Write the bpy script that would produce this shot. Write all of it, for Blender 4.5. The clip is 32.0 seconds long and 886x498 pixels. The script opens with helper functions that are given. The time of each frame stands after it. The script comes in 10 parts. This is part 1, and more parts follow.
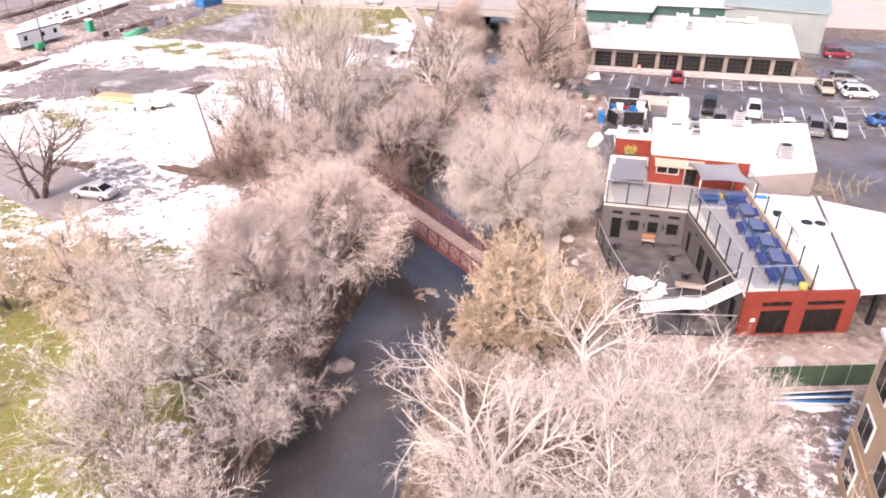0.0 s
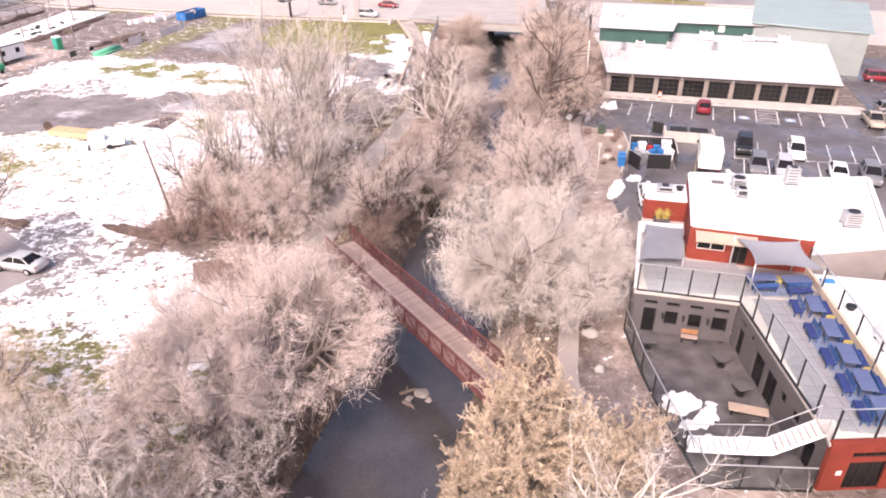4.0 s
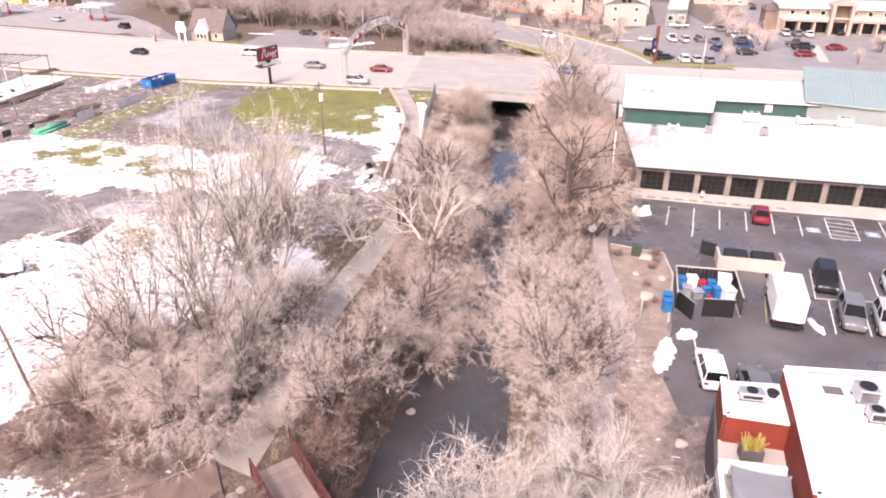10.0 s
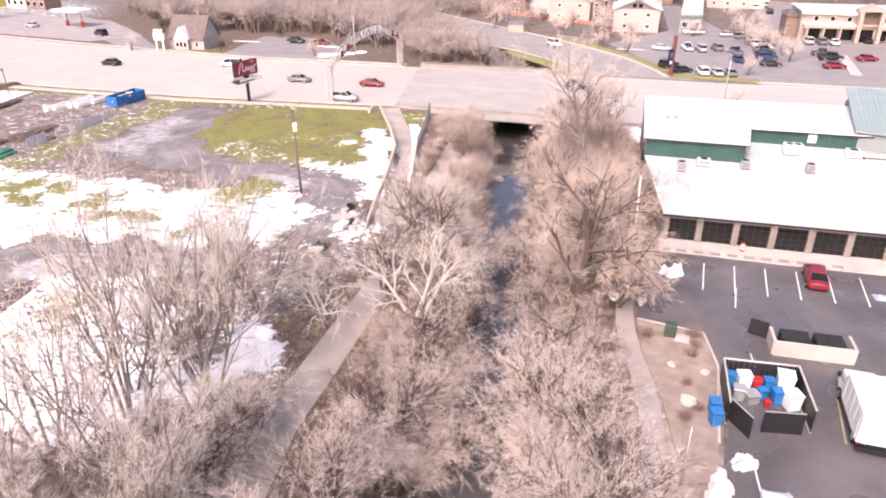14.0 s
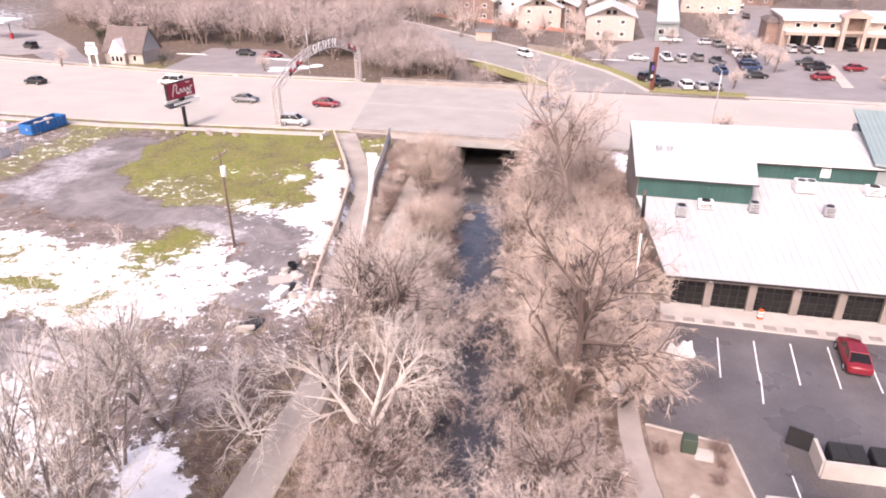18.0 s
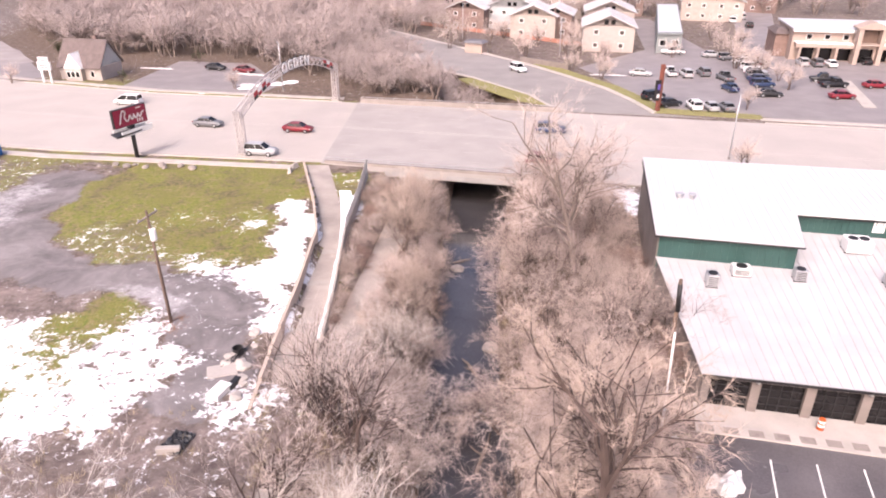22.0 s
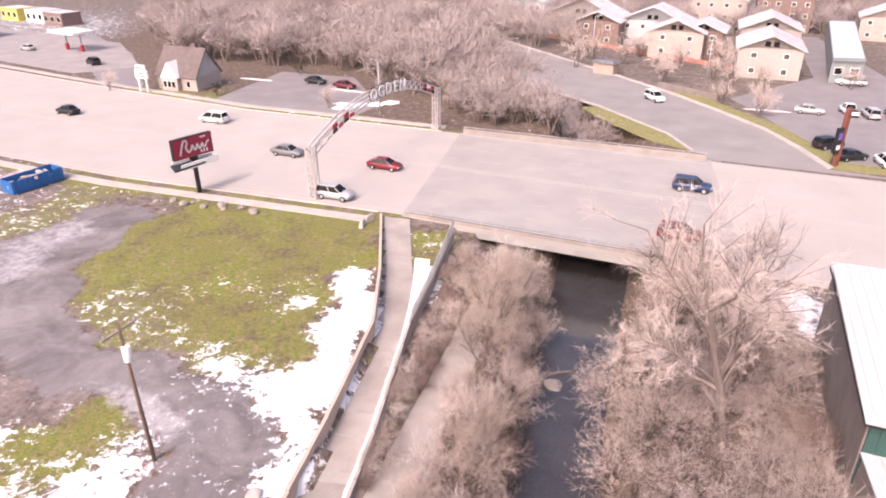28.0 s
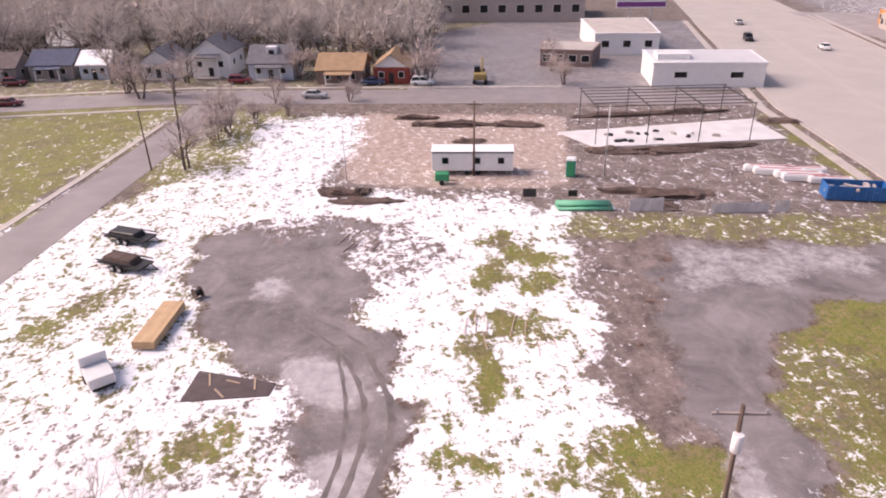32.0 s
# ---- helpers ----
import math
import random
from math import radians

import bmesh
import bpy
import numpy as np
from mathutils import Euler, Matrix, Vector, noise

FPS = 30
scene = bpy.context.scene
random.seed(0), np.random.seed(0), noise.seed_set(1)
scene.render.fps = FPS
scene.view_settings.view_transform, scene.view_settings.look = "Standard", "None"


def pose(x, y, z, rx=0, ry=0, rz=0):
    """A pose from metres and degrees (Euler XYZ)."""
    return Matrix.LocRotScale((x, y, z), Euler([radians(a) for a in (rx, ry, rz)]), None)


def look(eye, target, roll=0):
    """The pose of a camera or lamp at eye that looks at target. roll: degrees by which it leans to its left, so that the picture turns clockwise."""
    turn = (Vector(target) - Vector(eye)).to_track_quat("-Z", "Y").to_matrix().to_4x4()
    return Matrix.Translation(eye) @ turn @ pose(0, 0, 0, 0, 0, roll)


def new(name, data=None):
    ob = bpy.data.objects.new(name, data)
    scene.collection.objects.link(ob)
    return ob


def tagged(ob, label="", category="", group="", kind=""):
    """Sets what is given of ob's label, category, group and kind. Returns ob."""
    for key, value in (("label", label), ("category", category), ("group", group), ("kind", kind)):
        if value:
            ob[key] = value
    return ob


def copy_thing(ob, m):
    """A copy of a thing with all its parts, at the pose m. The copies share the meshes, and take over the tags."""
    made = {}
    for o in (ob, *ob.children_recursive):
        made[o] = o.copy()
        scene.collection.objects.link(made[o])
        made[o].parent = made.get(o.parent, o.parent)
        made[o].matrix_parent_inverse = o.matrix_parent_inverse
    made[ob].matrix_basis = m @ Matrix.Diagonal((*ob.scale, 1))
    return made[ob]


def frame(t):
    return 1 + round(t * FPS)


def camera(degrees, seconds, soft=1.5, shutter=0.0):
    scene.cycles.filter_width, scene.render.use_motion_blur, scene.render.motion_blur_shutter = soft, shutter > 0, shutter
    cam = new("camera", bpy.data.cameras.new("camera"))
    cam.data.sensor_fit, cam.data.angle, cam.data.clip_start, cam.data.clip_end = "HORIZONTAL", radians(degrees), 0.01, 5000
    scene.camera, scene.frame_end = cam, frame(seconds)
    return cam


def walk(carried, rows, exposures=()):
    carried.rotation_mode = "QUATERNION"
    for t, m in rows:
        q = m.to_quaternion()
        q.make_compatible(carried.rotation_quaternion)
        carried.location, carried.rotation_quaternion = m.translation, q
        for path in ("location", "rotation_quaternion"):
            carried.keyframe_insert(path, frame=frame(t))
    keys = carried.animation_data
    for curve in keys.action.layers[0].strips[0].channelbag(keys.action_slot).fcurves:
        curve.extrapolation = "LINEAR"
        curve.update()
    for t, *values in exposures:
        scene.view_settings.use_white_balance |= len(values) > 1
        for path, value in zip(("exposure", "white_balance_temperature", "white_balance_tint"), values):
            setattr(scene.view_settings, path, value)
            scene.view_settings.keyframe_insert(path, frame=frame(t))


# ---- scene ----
cam = camera(66.2, 32.0, soft=1.9)
PATH = [
    (0, (1.266, -3.294, 29.368), (-2.535, 39.966, 4.587), -0.10),
    (0.5, (1.271, -1.617, 29.382), (-2.596, 41.632, 4.590), -0.10),
    (1, (1.279, 0.086, 29.381), (-2.632, 43.337, 4.601), -0.10),
    (1.5, (1.266, 1.790, 29.384), (-2.716, 45.040, 4.613), -0.11),
    (2, (1.217, 3.469, 29.418), (-2.774, 46.726, 4.660), -0.13),
    (2.5, (1.144, 5.128, 29.489), (-2.892, 48.380, 4.731), -0.17),
    (3, (1.052, 6.763, 29.589), (-2.978, 50.003, 4.808), -0.19),
    (3.5, (0.941, 8.369, 29.707), (-3.084, 51.597, 4.905), -0.20),
    (5.5, (0.857, 15.330, 29.959), (-3.342, 58.546, 5.164), -0.30),
    (6, (0.823, 17.171, 29.981), (-3.419, 60.569, 5.514), -0.30),
    (6.5, (0.772, 19.006, 30.030), (-3.486, 62.684, 6.070), -0.30),
    (7, (0.717, 20.824, 30.098), (-3.584, 64.826, 6.747), -0.30),
    (7.5, (0.679, 22.618, 30.165), (-3.671, 66.921, 7.398), -0.30),
    (8, (0.662, 24.406, 30.233), (-3.753, 68.881, 7.816), -0.29),
    (8.5, (0.634, 26.216, 30.299), (-3.883, 70.729, 7.979), -0.26),
    (9, (0.574, 28.047, 30.341), (-3.915, 72.564, 8.022), -0.21),
    (9.5, (0.517, 29.890, 30.369), (-3.993, 74.403, 8.048), -0.20),
    (10, (0.477, 31.734, 30.409), (-4.100, 76.241, 8.088), -0.24),
    (10.5, (0.417, 33.542, 30.475), (-4.147, 78.051, 8.159), -0.29),
    (11, (0.331, 35.293, 30.559), (-4.268, 79.766, 8.177), -0.29),
    (11.5, (0.245, 37.022, 30.633), (-4.394, 81.478, 8.223), -0.28),
    (12, (0.175, 38.747, 30.691), (-4.474, 83.179, 8.237), -0.26),
    (12.5, (0.111, 40.469, 30.728), (-4.609, 84.876, 8.240), -0.26),
    (13, (0.051, 42.207, 30.720), (-4.643, 86.621, 8.240), -0.24),
    (13.5, (0.022, 43.963, 30.665), (-4.695, 88.371, 8.180), -0.23),
    (14, (0.025, 45.711, 30.598), (-4.656, 90.149, 8.161), -0.25),
    (14.5, (0.024, 47.437, 30.543), (-4.402, 91.918, 8.140), -0.30),
    (16.5, (-0.111, 54.309, 30.538), (-4.710, 98.776, 8.142), -0.30),
    (17, (-0.149, 55.943, 30.544), (-4.353, 100.455, 8.163), -0.26),
    (17.5, (-0.181, 57.603, 30.564), (-3.642, 102.179, 8.183), -0.24),
    (18, (-0.217, 59.287, 30.574), (-2.829, 103.916, 8.180), -0.23),
    (18.5, (-0.249, 60.981, 30.567), (-2.238, 105.649, 8.189), -0.21),
    (19, (-0.262, 62.663, 30.570), (-2.016, 107.348, 8.206), -0.20),
    (20, (-0.242, 65.994, 30.617), (-2.034, 110.699, 8.296), -0.17),
    (21, (-0.184, 69.303, 30.681), (-2.045, 114.017, 8.383), -0.13),
    (22, (-0.099, 72.610, 30.741), (-2.070, 117.321, 8.446), -0.11),
    (23, (-0.024, 75.928, 30.783), (-2.087, 120.633, 8.485), -0.09),
    (24, (0.048, 79.241, 30.833), (-2.048, 123.949, 8.543), -0.08),
    (25, (0.215, 82.540, 30.915), (-1.929, 127.250, 8.635), -0.12),
    (25.5, (0.400, 84.189, 30.973), (-1.926, 128.877, 8.667), -0.20),
    (27.5, (0.158, 90.682, 30.892), (-2.867, 135.356, 8.642), -0.00),
    (28, (0.107, 92.371, 30.723), (-10.126, 135.961, 8.470), -0.18),
    (28.5, (0.070, 94.034, 30.552), (-17.134, 135.384, 8.320), -0.40),
    (29, (-0.015, 95.637, 30.412), (-23.485, 133.812, 8.233), -0.62),
    (29.5, (-0.208, 97.143, 30.343), (-29.231, 131.281, 8.157), -0.79),
    (30, (-0.531, 98.549, 30.335), (-34.295, 127.969, 8.098), -0.89),
    (30.5, (-1.006, 99.901, 30.319), (-38.688, 124.040, 8.018), -0.98),
    (31, (-1.619, 101.212, 30.244), (-42.422, 119.563, 7.919), -1.06),
    (31.5, (-2.296, 102.439, 30.126), (-45.379, 114.530, 7.817), -1.17),
    (32, (-2.975, 103.581, 29.997), (-47.442, 109.008, 7.788), -1.30),
]
walk(cam, [(t, look(eye, target, roll)) for t, eye, target, roll in PATH], [(0.0, 0.98, 6500, 22), (13.0, 1.0, 6500, 22), (19.0, 0.90, 6500, 23), (25.0, 0.82, 6550, 24), (28.3, 0.84, 6600, 25), (30.4, 0.52, 6650, 26), (32.0, 0.30, 6650, 27)])

# ---------------------------------------------------------------- light
world = bpy.data.worlds.new("sky")
scene.world = world
world.use_nodes = True
wn = world.node_tree.nodes
sky = wn.new("ShaderNodeTexSky")
sky.sky_type, sky.sun_disc = "NISHITA", False
sky.sun_elevation, sky.sun_rotation = radians(38), radians(200)
sky.air_density, sky.dust_density, sky.ozone_density = 0.8, 6.0, 0.6
wn["Background"].inputs["Strength"].default_value = 0.15
world.node_tree.links.new(sky.outputs[0], wn["Background"].inputs["Color"])
sun = new("sun", bpy.data.lights.new("sun", "SUN"))
sun.data.energy, sun.data.angle, sun.data.color = 1.5, radians(14), (1.0, 0.95, 0.9)
sun.matrix_world = look((0, 0, 100), (0 + 25, 100 * 0.75, 0))

# ---------------------------------------------------------------- materials
MATS = {}


def mat(name, color, rough=0.8, var=0.25, scale=3.0, bump=0.2, metal=0.0, fine=40.0, tint=None, spread=0.0, spec=0.4, dry=0.0):
    """A surface with coarse stains, fine grain and a little relief."""
    if name in MATS:
        return MATS[name]
    m = bpy.data.materials.new(name)
    m.use_nodes = True
    n, l = m.node_tree.nodes, m.node_tree.links
    b = n["Principled BSDF"]
    b.inputs["Roughness"].default_value, b.inputs["Metallic"].default_value = rough, metal
    b.inputs["Specular IOR Level"].default_value = spec
    tc = n.new("ShaderNodeTexCoord")
    n1, n2 = n.new("ShaderNodeTexNoise"), n.new("ShaderNodeTexNoise")
    n1.inputs["Scale"].default_value, n1.inputs["Detail"].default_value = 1.0 / scale, 5
    n2.inputs["Scale"].default_value, n2.inputs["Detail"].default_value = fine / scale, 3
    for k in (n1, n2):
        l.new(tc.outputs["Object"], k.inputs["Vector"])
    mx = n.new("ShaderNodeMath")
    mx.operation = "MULTIPLY_ADD"
    mx.inputs[1].default_value, mx.inputs[2].default_value = 0.4, 0.0
    l.new(n2.outputs["Fac"], mx.inputs[0])
    ad = n.new("ShaderNodeMath")
    ad.operation = "MULTIPLY_ADD"
    ad.inputs[1].default_value = 0.8
    l.new(n1.outputs["Fac"], ad.inputs[0])
    l.new(mx.outputs[0], ad.inputs[2])
    last = ad.outputs[0]
    if spread:
        oi = n.new("ShaderNodeObjectInfo")
        sp = n.new("ShaderNodeMath")
        sp.operation, sp.inputs[1].default_value = "MULTIPLY_ADD", spread
        l.new(oi.outputs["Random"], sp.inputs[0])
        l.new(last, sp.inputs[2])
        last = sp.outputs[0]
    r = n.new("ShaderNodeValToRGB")
    lo = [c * (1 - var) for c in color]
    hi = [min(1, c * (1 + var)) for c in (tint or color)]
    r.color_ramp.elements[0].position, r.color_ramp.elements[0].color = 0.35, (*lo, 1)
    r.color_ramp.elements[1].position, r.color_ramp.elements[1].color = 0.85 + spread, (*hi, 1)
    l.new(last, r.inputs["Fac"])
    l.new(r.outputs["Color"], b.inputs["Base Color"])
    if dry:
        n3 = n.new("ShaderNodeTexNoise")
        n3.inputs["Scale"].default_value, n3.inputs["Detail"].default_value = 0.16, 4
        l.new(tc.outputs["Object"], n3.inputs["Vector"])
        mr = n.new("ShaderNodeMapRange")
        mr.inputs["From Min"].default_value, mr.inputs["From Max"].default_value = 0.40, 0.60
        mr.inputs["To Min"].default_value, mr.inputs["To Max"].default_value = rough, dry
        l.new(n3.outputs["Fac"], mr.inputs["Value"])
        l.new(mr.outputs["Result"], b.inputs["Roughness"])
    if bump:
        bp = n.new("ShaderNodeBump")
        bp.inputs["Strength"].default_value, bp.inputs["Distance"].default_value = bump, 0.03
        l.new(n2.outputs["Fac"], bp.inputs["Height"])
        l.new(bp.outputs["Normal"], b.inputs["Normal"])
    MATS[name] = m
    return m


ASPHALT = mat("asphalt_wet", (0.118, 0.106, 0.109), 0.16, 0.45, 6.0, 0.12, fine=60, dry=0.75)
ROADM = mat("road_concrete", (0.43, 0.388, 0.358), 0.85, 0.10, 7.0, 0.1)
DECKM = mat("bridge_deck_concrete", (0.36, 0.330, 0.311), 0.85, 0.14, 5.0, 0.1)
CURVEM = mat("old_asphalt", (0.28, 0.255, 0.245), 0.8, 0.2, 6.0, 0.1)
CONC = mat("concrete", (0.40, 0.36, 0.33), 0.85, 0.25, 2.5, 0.2)
PALECONC = mat("pale_concrete", (0.46, 0.415, 0.38), 0.85, 0.2, 2.0, 0.2)
PATHM = mat("path_concrete", (0.36, 0.315, 0.285), 0.85, 0.3, 3.0, 0.2)
SNOW = mat("snow", (0.86, 0.86, 0.88), 0.6, 0.08, 1.2, 0.5)
DIRTYSNOW = mat("old_snow", (0.72, 0.69, 0.68), 0.7, 0.25, 0.8, 0.8)
ROOFW = mat("white_metal_roof", (0.58, 0.57, 0.575), 0.45, 0.08, 3.0, 0.03)
ROOFLOW = mat("weathered_white_metal_roof", (0.50, 0.485, 0.485), 0.5, 0.12, 2.5, 0.03)
SEAMM = mat("grimy_roof_seam", (0.47, 0.455, 0.455), 0.6, 0.2, 1.0, 0.03)
MEMBRANE = mat("white_roof_membrane", (0.72, 0.71, 0.71), 0.6, 0.14, 4.0, 0.03)
GREENWALL = mat("green_metal_wall", (0.034, 0.085, 0.076), 0.5, 0.2, 2.0, 0.05)
GREYWALL = mat("grey_green_metal_wall", (0.24, 0.262, 0.262), 0.55, 0.12, 2.0, 0.05)
GREENROOF = mat("pale_green_metal_roof", (0.27, 0.335, 0.33), 0.5, 0.12, 3.0, 0.04)
BLOCK = mat("tan_block", (0.225, 0.19, 0.172), 0.85, 0.2, 1.5, 0.25)
REDWALL = mat("red_brick_paint", (0.215, 0.036, 0.022), 0.75, 0.2, 1.2, 0.2)
GREYSTUCCO = mat("grey_stucco", (0.105, 0.092, 0.095), 0.85, 0.2, 1.5, 0.2)
DARKGLASS = mat("dark_glass", (0.012, 0.011, 0.012), 0.12, 0.2, 1.0, 0.0, spec=0.35)
BLACKM = mat("black_metal", (0.02, 0.019, 0.02), 0.45, 0.3, 0.6, 0.05)
STEEL = mat("galvanised_steel", (0.52, 0.52, 0.53), 0.4, 0.15, 0.8, 0.05, metal=0.6)
RUST = mat("weathering_steel", (0.125, 0.042, 0.040), 0.8, 0.3, 0.8, 0.2)
DECKWOOD = mat("boardwalk_planks", (0.32, 0.245, 0.21), 0.85, 0.25, 1.0, 0.2, spread=0.25)
TANWOOD = mat("fresh_lumber", (0.52, 0.36, 0.21), 0.8, 0.2, 0.8, 0.15, spread=0.2)
WATERM = mat("river_water", (0.064, 0.060, 0.063), 0.10, 0.35, 5.0, 0.12, fine=30, spec=1.0)
STONE = mat("river_stone", (0.30, 0.26, 0.24), 0.85, 0.35, 0.6, 0.6)
WHITE = mat("white_paint", (0.80, 0.79, 0.78), 0.5, 0.06, 1.0, 0.02)
LINEM = mat("line_paint", (0.72, 0.70, 0.68), 0.7, 0.2, 0.6, 0.05)
YELLOWLINE = mat("yellow_paint", (0.36, 0.31, 0.19), 0.8, 0.35, 1.5, 0.05)
TYRE = mat("rubber", (0.02, 0.02, 0.021), 0.8, 0.2, 0.2, 0.1)
TAIL = mat("red_lens", (0.25, 0.012, 0.01), 0.2, 0.1, 0.2, 0.0)
LENS = mat("clear_lens", (0.6, 0.6, 0.6), 0.15, 0.1, 0.2, 0.0)
BARK = mat("grey_brown_bark", (0.20, 0.160, 0.140), 0.95, 0.35, 0.8, 0.5, spread=0.2)
MIDBARK = mat("brown_bark", (0.15, 0.115, 0.100), 0.95, 0.35, 0.8, 0.5, spread=0.2)
DARKBARK = mat("dark_bark", (0.085, 0.06, 0.052), 0.95, 0.35, 0.8, 0.5, spread=0.2)
PALEBARK = mat("pale_sycamore_bark", (0.60, 0.54, 0.49), 0.9, 0.3, 0.7, 0.3)
TWIG = mat("bare_twigs", (0.52, 0.437, 0.398), 0.95, 0.22, 2.5, 0.0, spread=0.35)
TWIGPALE = mat("pale_bare_twigs", (0.575, 0.515, 0.472), 0.95, 0.2, 2.5, 0.0, spread=0.25)
TWIGTAN = mat("tan_dry_leaves", (0.46, 0.36, 0.265), 0.95, 0.25, 2.0, 0.0, spread=0.2)
TWIGFAR = mat("far_grey_twigs", (0.41, 0.345, 0.328), 0.95, 0.3, 6.0, 0.0)
TWIGMID = mat("tan_brown_twigs", (0.43, 0.345, 0.295), 0.95, 0.25, 2.5, 0.0, spread=0.35)
TWIGSAND = mat("sandy_twigs", (0.56, 0.45, 0.345), 0.95, 0.22, 2.0, 0.0, spread=0.3)
TWIGBROWN = mat("grey_brown_twigs", (0.42, 0.338, 0.302), 0.95, 0.28, 2.5, 0.0, spread=0.35)
TWIGDARK = mat("brown_twigs", (0.27, 0.19, 0.162), 0.95, 0.3, 2.5, 0.0, spread=0.3)


def paint(name, color, rough=0.3):
    return mat(name, color, rough, 0.08, 1.5, 0.0, spec=0.5)


# ---------------------------------------------------------------- mesh helpers
def obj(name, bm, material, parent=None, label=""):
    me = bpy.data.meshes.new(name)
    bm.to_mesh(me)
    bm.free()
    me.materials.append(material)
    ob = new(name, me)
    if parent is not None:
        ob.parent = parent
    if label:
        ob["label"] = label
    return ob


part = obj


def thing(name, m, label, category, group="", kind=""):
    e = new(name)
    e.empty_display_size = 0.3
    e.matrix_basis = m
    return tagged(e, label, category, group, kind)


def raw(name, verts, faces, material, parent=None, smooth=False, label=""):
    me = bpy.data.meshes.new(name)
    me.from_pydata([tuple(v) for v in verts], [], faces)
    me.materials.append(material)
    if smooth:
        me.polygons.foreach_set("use_smooth", [True] * len(me.polygons))
    me.update()
    ob = new(name, me)
    if parent is not None:
        ob.parent = parent
    if label:
        ob["label"] = label
    return ob


def box(bm, cx, cy, cz, sx, sy, sz, rz=0.0, taper=1.0, rx=0.0, ry=0.0):
    """A box about a centre; taper narrows its top."""
    m = pose(cx, cy, cz, rx, ry, rz)
    v = [bm.verts.new(m @ Vector((x * sx / 2 * (taper if z > 0 else 1), y * sy / 2 * (taper if z > 0 else 1), z * sz / 2)))
         for z in (-1, 1) for y in (-1, 1) for x in (-1, 1)]
    for f in ((0, 2, 3, 1), (4, 5, 7, 6), (0, 1, 5, 4), (2, 6, 7, 3), (0, 4, 6, 2), (1, 3, 7, 5)):
        bm.faces.new([v[i] for i in f])
    return bm


def prism(bm, pts, z0, z1):
    """An upright block on an outline; z1 may be a function of x, y."""
    area = sum(a[0] * b[1] - b[0] * a[1] for a, b in zip(pts, pts[1:] + pts[:1]))
    pts = pts if area > 0 else pts[::-1]
    top = [bm.verts.new((x, y, z1(x, y) if callable(z1) else z1)) for x, y in pts]
    bot = [bm.verts.new((x, y, z0(x, y) if callable(z0) else z0)) for x, y in pts]
    bm.faces.new(top)
    bm.faces.new(bot[::-1])
    n = len(pts)
    for i in range(n):
        j = (i + 1) % n
        bm.faces.new((bot[i], bot[j], top[j], top[i]))
    return bm


def tube(bm, a, b, r0, r1=None, n=8, caps=True):
    a, b = Vector(a), Vector(b)
    r1 = r0 if r1 is None else r1
    q = (b - a).to_track_quat("Z", "Y")
    ring = [[bm.verts.new(p + q @ Vector((r * math.cos(2 * math.pi * i / n), r * math.sin(2 * math.pi * i / n), 0))) for i in range(n)]
            for p, r in ((a, r0), (b, r1))]
    for i in range(n):
        j = (i + 1) % n
        f = bm.faces.new((ring[0][i], ring[0][j], ring[1][j], ring[1][i]))
        f.smooth = n > 6
    if caps:
        bm.faces.new(ring[0][::-1])
        bm.faces.new(ring[1])
    return bm


def bevel(bm, w, seg=1):
    bmesh.ops.bevel(bm, geom=bm.edges[:], offset=w, segments=seg, affect="EDGES", clamp_overlap=True)
    return bm


def BM():
    return bmesh.new()


def wallbox(bm, a, b, z0, z1, t):
    """A straight wall from a to b, t thick."""
    dx, dy = b[0] - a[0], b[1] - a[1]
    return box(bm, (a[0] + b[0]) / 2, (a[1] + b[1]) / 2, (z0 + z1) / 2, math.hypot(dx, dy), t, z1 - z0, math.degrees(math.atan2(dy, dx)))


# ---------------------------------------------------------------- the ground
RIVER_Y = np.array([-400, 0, 15, 25, 36, 50, 60, 68, 75, 81, 88, 95, 104, 114, 120, 133, 150, 175, 200, 240, 300, 600])
RIVER_X = np.array([-20, -11, -9.5, -8.6, -7.6, -5.0, -4.2, -3.6, -2.9, -2.1, -0.9, 0.0, 0.1, -0.3, -0.5, -0.4, 0.4, 2.0, 0, -18, -50, -200])
RIVER_W = np.array([4.2, 4.2, 4.2, 4.2, 4.2, 4.4, 4.6, 4.4, 4.0, 3.8, 3.7, 3.5, 3.0, 2.8, 2.7, 2.7, 3.2, 3.6, 3.2, 3.2, 3.2, 3.2])
WATER_Z = -4.9


def low_path_x(y):
    return np.interp(y, [112, 118, 135, 153, 195], [-11.2, -10.0, -9.0, -8.0, -6.5])


def low_path_z(y):
    return np.interp(y, [112, 120, 150, 195], [-0.35, -0.6, -2.4, -2.4])


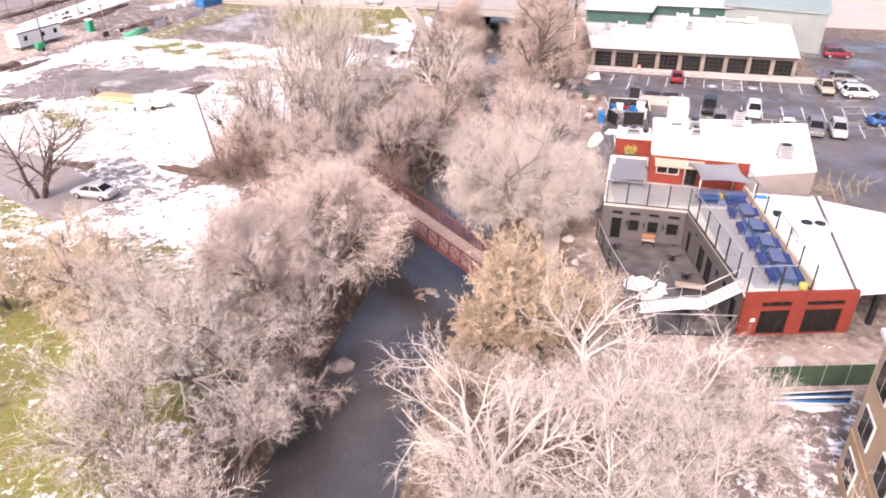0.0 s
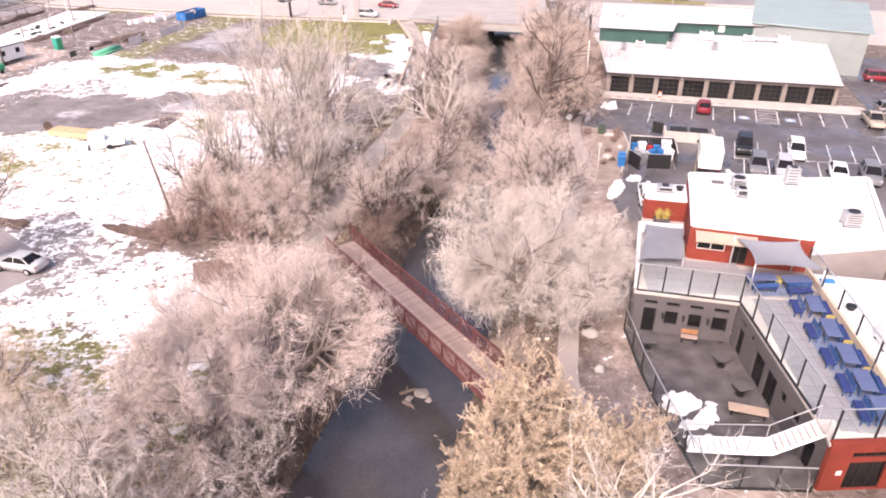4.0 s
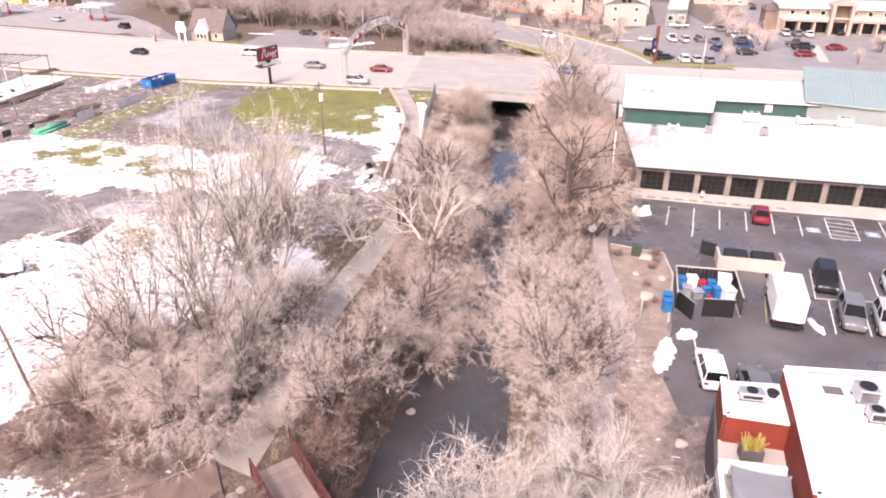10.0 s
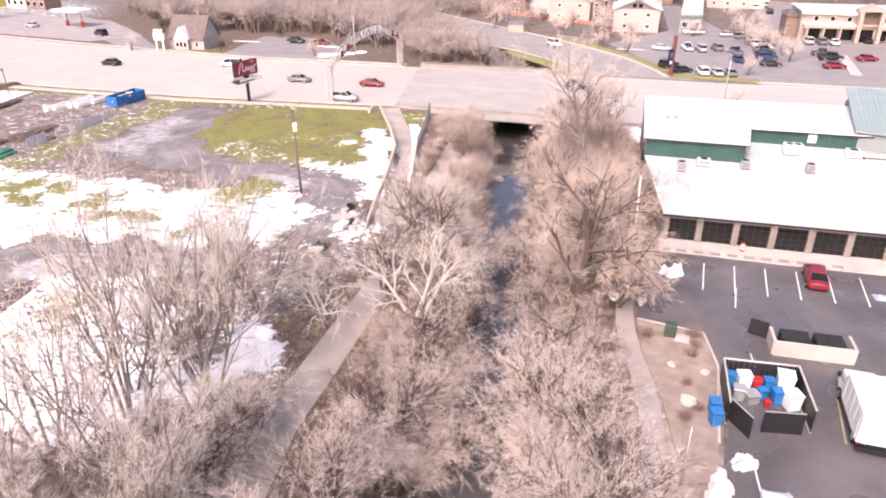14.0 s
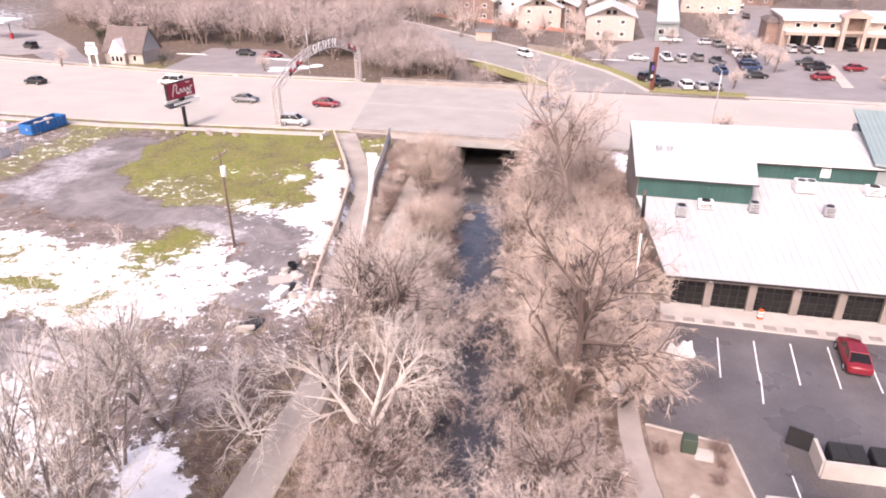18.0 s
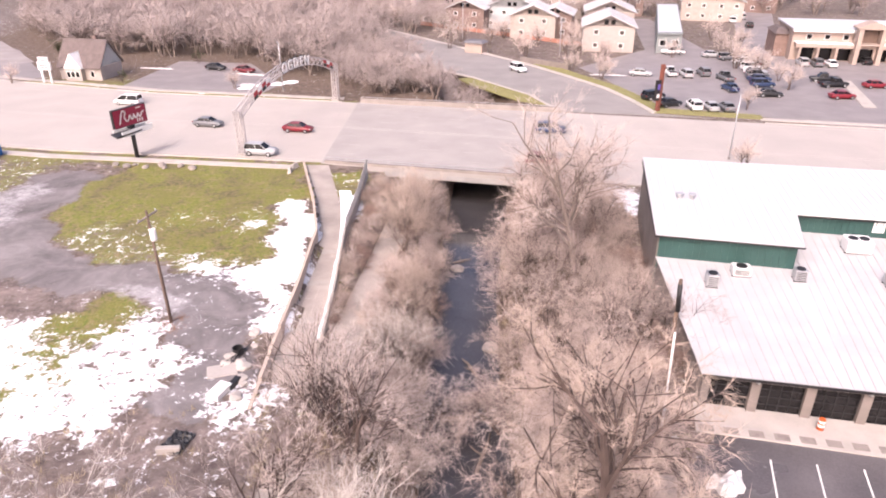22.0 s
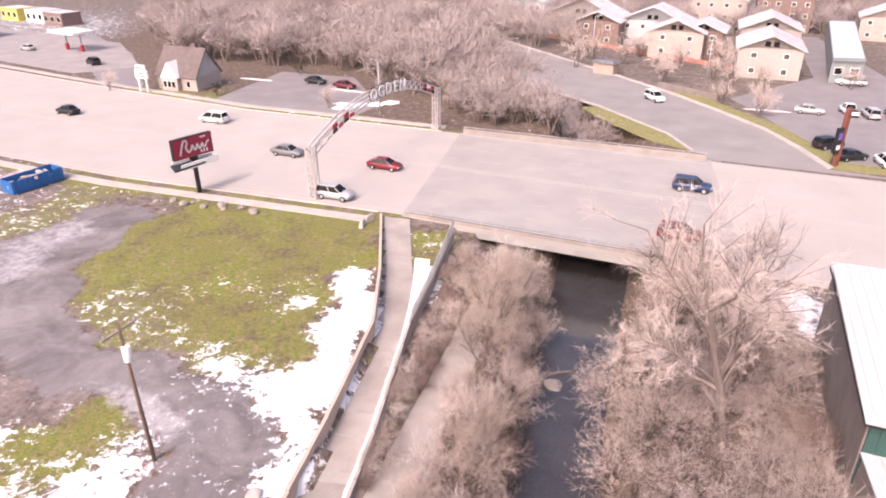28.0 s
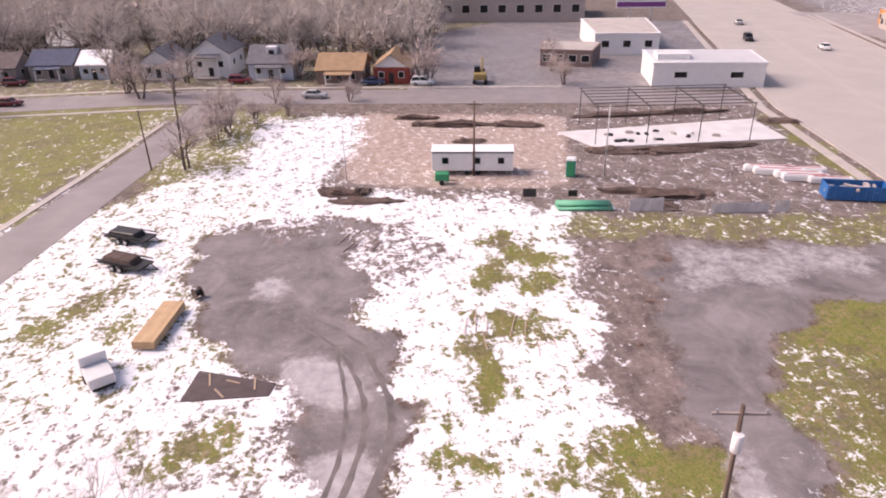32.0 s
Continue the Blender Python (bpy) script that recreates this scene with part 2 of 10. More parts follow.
def ground_z(x, y):
    x, y = np.asarray(x, float), np.asarray(y, float)
    d = np.abs(x - np.interp(y, RIVER_Y, RIVER_X)) - np.interp(y, RIVER_Y, RIVER_W)
    k = np.clip(d / 4.8 + 0.14, 0, 1)
    k = k * k * (3 - 2 * k)
    z = -5.7 + 5.7 * k
    wob = 0.10 * np.sin(x * 0.9 + 2 * np.sin(y * 0.31)) * np.sin(y * 0.7 + x * 0.23)
    z = z + wob * np.clip(1 - np.abs(d - 2) / 4, 0, 1) * 2
    on = (y > 116) & (y < 196) & (x < low_path_x(y) + 1.9) & (x > low_path_x(y) - 2.0)
    z = np.where(on, np.minimum(z, low_path_z(y) - 0.05), z)
    under = (y > 153 - 0.165 * x) & (y < 192 - 0.165 * x) & (d < 12)
    z = np.where(under & (x < -11.5), 0 * z - 0.6, np.where(under, np.minimum(z, -1.9), z))
    ramp = (y > 112) & (y < 160) & (x > np.interp(y, [108, 122, 137, 160], [-15.6, -14.9, -15.8, -22.4]) - 0.2) & (x < -9.5) & ~on
    z = np.where(ramp, np.minimum(z, np.interp(y, [112, 120, 140, 158], [-0.50, -0.85, -0.75, -0.05]) - 0.06), z)
    return z


def inside(px, py, poly):
    hit = np.zeros(px.shape, bool)
    for (x0, y0), (x1, y1) in zip(poly, poly[1:] + poly[:1]):
        c = ((y0 > py) != (y1 > py)) & (px < (x1 - x0) * (py - y0) / (y1 - y0 + 1e-9) + x0)
        hit ^= c
    return hit


REGIONS = []


def region(outline, snow, grass, gravel, mud):
    """A stretch of ground and how much of each cover it carries."""
    REGIONS.append((outline, snow, grass, gravel, mud))


region([(-75, 35), (-18, 35), (-18, 112), (-30, 125), (-75, 125)], 0.68, 0.30, 0.10, 0.45)
region([(-60, -60), (-14, -60), (-16, 42), (-26, 48), (-60, 44)], 0.45, 0.85, 0.0, 0.2)
region([(-112, 100), (-72, 96), (-62, 142), (-66, 170), (-112, 172)], 0.27, 0.1, 0.2, 0.9)
region([(-112, 130), (-74, 128), (-70, 150), (-76, 170), (-112, 172)], 0.25, 0.1, 0.25, 0.85)
region([(-108, 100), (-88, 104), (-88, 130), (-108, 130)], 0.24, 0.05, 0.0, 0.95)
region([(-60, 66), (-40, 62), (-22, 74), (-24, 96), (-34, 92), (-48, 82), (-60, 80)], 0.66, 0.35, 0.1, 0.7)
region([(-32, 59), (-16, 58), (-15.5, 76), (-20, 82), (-27, 78), (-31, 70)], 0.10, 0.25, 0.0, 0.95)
region([(14, 145), (24, 143), (24, 150), (15, 152)], 0.62, 0.1, 0.8, 0.3)
region([(-75, 78), (-52, 74), (-50, 66), (-78, 70)], 0.60, 0.75, 0.0, 0.3)
region([(-58, 52), (-36, 50), (-30, 58), (-40, 66), (-58, 62)], 0.45, 0.15, 0.75, 0.6)
region([(-127, 74), (-66, 63), (-40, 55), (-40, 20), (-128, 20)], 0.42, 0.85, 0.1, 0.2)
region([(-96, 60), (-82, 66), (-85, 68), (-98, 66)], 0.35, 0.1, 0.8, 0.3)
region([(-125, 74), (-119, 92), (-108, 92), (-92, 90), (-84, 82), (-86, 76)], 0.36, 0.9, 0.0, 0.5)
region([(-118, 86), (-112, 84), (-112, 96), (-116, 98)], 0.40, 0.8, 0.0, 0.3)
region([(-134, 39), (-127, 71), (-89, 65), (-75, 64), (-66, 50), (-80, 20)], 0.20, 1.0, 0.0, 0.2)
region([(-106, 170.5), (-60, 163), (-20, 159.2), (-20, 155.6), (-60, 159.4), (-106, 167)], 0.18, 0.85, 0.0, 0.4)
region([(-48, 20), (-19, 20), (-19, 36), (-26, 38), (-48, 40)], 0.22, 1.0, 0.0, 0.2)
region([(-18, 20), (-12, 45), (-17, 66), (-10, 95), (-9, 160), (16, 155), (10, 95), (12, 72), (9, 45), (14, 20)], 0.08, 0.12, 0.0, 0.22)
region([(9, 95), (16, 95), (16, 72), (12, 40), (17, 35), (13, 22), (6, 40), (10, 72)], 0.15, 0.1, 0.0, 0.9)
region([(13, 33), (30, 35), (30, 10), (13, 5)], 0.40, 0.15, 0.1, 0.85)
region([(9, 37), (31, 38), (31, 31), (13, 30.5)], 0.12, 0.25, 0.0, 0.5)
region([(-188, 284), (-162, 307), (-132, 267), (-155, 255)], 0.85, 0.3, 0.3, 0.5)
region([(-260, 262), (-140, 225), (-96, 213), (-100, 230), (-130, 262), (-160, 300), (-260, 320)], 0.36, 0.35, 0.7, 0.5)
region([(-90, 196), (-20, 192), (-20, 202), (-90, 212)], 0.25, 0.9, 0.0, 0.2)
region([(-20, 192), (14, 190), (4, 230), (-30, 260), (-130, 300), (-130, 215), (-60, 205)], 0.10, 0.2, 0.0, 0.3)
region([(-260, 20), (-132, 20), (-128, 150), (-260, 150)], 0.25, 0.5, 0.0, 0.6)
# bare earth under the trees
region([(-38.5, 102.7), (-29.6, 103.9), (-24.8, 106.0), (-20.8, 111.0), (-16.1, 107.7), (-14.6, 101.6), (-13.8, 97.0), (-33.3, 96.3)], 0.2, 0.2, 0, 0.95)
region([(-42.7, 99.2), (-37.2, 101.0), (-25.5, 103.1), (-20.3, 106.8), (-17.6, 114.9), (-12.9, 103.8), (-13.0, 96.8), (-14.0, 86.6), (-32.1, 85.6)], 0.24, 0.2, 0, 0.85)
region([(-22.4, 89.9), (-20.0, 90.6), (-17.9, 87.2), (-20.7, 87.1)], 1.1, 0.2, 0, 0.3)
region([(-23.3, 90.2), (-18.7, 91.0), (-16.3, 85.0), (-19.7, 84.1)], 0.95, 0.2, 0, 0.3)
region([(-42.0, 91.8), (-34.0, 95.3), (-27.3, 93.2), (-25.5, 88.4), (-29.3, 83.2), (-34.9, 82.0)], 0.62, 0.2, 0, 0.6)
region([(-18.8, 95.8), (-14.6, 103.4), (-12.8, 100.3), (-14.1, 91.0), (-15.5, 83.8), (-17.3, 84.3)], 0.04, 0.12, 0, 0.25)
# snow lane round the site
region([(-72.2, 82.6), (-91.3, 87.1), (-114.5, 88.5), (-116.5, 104.2), (-100.6, 103.8), (-83.0, 97.8), (-78.2, 108.6), (-73.9, 122.0), (-69.4, 125.9), (-65.5, 124.7), (-68.4, 112.6), (-73.9, 94.4), (-70.2, 85.9)], 0.66, 0.5, 0, 0.5)
# snow by the lane
region([(-66.9, 67.8), (-75.7, 71.7), (-88.5, 79.1), (-91.3, 87.1), (-75.0, 93.1), (-68.9, 85.9), (-60.1, 87.5), (-50.3, 90.3), (-46.0, 95.7), (-45.6, 89.7), (-43.4, 88.9), (-42.1, 81.9), (-40.1, 74.1), (-54.9, 62.1)], 0.62, 0.75, 0, 0.4)
region([(-52.7, 75.5), (-57.9, 76.7), (-61.3, 80.5), (-58.1, 81.4), (-54.8, 78.7), (-51.3, 76.9)], 0.25, 1, 0, 0.3)
region([(-52.4, 80.4), (-54.4, 83.8), (-51.3, 84.6), (-50.2, 81.5)], 0.35, 1, 0, 0.4)
region([(-35.1, 76.7), (-42.1, 74.8), (-43.1, 89.0), (-41.8, 96.9), (-36.2, 99.0), (-30.7, 99.9)], 0.66, 0.55, 0, 0.7)
region([(-38.0, 87.7), (-39.6, 90.9), (-40.0, 95.2), (-36.7, 95.9), (-34.5, 91.9), (-35.4, 88.7)], 0.3, 0.9, 0, 0.6)
region([(-39.9, 85.5), (-40.7, 87.0), (-38.4, 88.0), (-38.2, 86.3)], 0.3, 1, 0, 0.3)
# mud pit
region([(-69.6, 85.8), (-72.6, 93.3), (-72.3, 100.6), (-69.4, 106.6), (-64.4, 111.4), (-60.0, 111.1), (-57.0, 105.8), (-56.3, 102.7), (-51.8, 102.2), (-48.0, 104.7), (-42.2, 104.7), (-39.6, 105.0), (-35.4, 104.1), (-31.0, 103.8), (-31.5, 100.5), (-38.4, 98.2), (-41.8, 97.5), (-46.1, 95.3), (-47.5, 93.5), (-50.3, 90.5), (-55.9, 88.7), (-63.7, 86.6)], -0.1, 0, 0.95, 0.7)
region([(-70.6, 100.0), (-69.4, 106.6), (-64.4, 111.4), (-59.7, 111.1), (-57.2, 105.8), (-56.7, 102.7), (-62.3, 101.7)], 0.5, 0.1, 0.4, 0.9)
region([(-72.7, 88.5), (-72.4, 94.5), (-71.4, 100.0), (-67.7, 100.1), (-67.6, 93.2)], 0.32, 0.1, 0.5, 0.8)
# snow strip
region([(-69.2, 112.1), (-58.3, 111.1), (-51.9, 106.8), (-53.5, 102.6), (-51.7, 102.6), (-47.9, 105.1), (-39.6, 105.4), (-30.9, 104.1), (-29.1, 116.0), (-37.5, 118.7), (-48.6, 121.5), (-58.6, 122.7), (-66.9, 124.9), (-70.6, 119.2)], 0.70, 0.8, 0, 0.4)
for gx, gy, ga, gb in ((-63.8, 116.7, 1.9, 1.1), (-60.1, 119.3, 2.8, 1.6), (-57.2, 114.3, 2.3, 1.0), (-53.9, 118.3, 2.0, 1.1), (-50.6, 113.4, 0.9, 1.7), (-47.9, 113.9, 1.5, 0.8), (-47.1, 116.0, 2.2, 0.7),
                       (-45.7, 111.5, 2.0, 0.8), (-43.1, 113.9, 0.9, 0.7), (-40.6, 111.0, 2.9, 1.2), (-37.3, 108.8, 0.9, 0.7), (-32.6, 114.3, 1.9, 1.0), (-33.6, 111.1, 1.3, 0.7), (-32.9, 108.0, 1.1, 0.8)):
    region([(gx + 1.12 * ga * math.cos(k * 0.785), gy + 1.12 * gb * math.sin(k * 0.785)) for k in range(8)], 0.06, 1, 0, 0.2)
region([(-34.9, 110.8), (-36.0, 113.8), (-34.7, 115.3), (-32.1, 116.2), (-29.1, 115.8), (-30.1, 109.6)], 0.58, 0.9, 0, 0.4)
region([(-34.7, 114.0), (-34.5, 115.2), (-31.0, 114.8), (-30.8, 113.4)], 0.2, 1, 0, 0.2)
# brown dirt
region([(-62.0, 123.7), (-62.3, 135.0), (-56.2, 130.0), (-51.1, 128.5), (-41.6, 125.5), (-34.1, 124.4), (-34.5, 121.9), (-36.1, 118.6), (-41.8, 119.7), (-50.4, 121.6)], 0.12, 0.1, 0.15, 0.98)
region([(-60.9, 123.6), (-61.7, 126.5), (-48.1, 124.2), (-41.4, 122.0), (-41.1, 119.8), (-48.6, 121.2)], 0.3, 0.1, 0.1, 0.95)
# grass round the pole
region([(-33.6, 116.2), (-35.6, 118.4), (-34.5, 121.9), (-32.9, 123.8), (-30.5, 123.6), (-28.2, 121.7), (-29.2, 115.2)], 0.34, 1, 0, 0.3)
region([(-33.5, 120.0), (-33.0, 123.1), (-30.2, 122.7), (-29.8, 119.5)], -0.1, 1, 0, 0.3)
# old asphalt
region([(-61.1, 133.9), (-57.9, 144.7), (-55.3, 155.9), (-47.0, 153.2), (-47.6, 140.8), (-43.4, 137.5), (-41.9, 132.4), (-39.1, 130.1), (-35.7, 130.3), (-31.6, 128.9), (-27.3, 128.1), (-28.1, 122.6), (-34.1, 124.4), (-41.6, 125.5), (-51.1, 128.5), (-56.2, 130.0)], -0.1, 0.03, 1, 0.4)
# fence strip
region([(-69.4, 125.9), (-63.4, 159.0), (-62.6, 161.8), (-55.3, 155.9), (-58.3, 144.9), (-61.9, 134.9), (-62.9, 123.9)], 0.28, 0.62, 0.1, 0.7)
# green
region([(-45.1, 138.0), (-48.5, 147.6), (-45.8, 159.1), (-37.4, 161.0), (-23.6, 157.5), (-19.4, 146.9), (-23.5, 144.4), (-21.8, 139.6), (-20.9, 131.5), (-21.2, 128.9), (-23.9, 129.3), (-28.9, 130.6), (-35.6, 131.1), (-41.0, 132.7)], -0.05, 1, 0, 0.1)
region([(-41.4, 132.0), (-44.3, 137.1), (-40.2, 138.3), (-33.3, 136.9), (-27.9, 132.4), (-22.3, 130.8), (-20.7, 128.9), (-22.2, 126.7), (-31.3, 129.5), (-36.3, 129.9)], 0.36, 0.9, 0.1, 0.3)
region([(-41.0, 139.2), (-26.8, 144.0), (-23.7, 143.7), (-23.5, 140.9), (-25.8, 137.8), (-28.8, 139.0), (-38.3, 136.8)], 0.24, 1, 0, 0.2)
region([(-26.0, 139.8), (-23.3, 140.5), (-22.7, 138.7), (-24.9, 137.7)], 0.6, 1, 0, 0.2)
region([(-29.1, 130.9), (-25.6, 132.1), (-21.3, 129.0), (-20.4, 127.6), (-24.2, 127.6)], 0.75, 0.8, 0.1, 0.2)
# asphalt by pole
region([(-42.4, 133.0), (-42.8, 137.6), (-36, 137.4), (-28.5, 131.6), (-27.8, 129), (-35.6, 130.6)], 0.30, 0.66, 0, 0.9)
region([(-35.0, 129.1), (-31.3, 129.5), (-22.2, 126.7), (-19.0, 125.9), (-17.3, 117.6), (-21.6, 115.5), (-24.9, 121.2), (-30.8, 126.8)], 0.17, 0.05, 1, 0.4)
region([(-24.6, 125.3), (-23.5, 128.7), (-20.2, 128.0), (-18.8, 124.8), (-20.2, 123.5), (-22.2, 123.1)], 0.5, 0.1, 0.8, 0.3)
# snow by the ramp wall
region([(-23.2, 145.7), (-18.8, 146.0), (-16.2, 138.0), (-15.8, 125.6), (-15.2, 118.5), (-17.8, 117.3), (-18.9, 124.1), (-21.9, 126.2), (-20.9, 128.4), (-20.2, 131.8), (-20.6, 138.2)], 0.86, 0.5, 0.2, 0.2)
region([(-19.3, 157.1), (-13.6, 154.8), (-13.8, 149.5), (-16.7, 149.4)], 0.3, 1, 0, 0.3)
region([(-16.7, 149.4), (-13.8, 149.5), (-13.3, 138.5), (-14.3, 140.7)], 1.1, 0.2, 0, 0.3)
region([(-27.9, 127.2), (-19.2, 125.8), (-17.2, 117.1), (-16.0, 112.0), (-17.4, 107.6), (-22.3, 107.4), (-21.1, 111.3), (-22.8, 116.8), (-25.2, 120.8)], 0.16, 0.05, 1, 0.6)
region([(-17.7, 111.9), (-16.0, 113.6), (-13.6, 110.6), (-11.8, 107.1), (-17.1, 106.9)], 0.55, 0.3, 0.3, 0.6)


gx = np.array(sorted(set([-2500, -1200, -600, -400, -300] + list(np.arange(-260, -132, 8)) + list(np.arange(-130, -92, 1.5)) + list(np.arange(-92, -74, 1.0)) + list(np.arange(-74, 20, 0.7)) + list(np.arange(20, 60, 2.5)) + list(np.arange(60, 160, 10)) + [200, 300, 600, 1200, 2500])))
gy = np.array(sorted(set([-2500, -1200, -600, -300, -150, -80] + list(np.arange(-50, 15, 3.0)) + list(np.arange(15, 60, 1.1)) + list(np.arange(60, 164, 0.7)) + list(np.arange(164, 200, 1.1)) + list(np.arange(200, 300, 5)) + [320, 360, 420, 600, 1200, 2500])))
X, Y = np.meshgrid(gx, gy)
Z = ground_z(X, Y)
nx, ny = len(gx), len(gy)
idx = np.arange(nx * ny).reshape(ny, nx)
quads = np.stack([idx[:-1, :-1], idx[:-1, 1:], idx[1:, 1:], idx[1:, :-1]], -1).reshape(-1, 4)
gm = bpy.data.meshes.new("ground")
gm.from_pydata(np.stack([X, Y, Z], -1).reshape(-1, 3).tolist(), [], quads.tolist())
gm.polygons.foreach_set("use_smooth", [True] * len(gm.polygons))
lay = [np.full(X.shape, v) for v in (0.10, 0.30, 0.10, 0.6)]
WX = X + 0.9 * np.sin(Y * 0.71 + 1.3 * np.sin(X * 0.37)) + 0.5 * np.sin(Y * 1.9 + 1.1 * X) + 0.3 * np.sin(3.1 * X - 2.3 * Y)
WY = Y + 0.9 * np.sin(X * 0.67 + 1.7 * np.sin(Y * 0.41)) + 0.5 * np.sin(X * 2.1 - 0.9 * Y) + 0.3 * np.sin(2.7 * X + 3.3 * Y)
for poly, *vals in REGIONS:
    hit = inside(WX, WY, poly)
    for a, v in zip(lay, vals):
        a[hit] = v
for k in range(4):
    for q in range(2):
        a = lay[k]
        a[1:-1, 1:-1] = (a[1:-1, 1:-1] * 2 + a[:-2, 1:-1] + a[2:, 1:-1] + a[1:-1, :-2] + a[1:-1, 2:]) / 6
lay[0] = np.where(Z < -0.9, np.minimum(lay[0], 0.12), lay[0])
for name, a in zip(("snow", "grass", "gravel", "mud"), lay):
    at = gm.attributes.new(name, "FLOAT", "POINT")
    at.data.foreach_set("value", a.reshape(-1))


def ground_material():
    m = bpy.data.materials.new("thawing_ground")
    m.use_nodes = True
    n, l = m.node_tree.nodes, m.node_tree.links
    b = n["Principled BSDF"]
    tc = n.new("ShaderNodeTexCoord")

    def noise_at(scale, detail=6, rough=0.6, dist=0.0):
        k = n.new("ShaderNodeTexNoise")
        k.inputs["Scale"].default_value, k.inputs["Detail"].default_value, k.inputs["Roughness"].default_value = scale, detail, rough
        k.inputs["Distortion"].default_value = dist
        l.new(tc.outputs["Object"], k.inputs["Vector"])
        return k.outputs["Fac"]

    def ramp(fac, c0, c1, p0=0.3, p1=0.7):
        r = n.new("ShaderNodeValToRGB")
        r.color_ramp.elements[0].position, r.color_ramp.elements[0].color = p0, (*c0, 1)
        r.color_ramp.elements[1].position, r.color_ramp.elements[1].color = p1, (*c1, 1)
        l.new(fac, r.inputs["Fac"])
        return r.outputs["Color"]

    def mask(attr, noise_fac, amount, soft):
        a = n.new("ShaderNodeAttribute")
        a.attribute_name = attr
        nr = n.new("ShaderNodeMapRange")
        nr.inputs["From Min"].default_value, nr.inputs["From Max"].default_value = 0.32, 0.68
        nr.clamp = False
        l.new(noise_fac, nr.inputs["Value"])
        s = n.new("ShaderNodeMath")
        s.operation, s.inputs[1].default_value = "MULTIPLY_ADD", amount
        l.new(nr.outputs["Result"], s.inputs[0])
        l.new(a.outputs["Fac"], s.inputs[2])
        r = n.new("ShaderNodeMapRange")
        mid = 0.5 + amount / 2
        r.inputs["From Min"].default_value, r.inputs["From Max"].default_value = mid - soft, mid + soft
        l.new(s.outputs[0], r.inputs["Value"])
        return r.outputs["Result"]

    def mix(fac, a, c):
        k = n.new("ShaderNodeMix")
        k.data_type = "RGBA"
        l.new(fac, k.inputs["Factor"])
        l.new(a, k.inputs["A"])
        l.new(c, k.inputs["B"])
        return k.outputs["Result"]

    fine, midn, big, patch = noise_at(6.0), noise_at(1.1), noise_at(0.13), noise_at(0.62, 13, 0.80, 0.15)
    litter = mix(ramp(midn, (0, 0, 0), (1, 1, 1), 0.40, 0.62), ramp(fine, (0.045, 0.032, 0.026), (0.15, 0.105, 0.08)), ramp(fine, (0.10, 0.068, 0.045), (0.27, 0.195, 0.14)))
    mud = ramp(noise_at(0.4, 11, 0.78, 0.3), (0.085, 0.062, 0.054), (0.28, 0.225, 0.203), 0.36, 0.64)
    grass = mix(mask("grass", big, 0.0001, 0.9), ramp(fine, (0.13, 0.10, 0.04), (0.24, 0.19, 0.085)), ramp(fine, (0.125, 0.132, 0.020), (0.29, 0.28, 0.06)))
    tuft, tuft2 = noise_at(0.45, 12, 0.8, 0.3), noise_at(2.2, 8, 0.75, 0.2)
    grass = mix(ramp(tuft, (0, 0, 0), (0.85, 0.85, 0.85), 0.48, 0.58), grass, ramp(tuft2, (0.13, 0.085, 0.05), (0.34, 0.25, 0.14), 0.40, 0.60))
    grass = mix(ramp(tuft2, (0.95, 0.95, 0.95), (0, 0, 0), 0.44, 0.52), grass, ramp(fine, (0.07, 0.095, 0.012), (0.20, 0.24, 0.036)))
    grass = mix(ramp(big, (0, 0, 0), (0.5, 0.5, 0.5), 0.45, 0.62), grass, ramp(fine, (0.11, 0.095, 0.03), (0.21, 0.18, 0.065)))
    grass = mix(ramp(noise_at(0.28, 10, 0.74, 0.4), (0, 0, 0), (0.82, 0.82, 0.82), 0.49, 0.60), grass, ramp(tuft2, (0.075, 0.062, 0.028), (0.20, 0.155, 0.085), 0.38, 0.62))
    slow = noise_at(0.22, 9, 0.66, 0.6)
    gravel = mix(ramp(fine, (0, 0, 0), (0.35, 0.35, 0.35)), ramp(slow, (0.115, 0.100, 0.101), (0.285, 0.257, 0.256), 0.36, 0.66), ramp(midn, (0.10, 0.088, 0.088), (0.24, 0.216, 0.213)))
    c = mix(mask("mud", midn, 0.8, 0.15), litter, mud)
    clod = noise_at(1.7, 7, 0.82, 0.5)
    bare = n.new("ShaderNodeMath")
    bare.operation = "MULTIPLY"
    l.new(ramp(clod, (0.85, 0.85, 0.85), (0, 0, 0), 0.40, 0.455), bare.inputs[0])
    l.new(ramp(noise_at(0.17, 5, 0.6), (0.3, 0.3, 0.3), (1, 1, 1), 0.38, 0.54), bare.inputs[1])
    c = mix(bare.outputs[0], c, ramp(fine, (0.055, 0.038, 0.03), (0.13, 0.092, 0.075)))
    c = mix(mask("sand", patch, 0.7, 0.2), c, ramp(midn, (0.26, 0.19, 0.155), (0.50, 0.40, 0.345)))
    c = mix(mask("grass", patch, 0.9, 0.08), c, grass)
    c = mix(mask("gravel", patch, 0.9, 0.10), c, gravel)
    pale = n.new("ShaderNodeMath")
    pale.operation = "MULTIPLY"
    l.new(ramp(clod, (0, 0, 0), (0.6, 0.6, 0.6), 0.56, 0.62), pale.inputs[0])
    l.new(mask("mud", midn, 0.5, 0.3), pale.inputs[1])
    c = mix(pale.outputs[0], c, ramp(fine, (0.27, 0.225, 0.2), (0.45, 0.385, 0.35)))
    mp = n.new("ShaderNodeMapping")
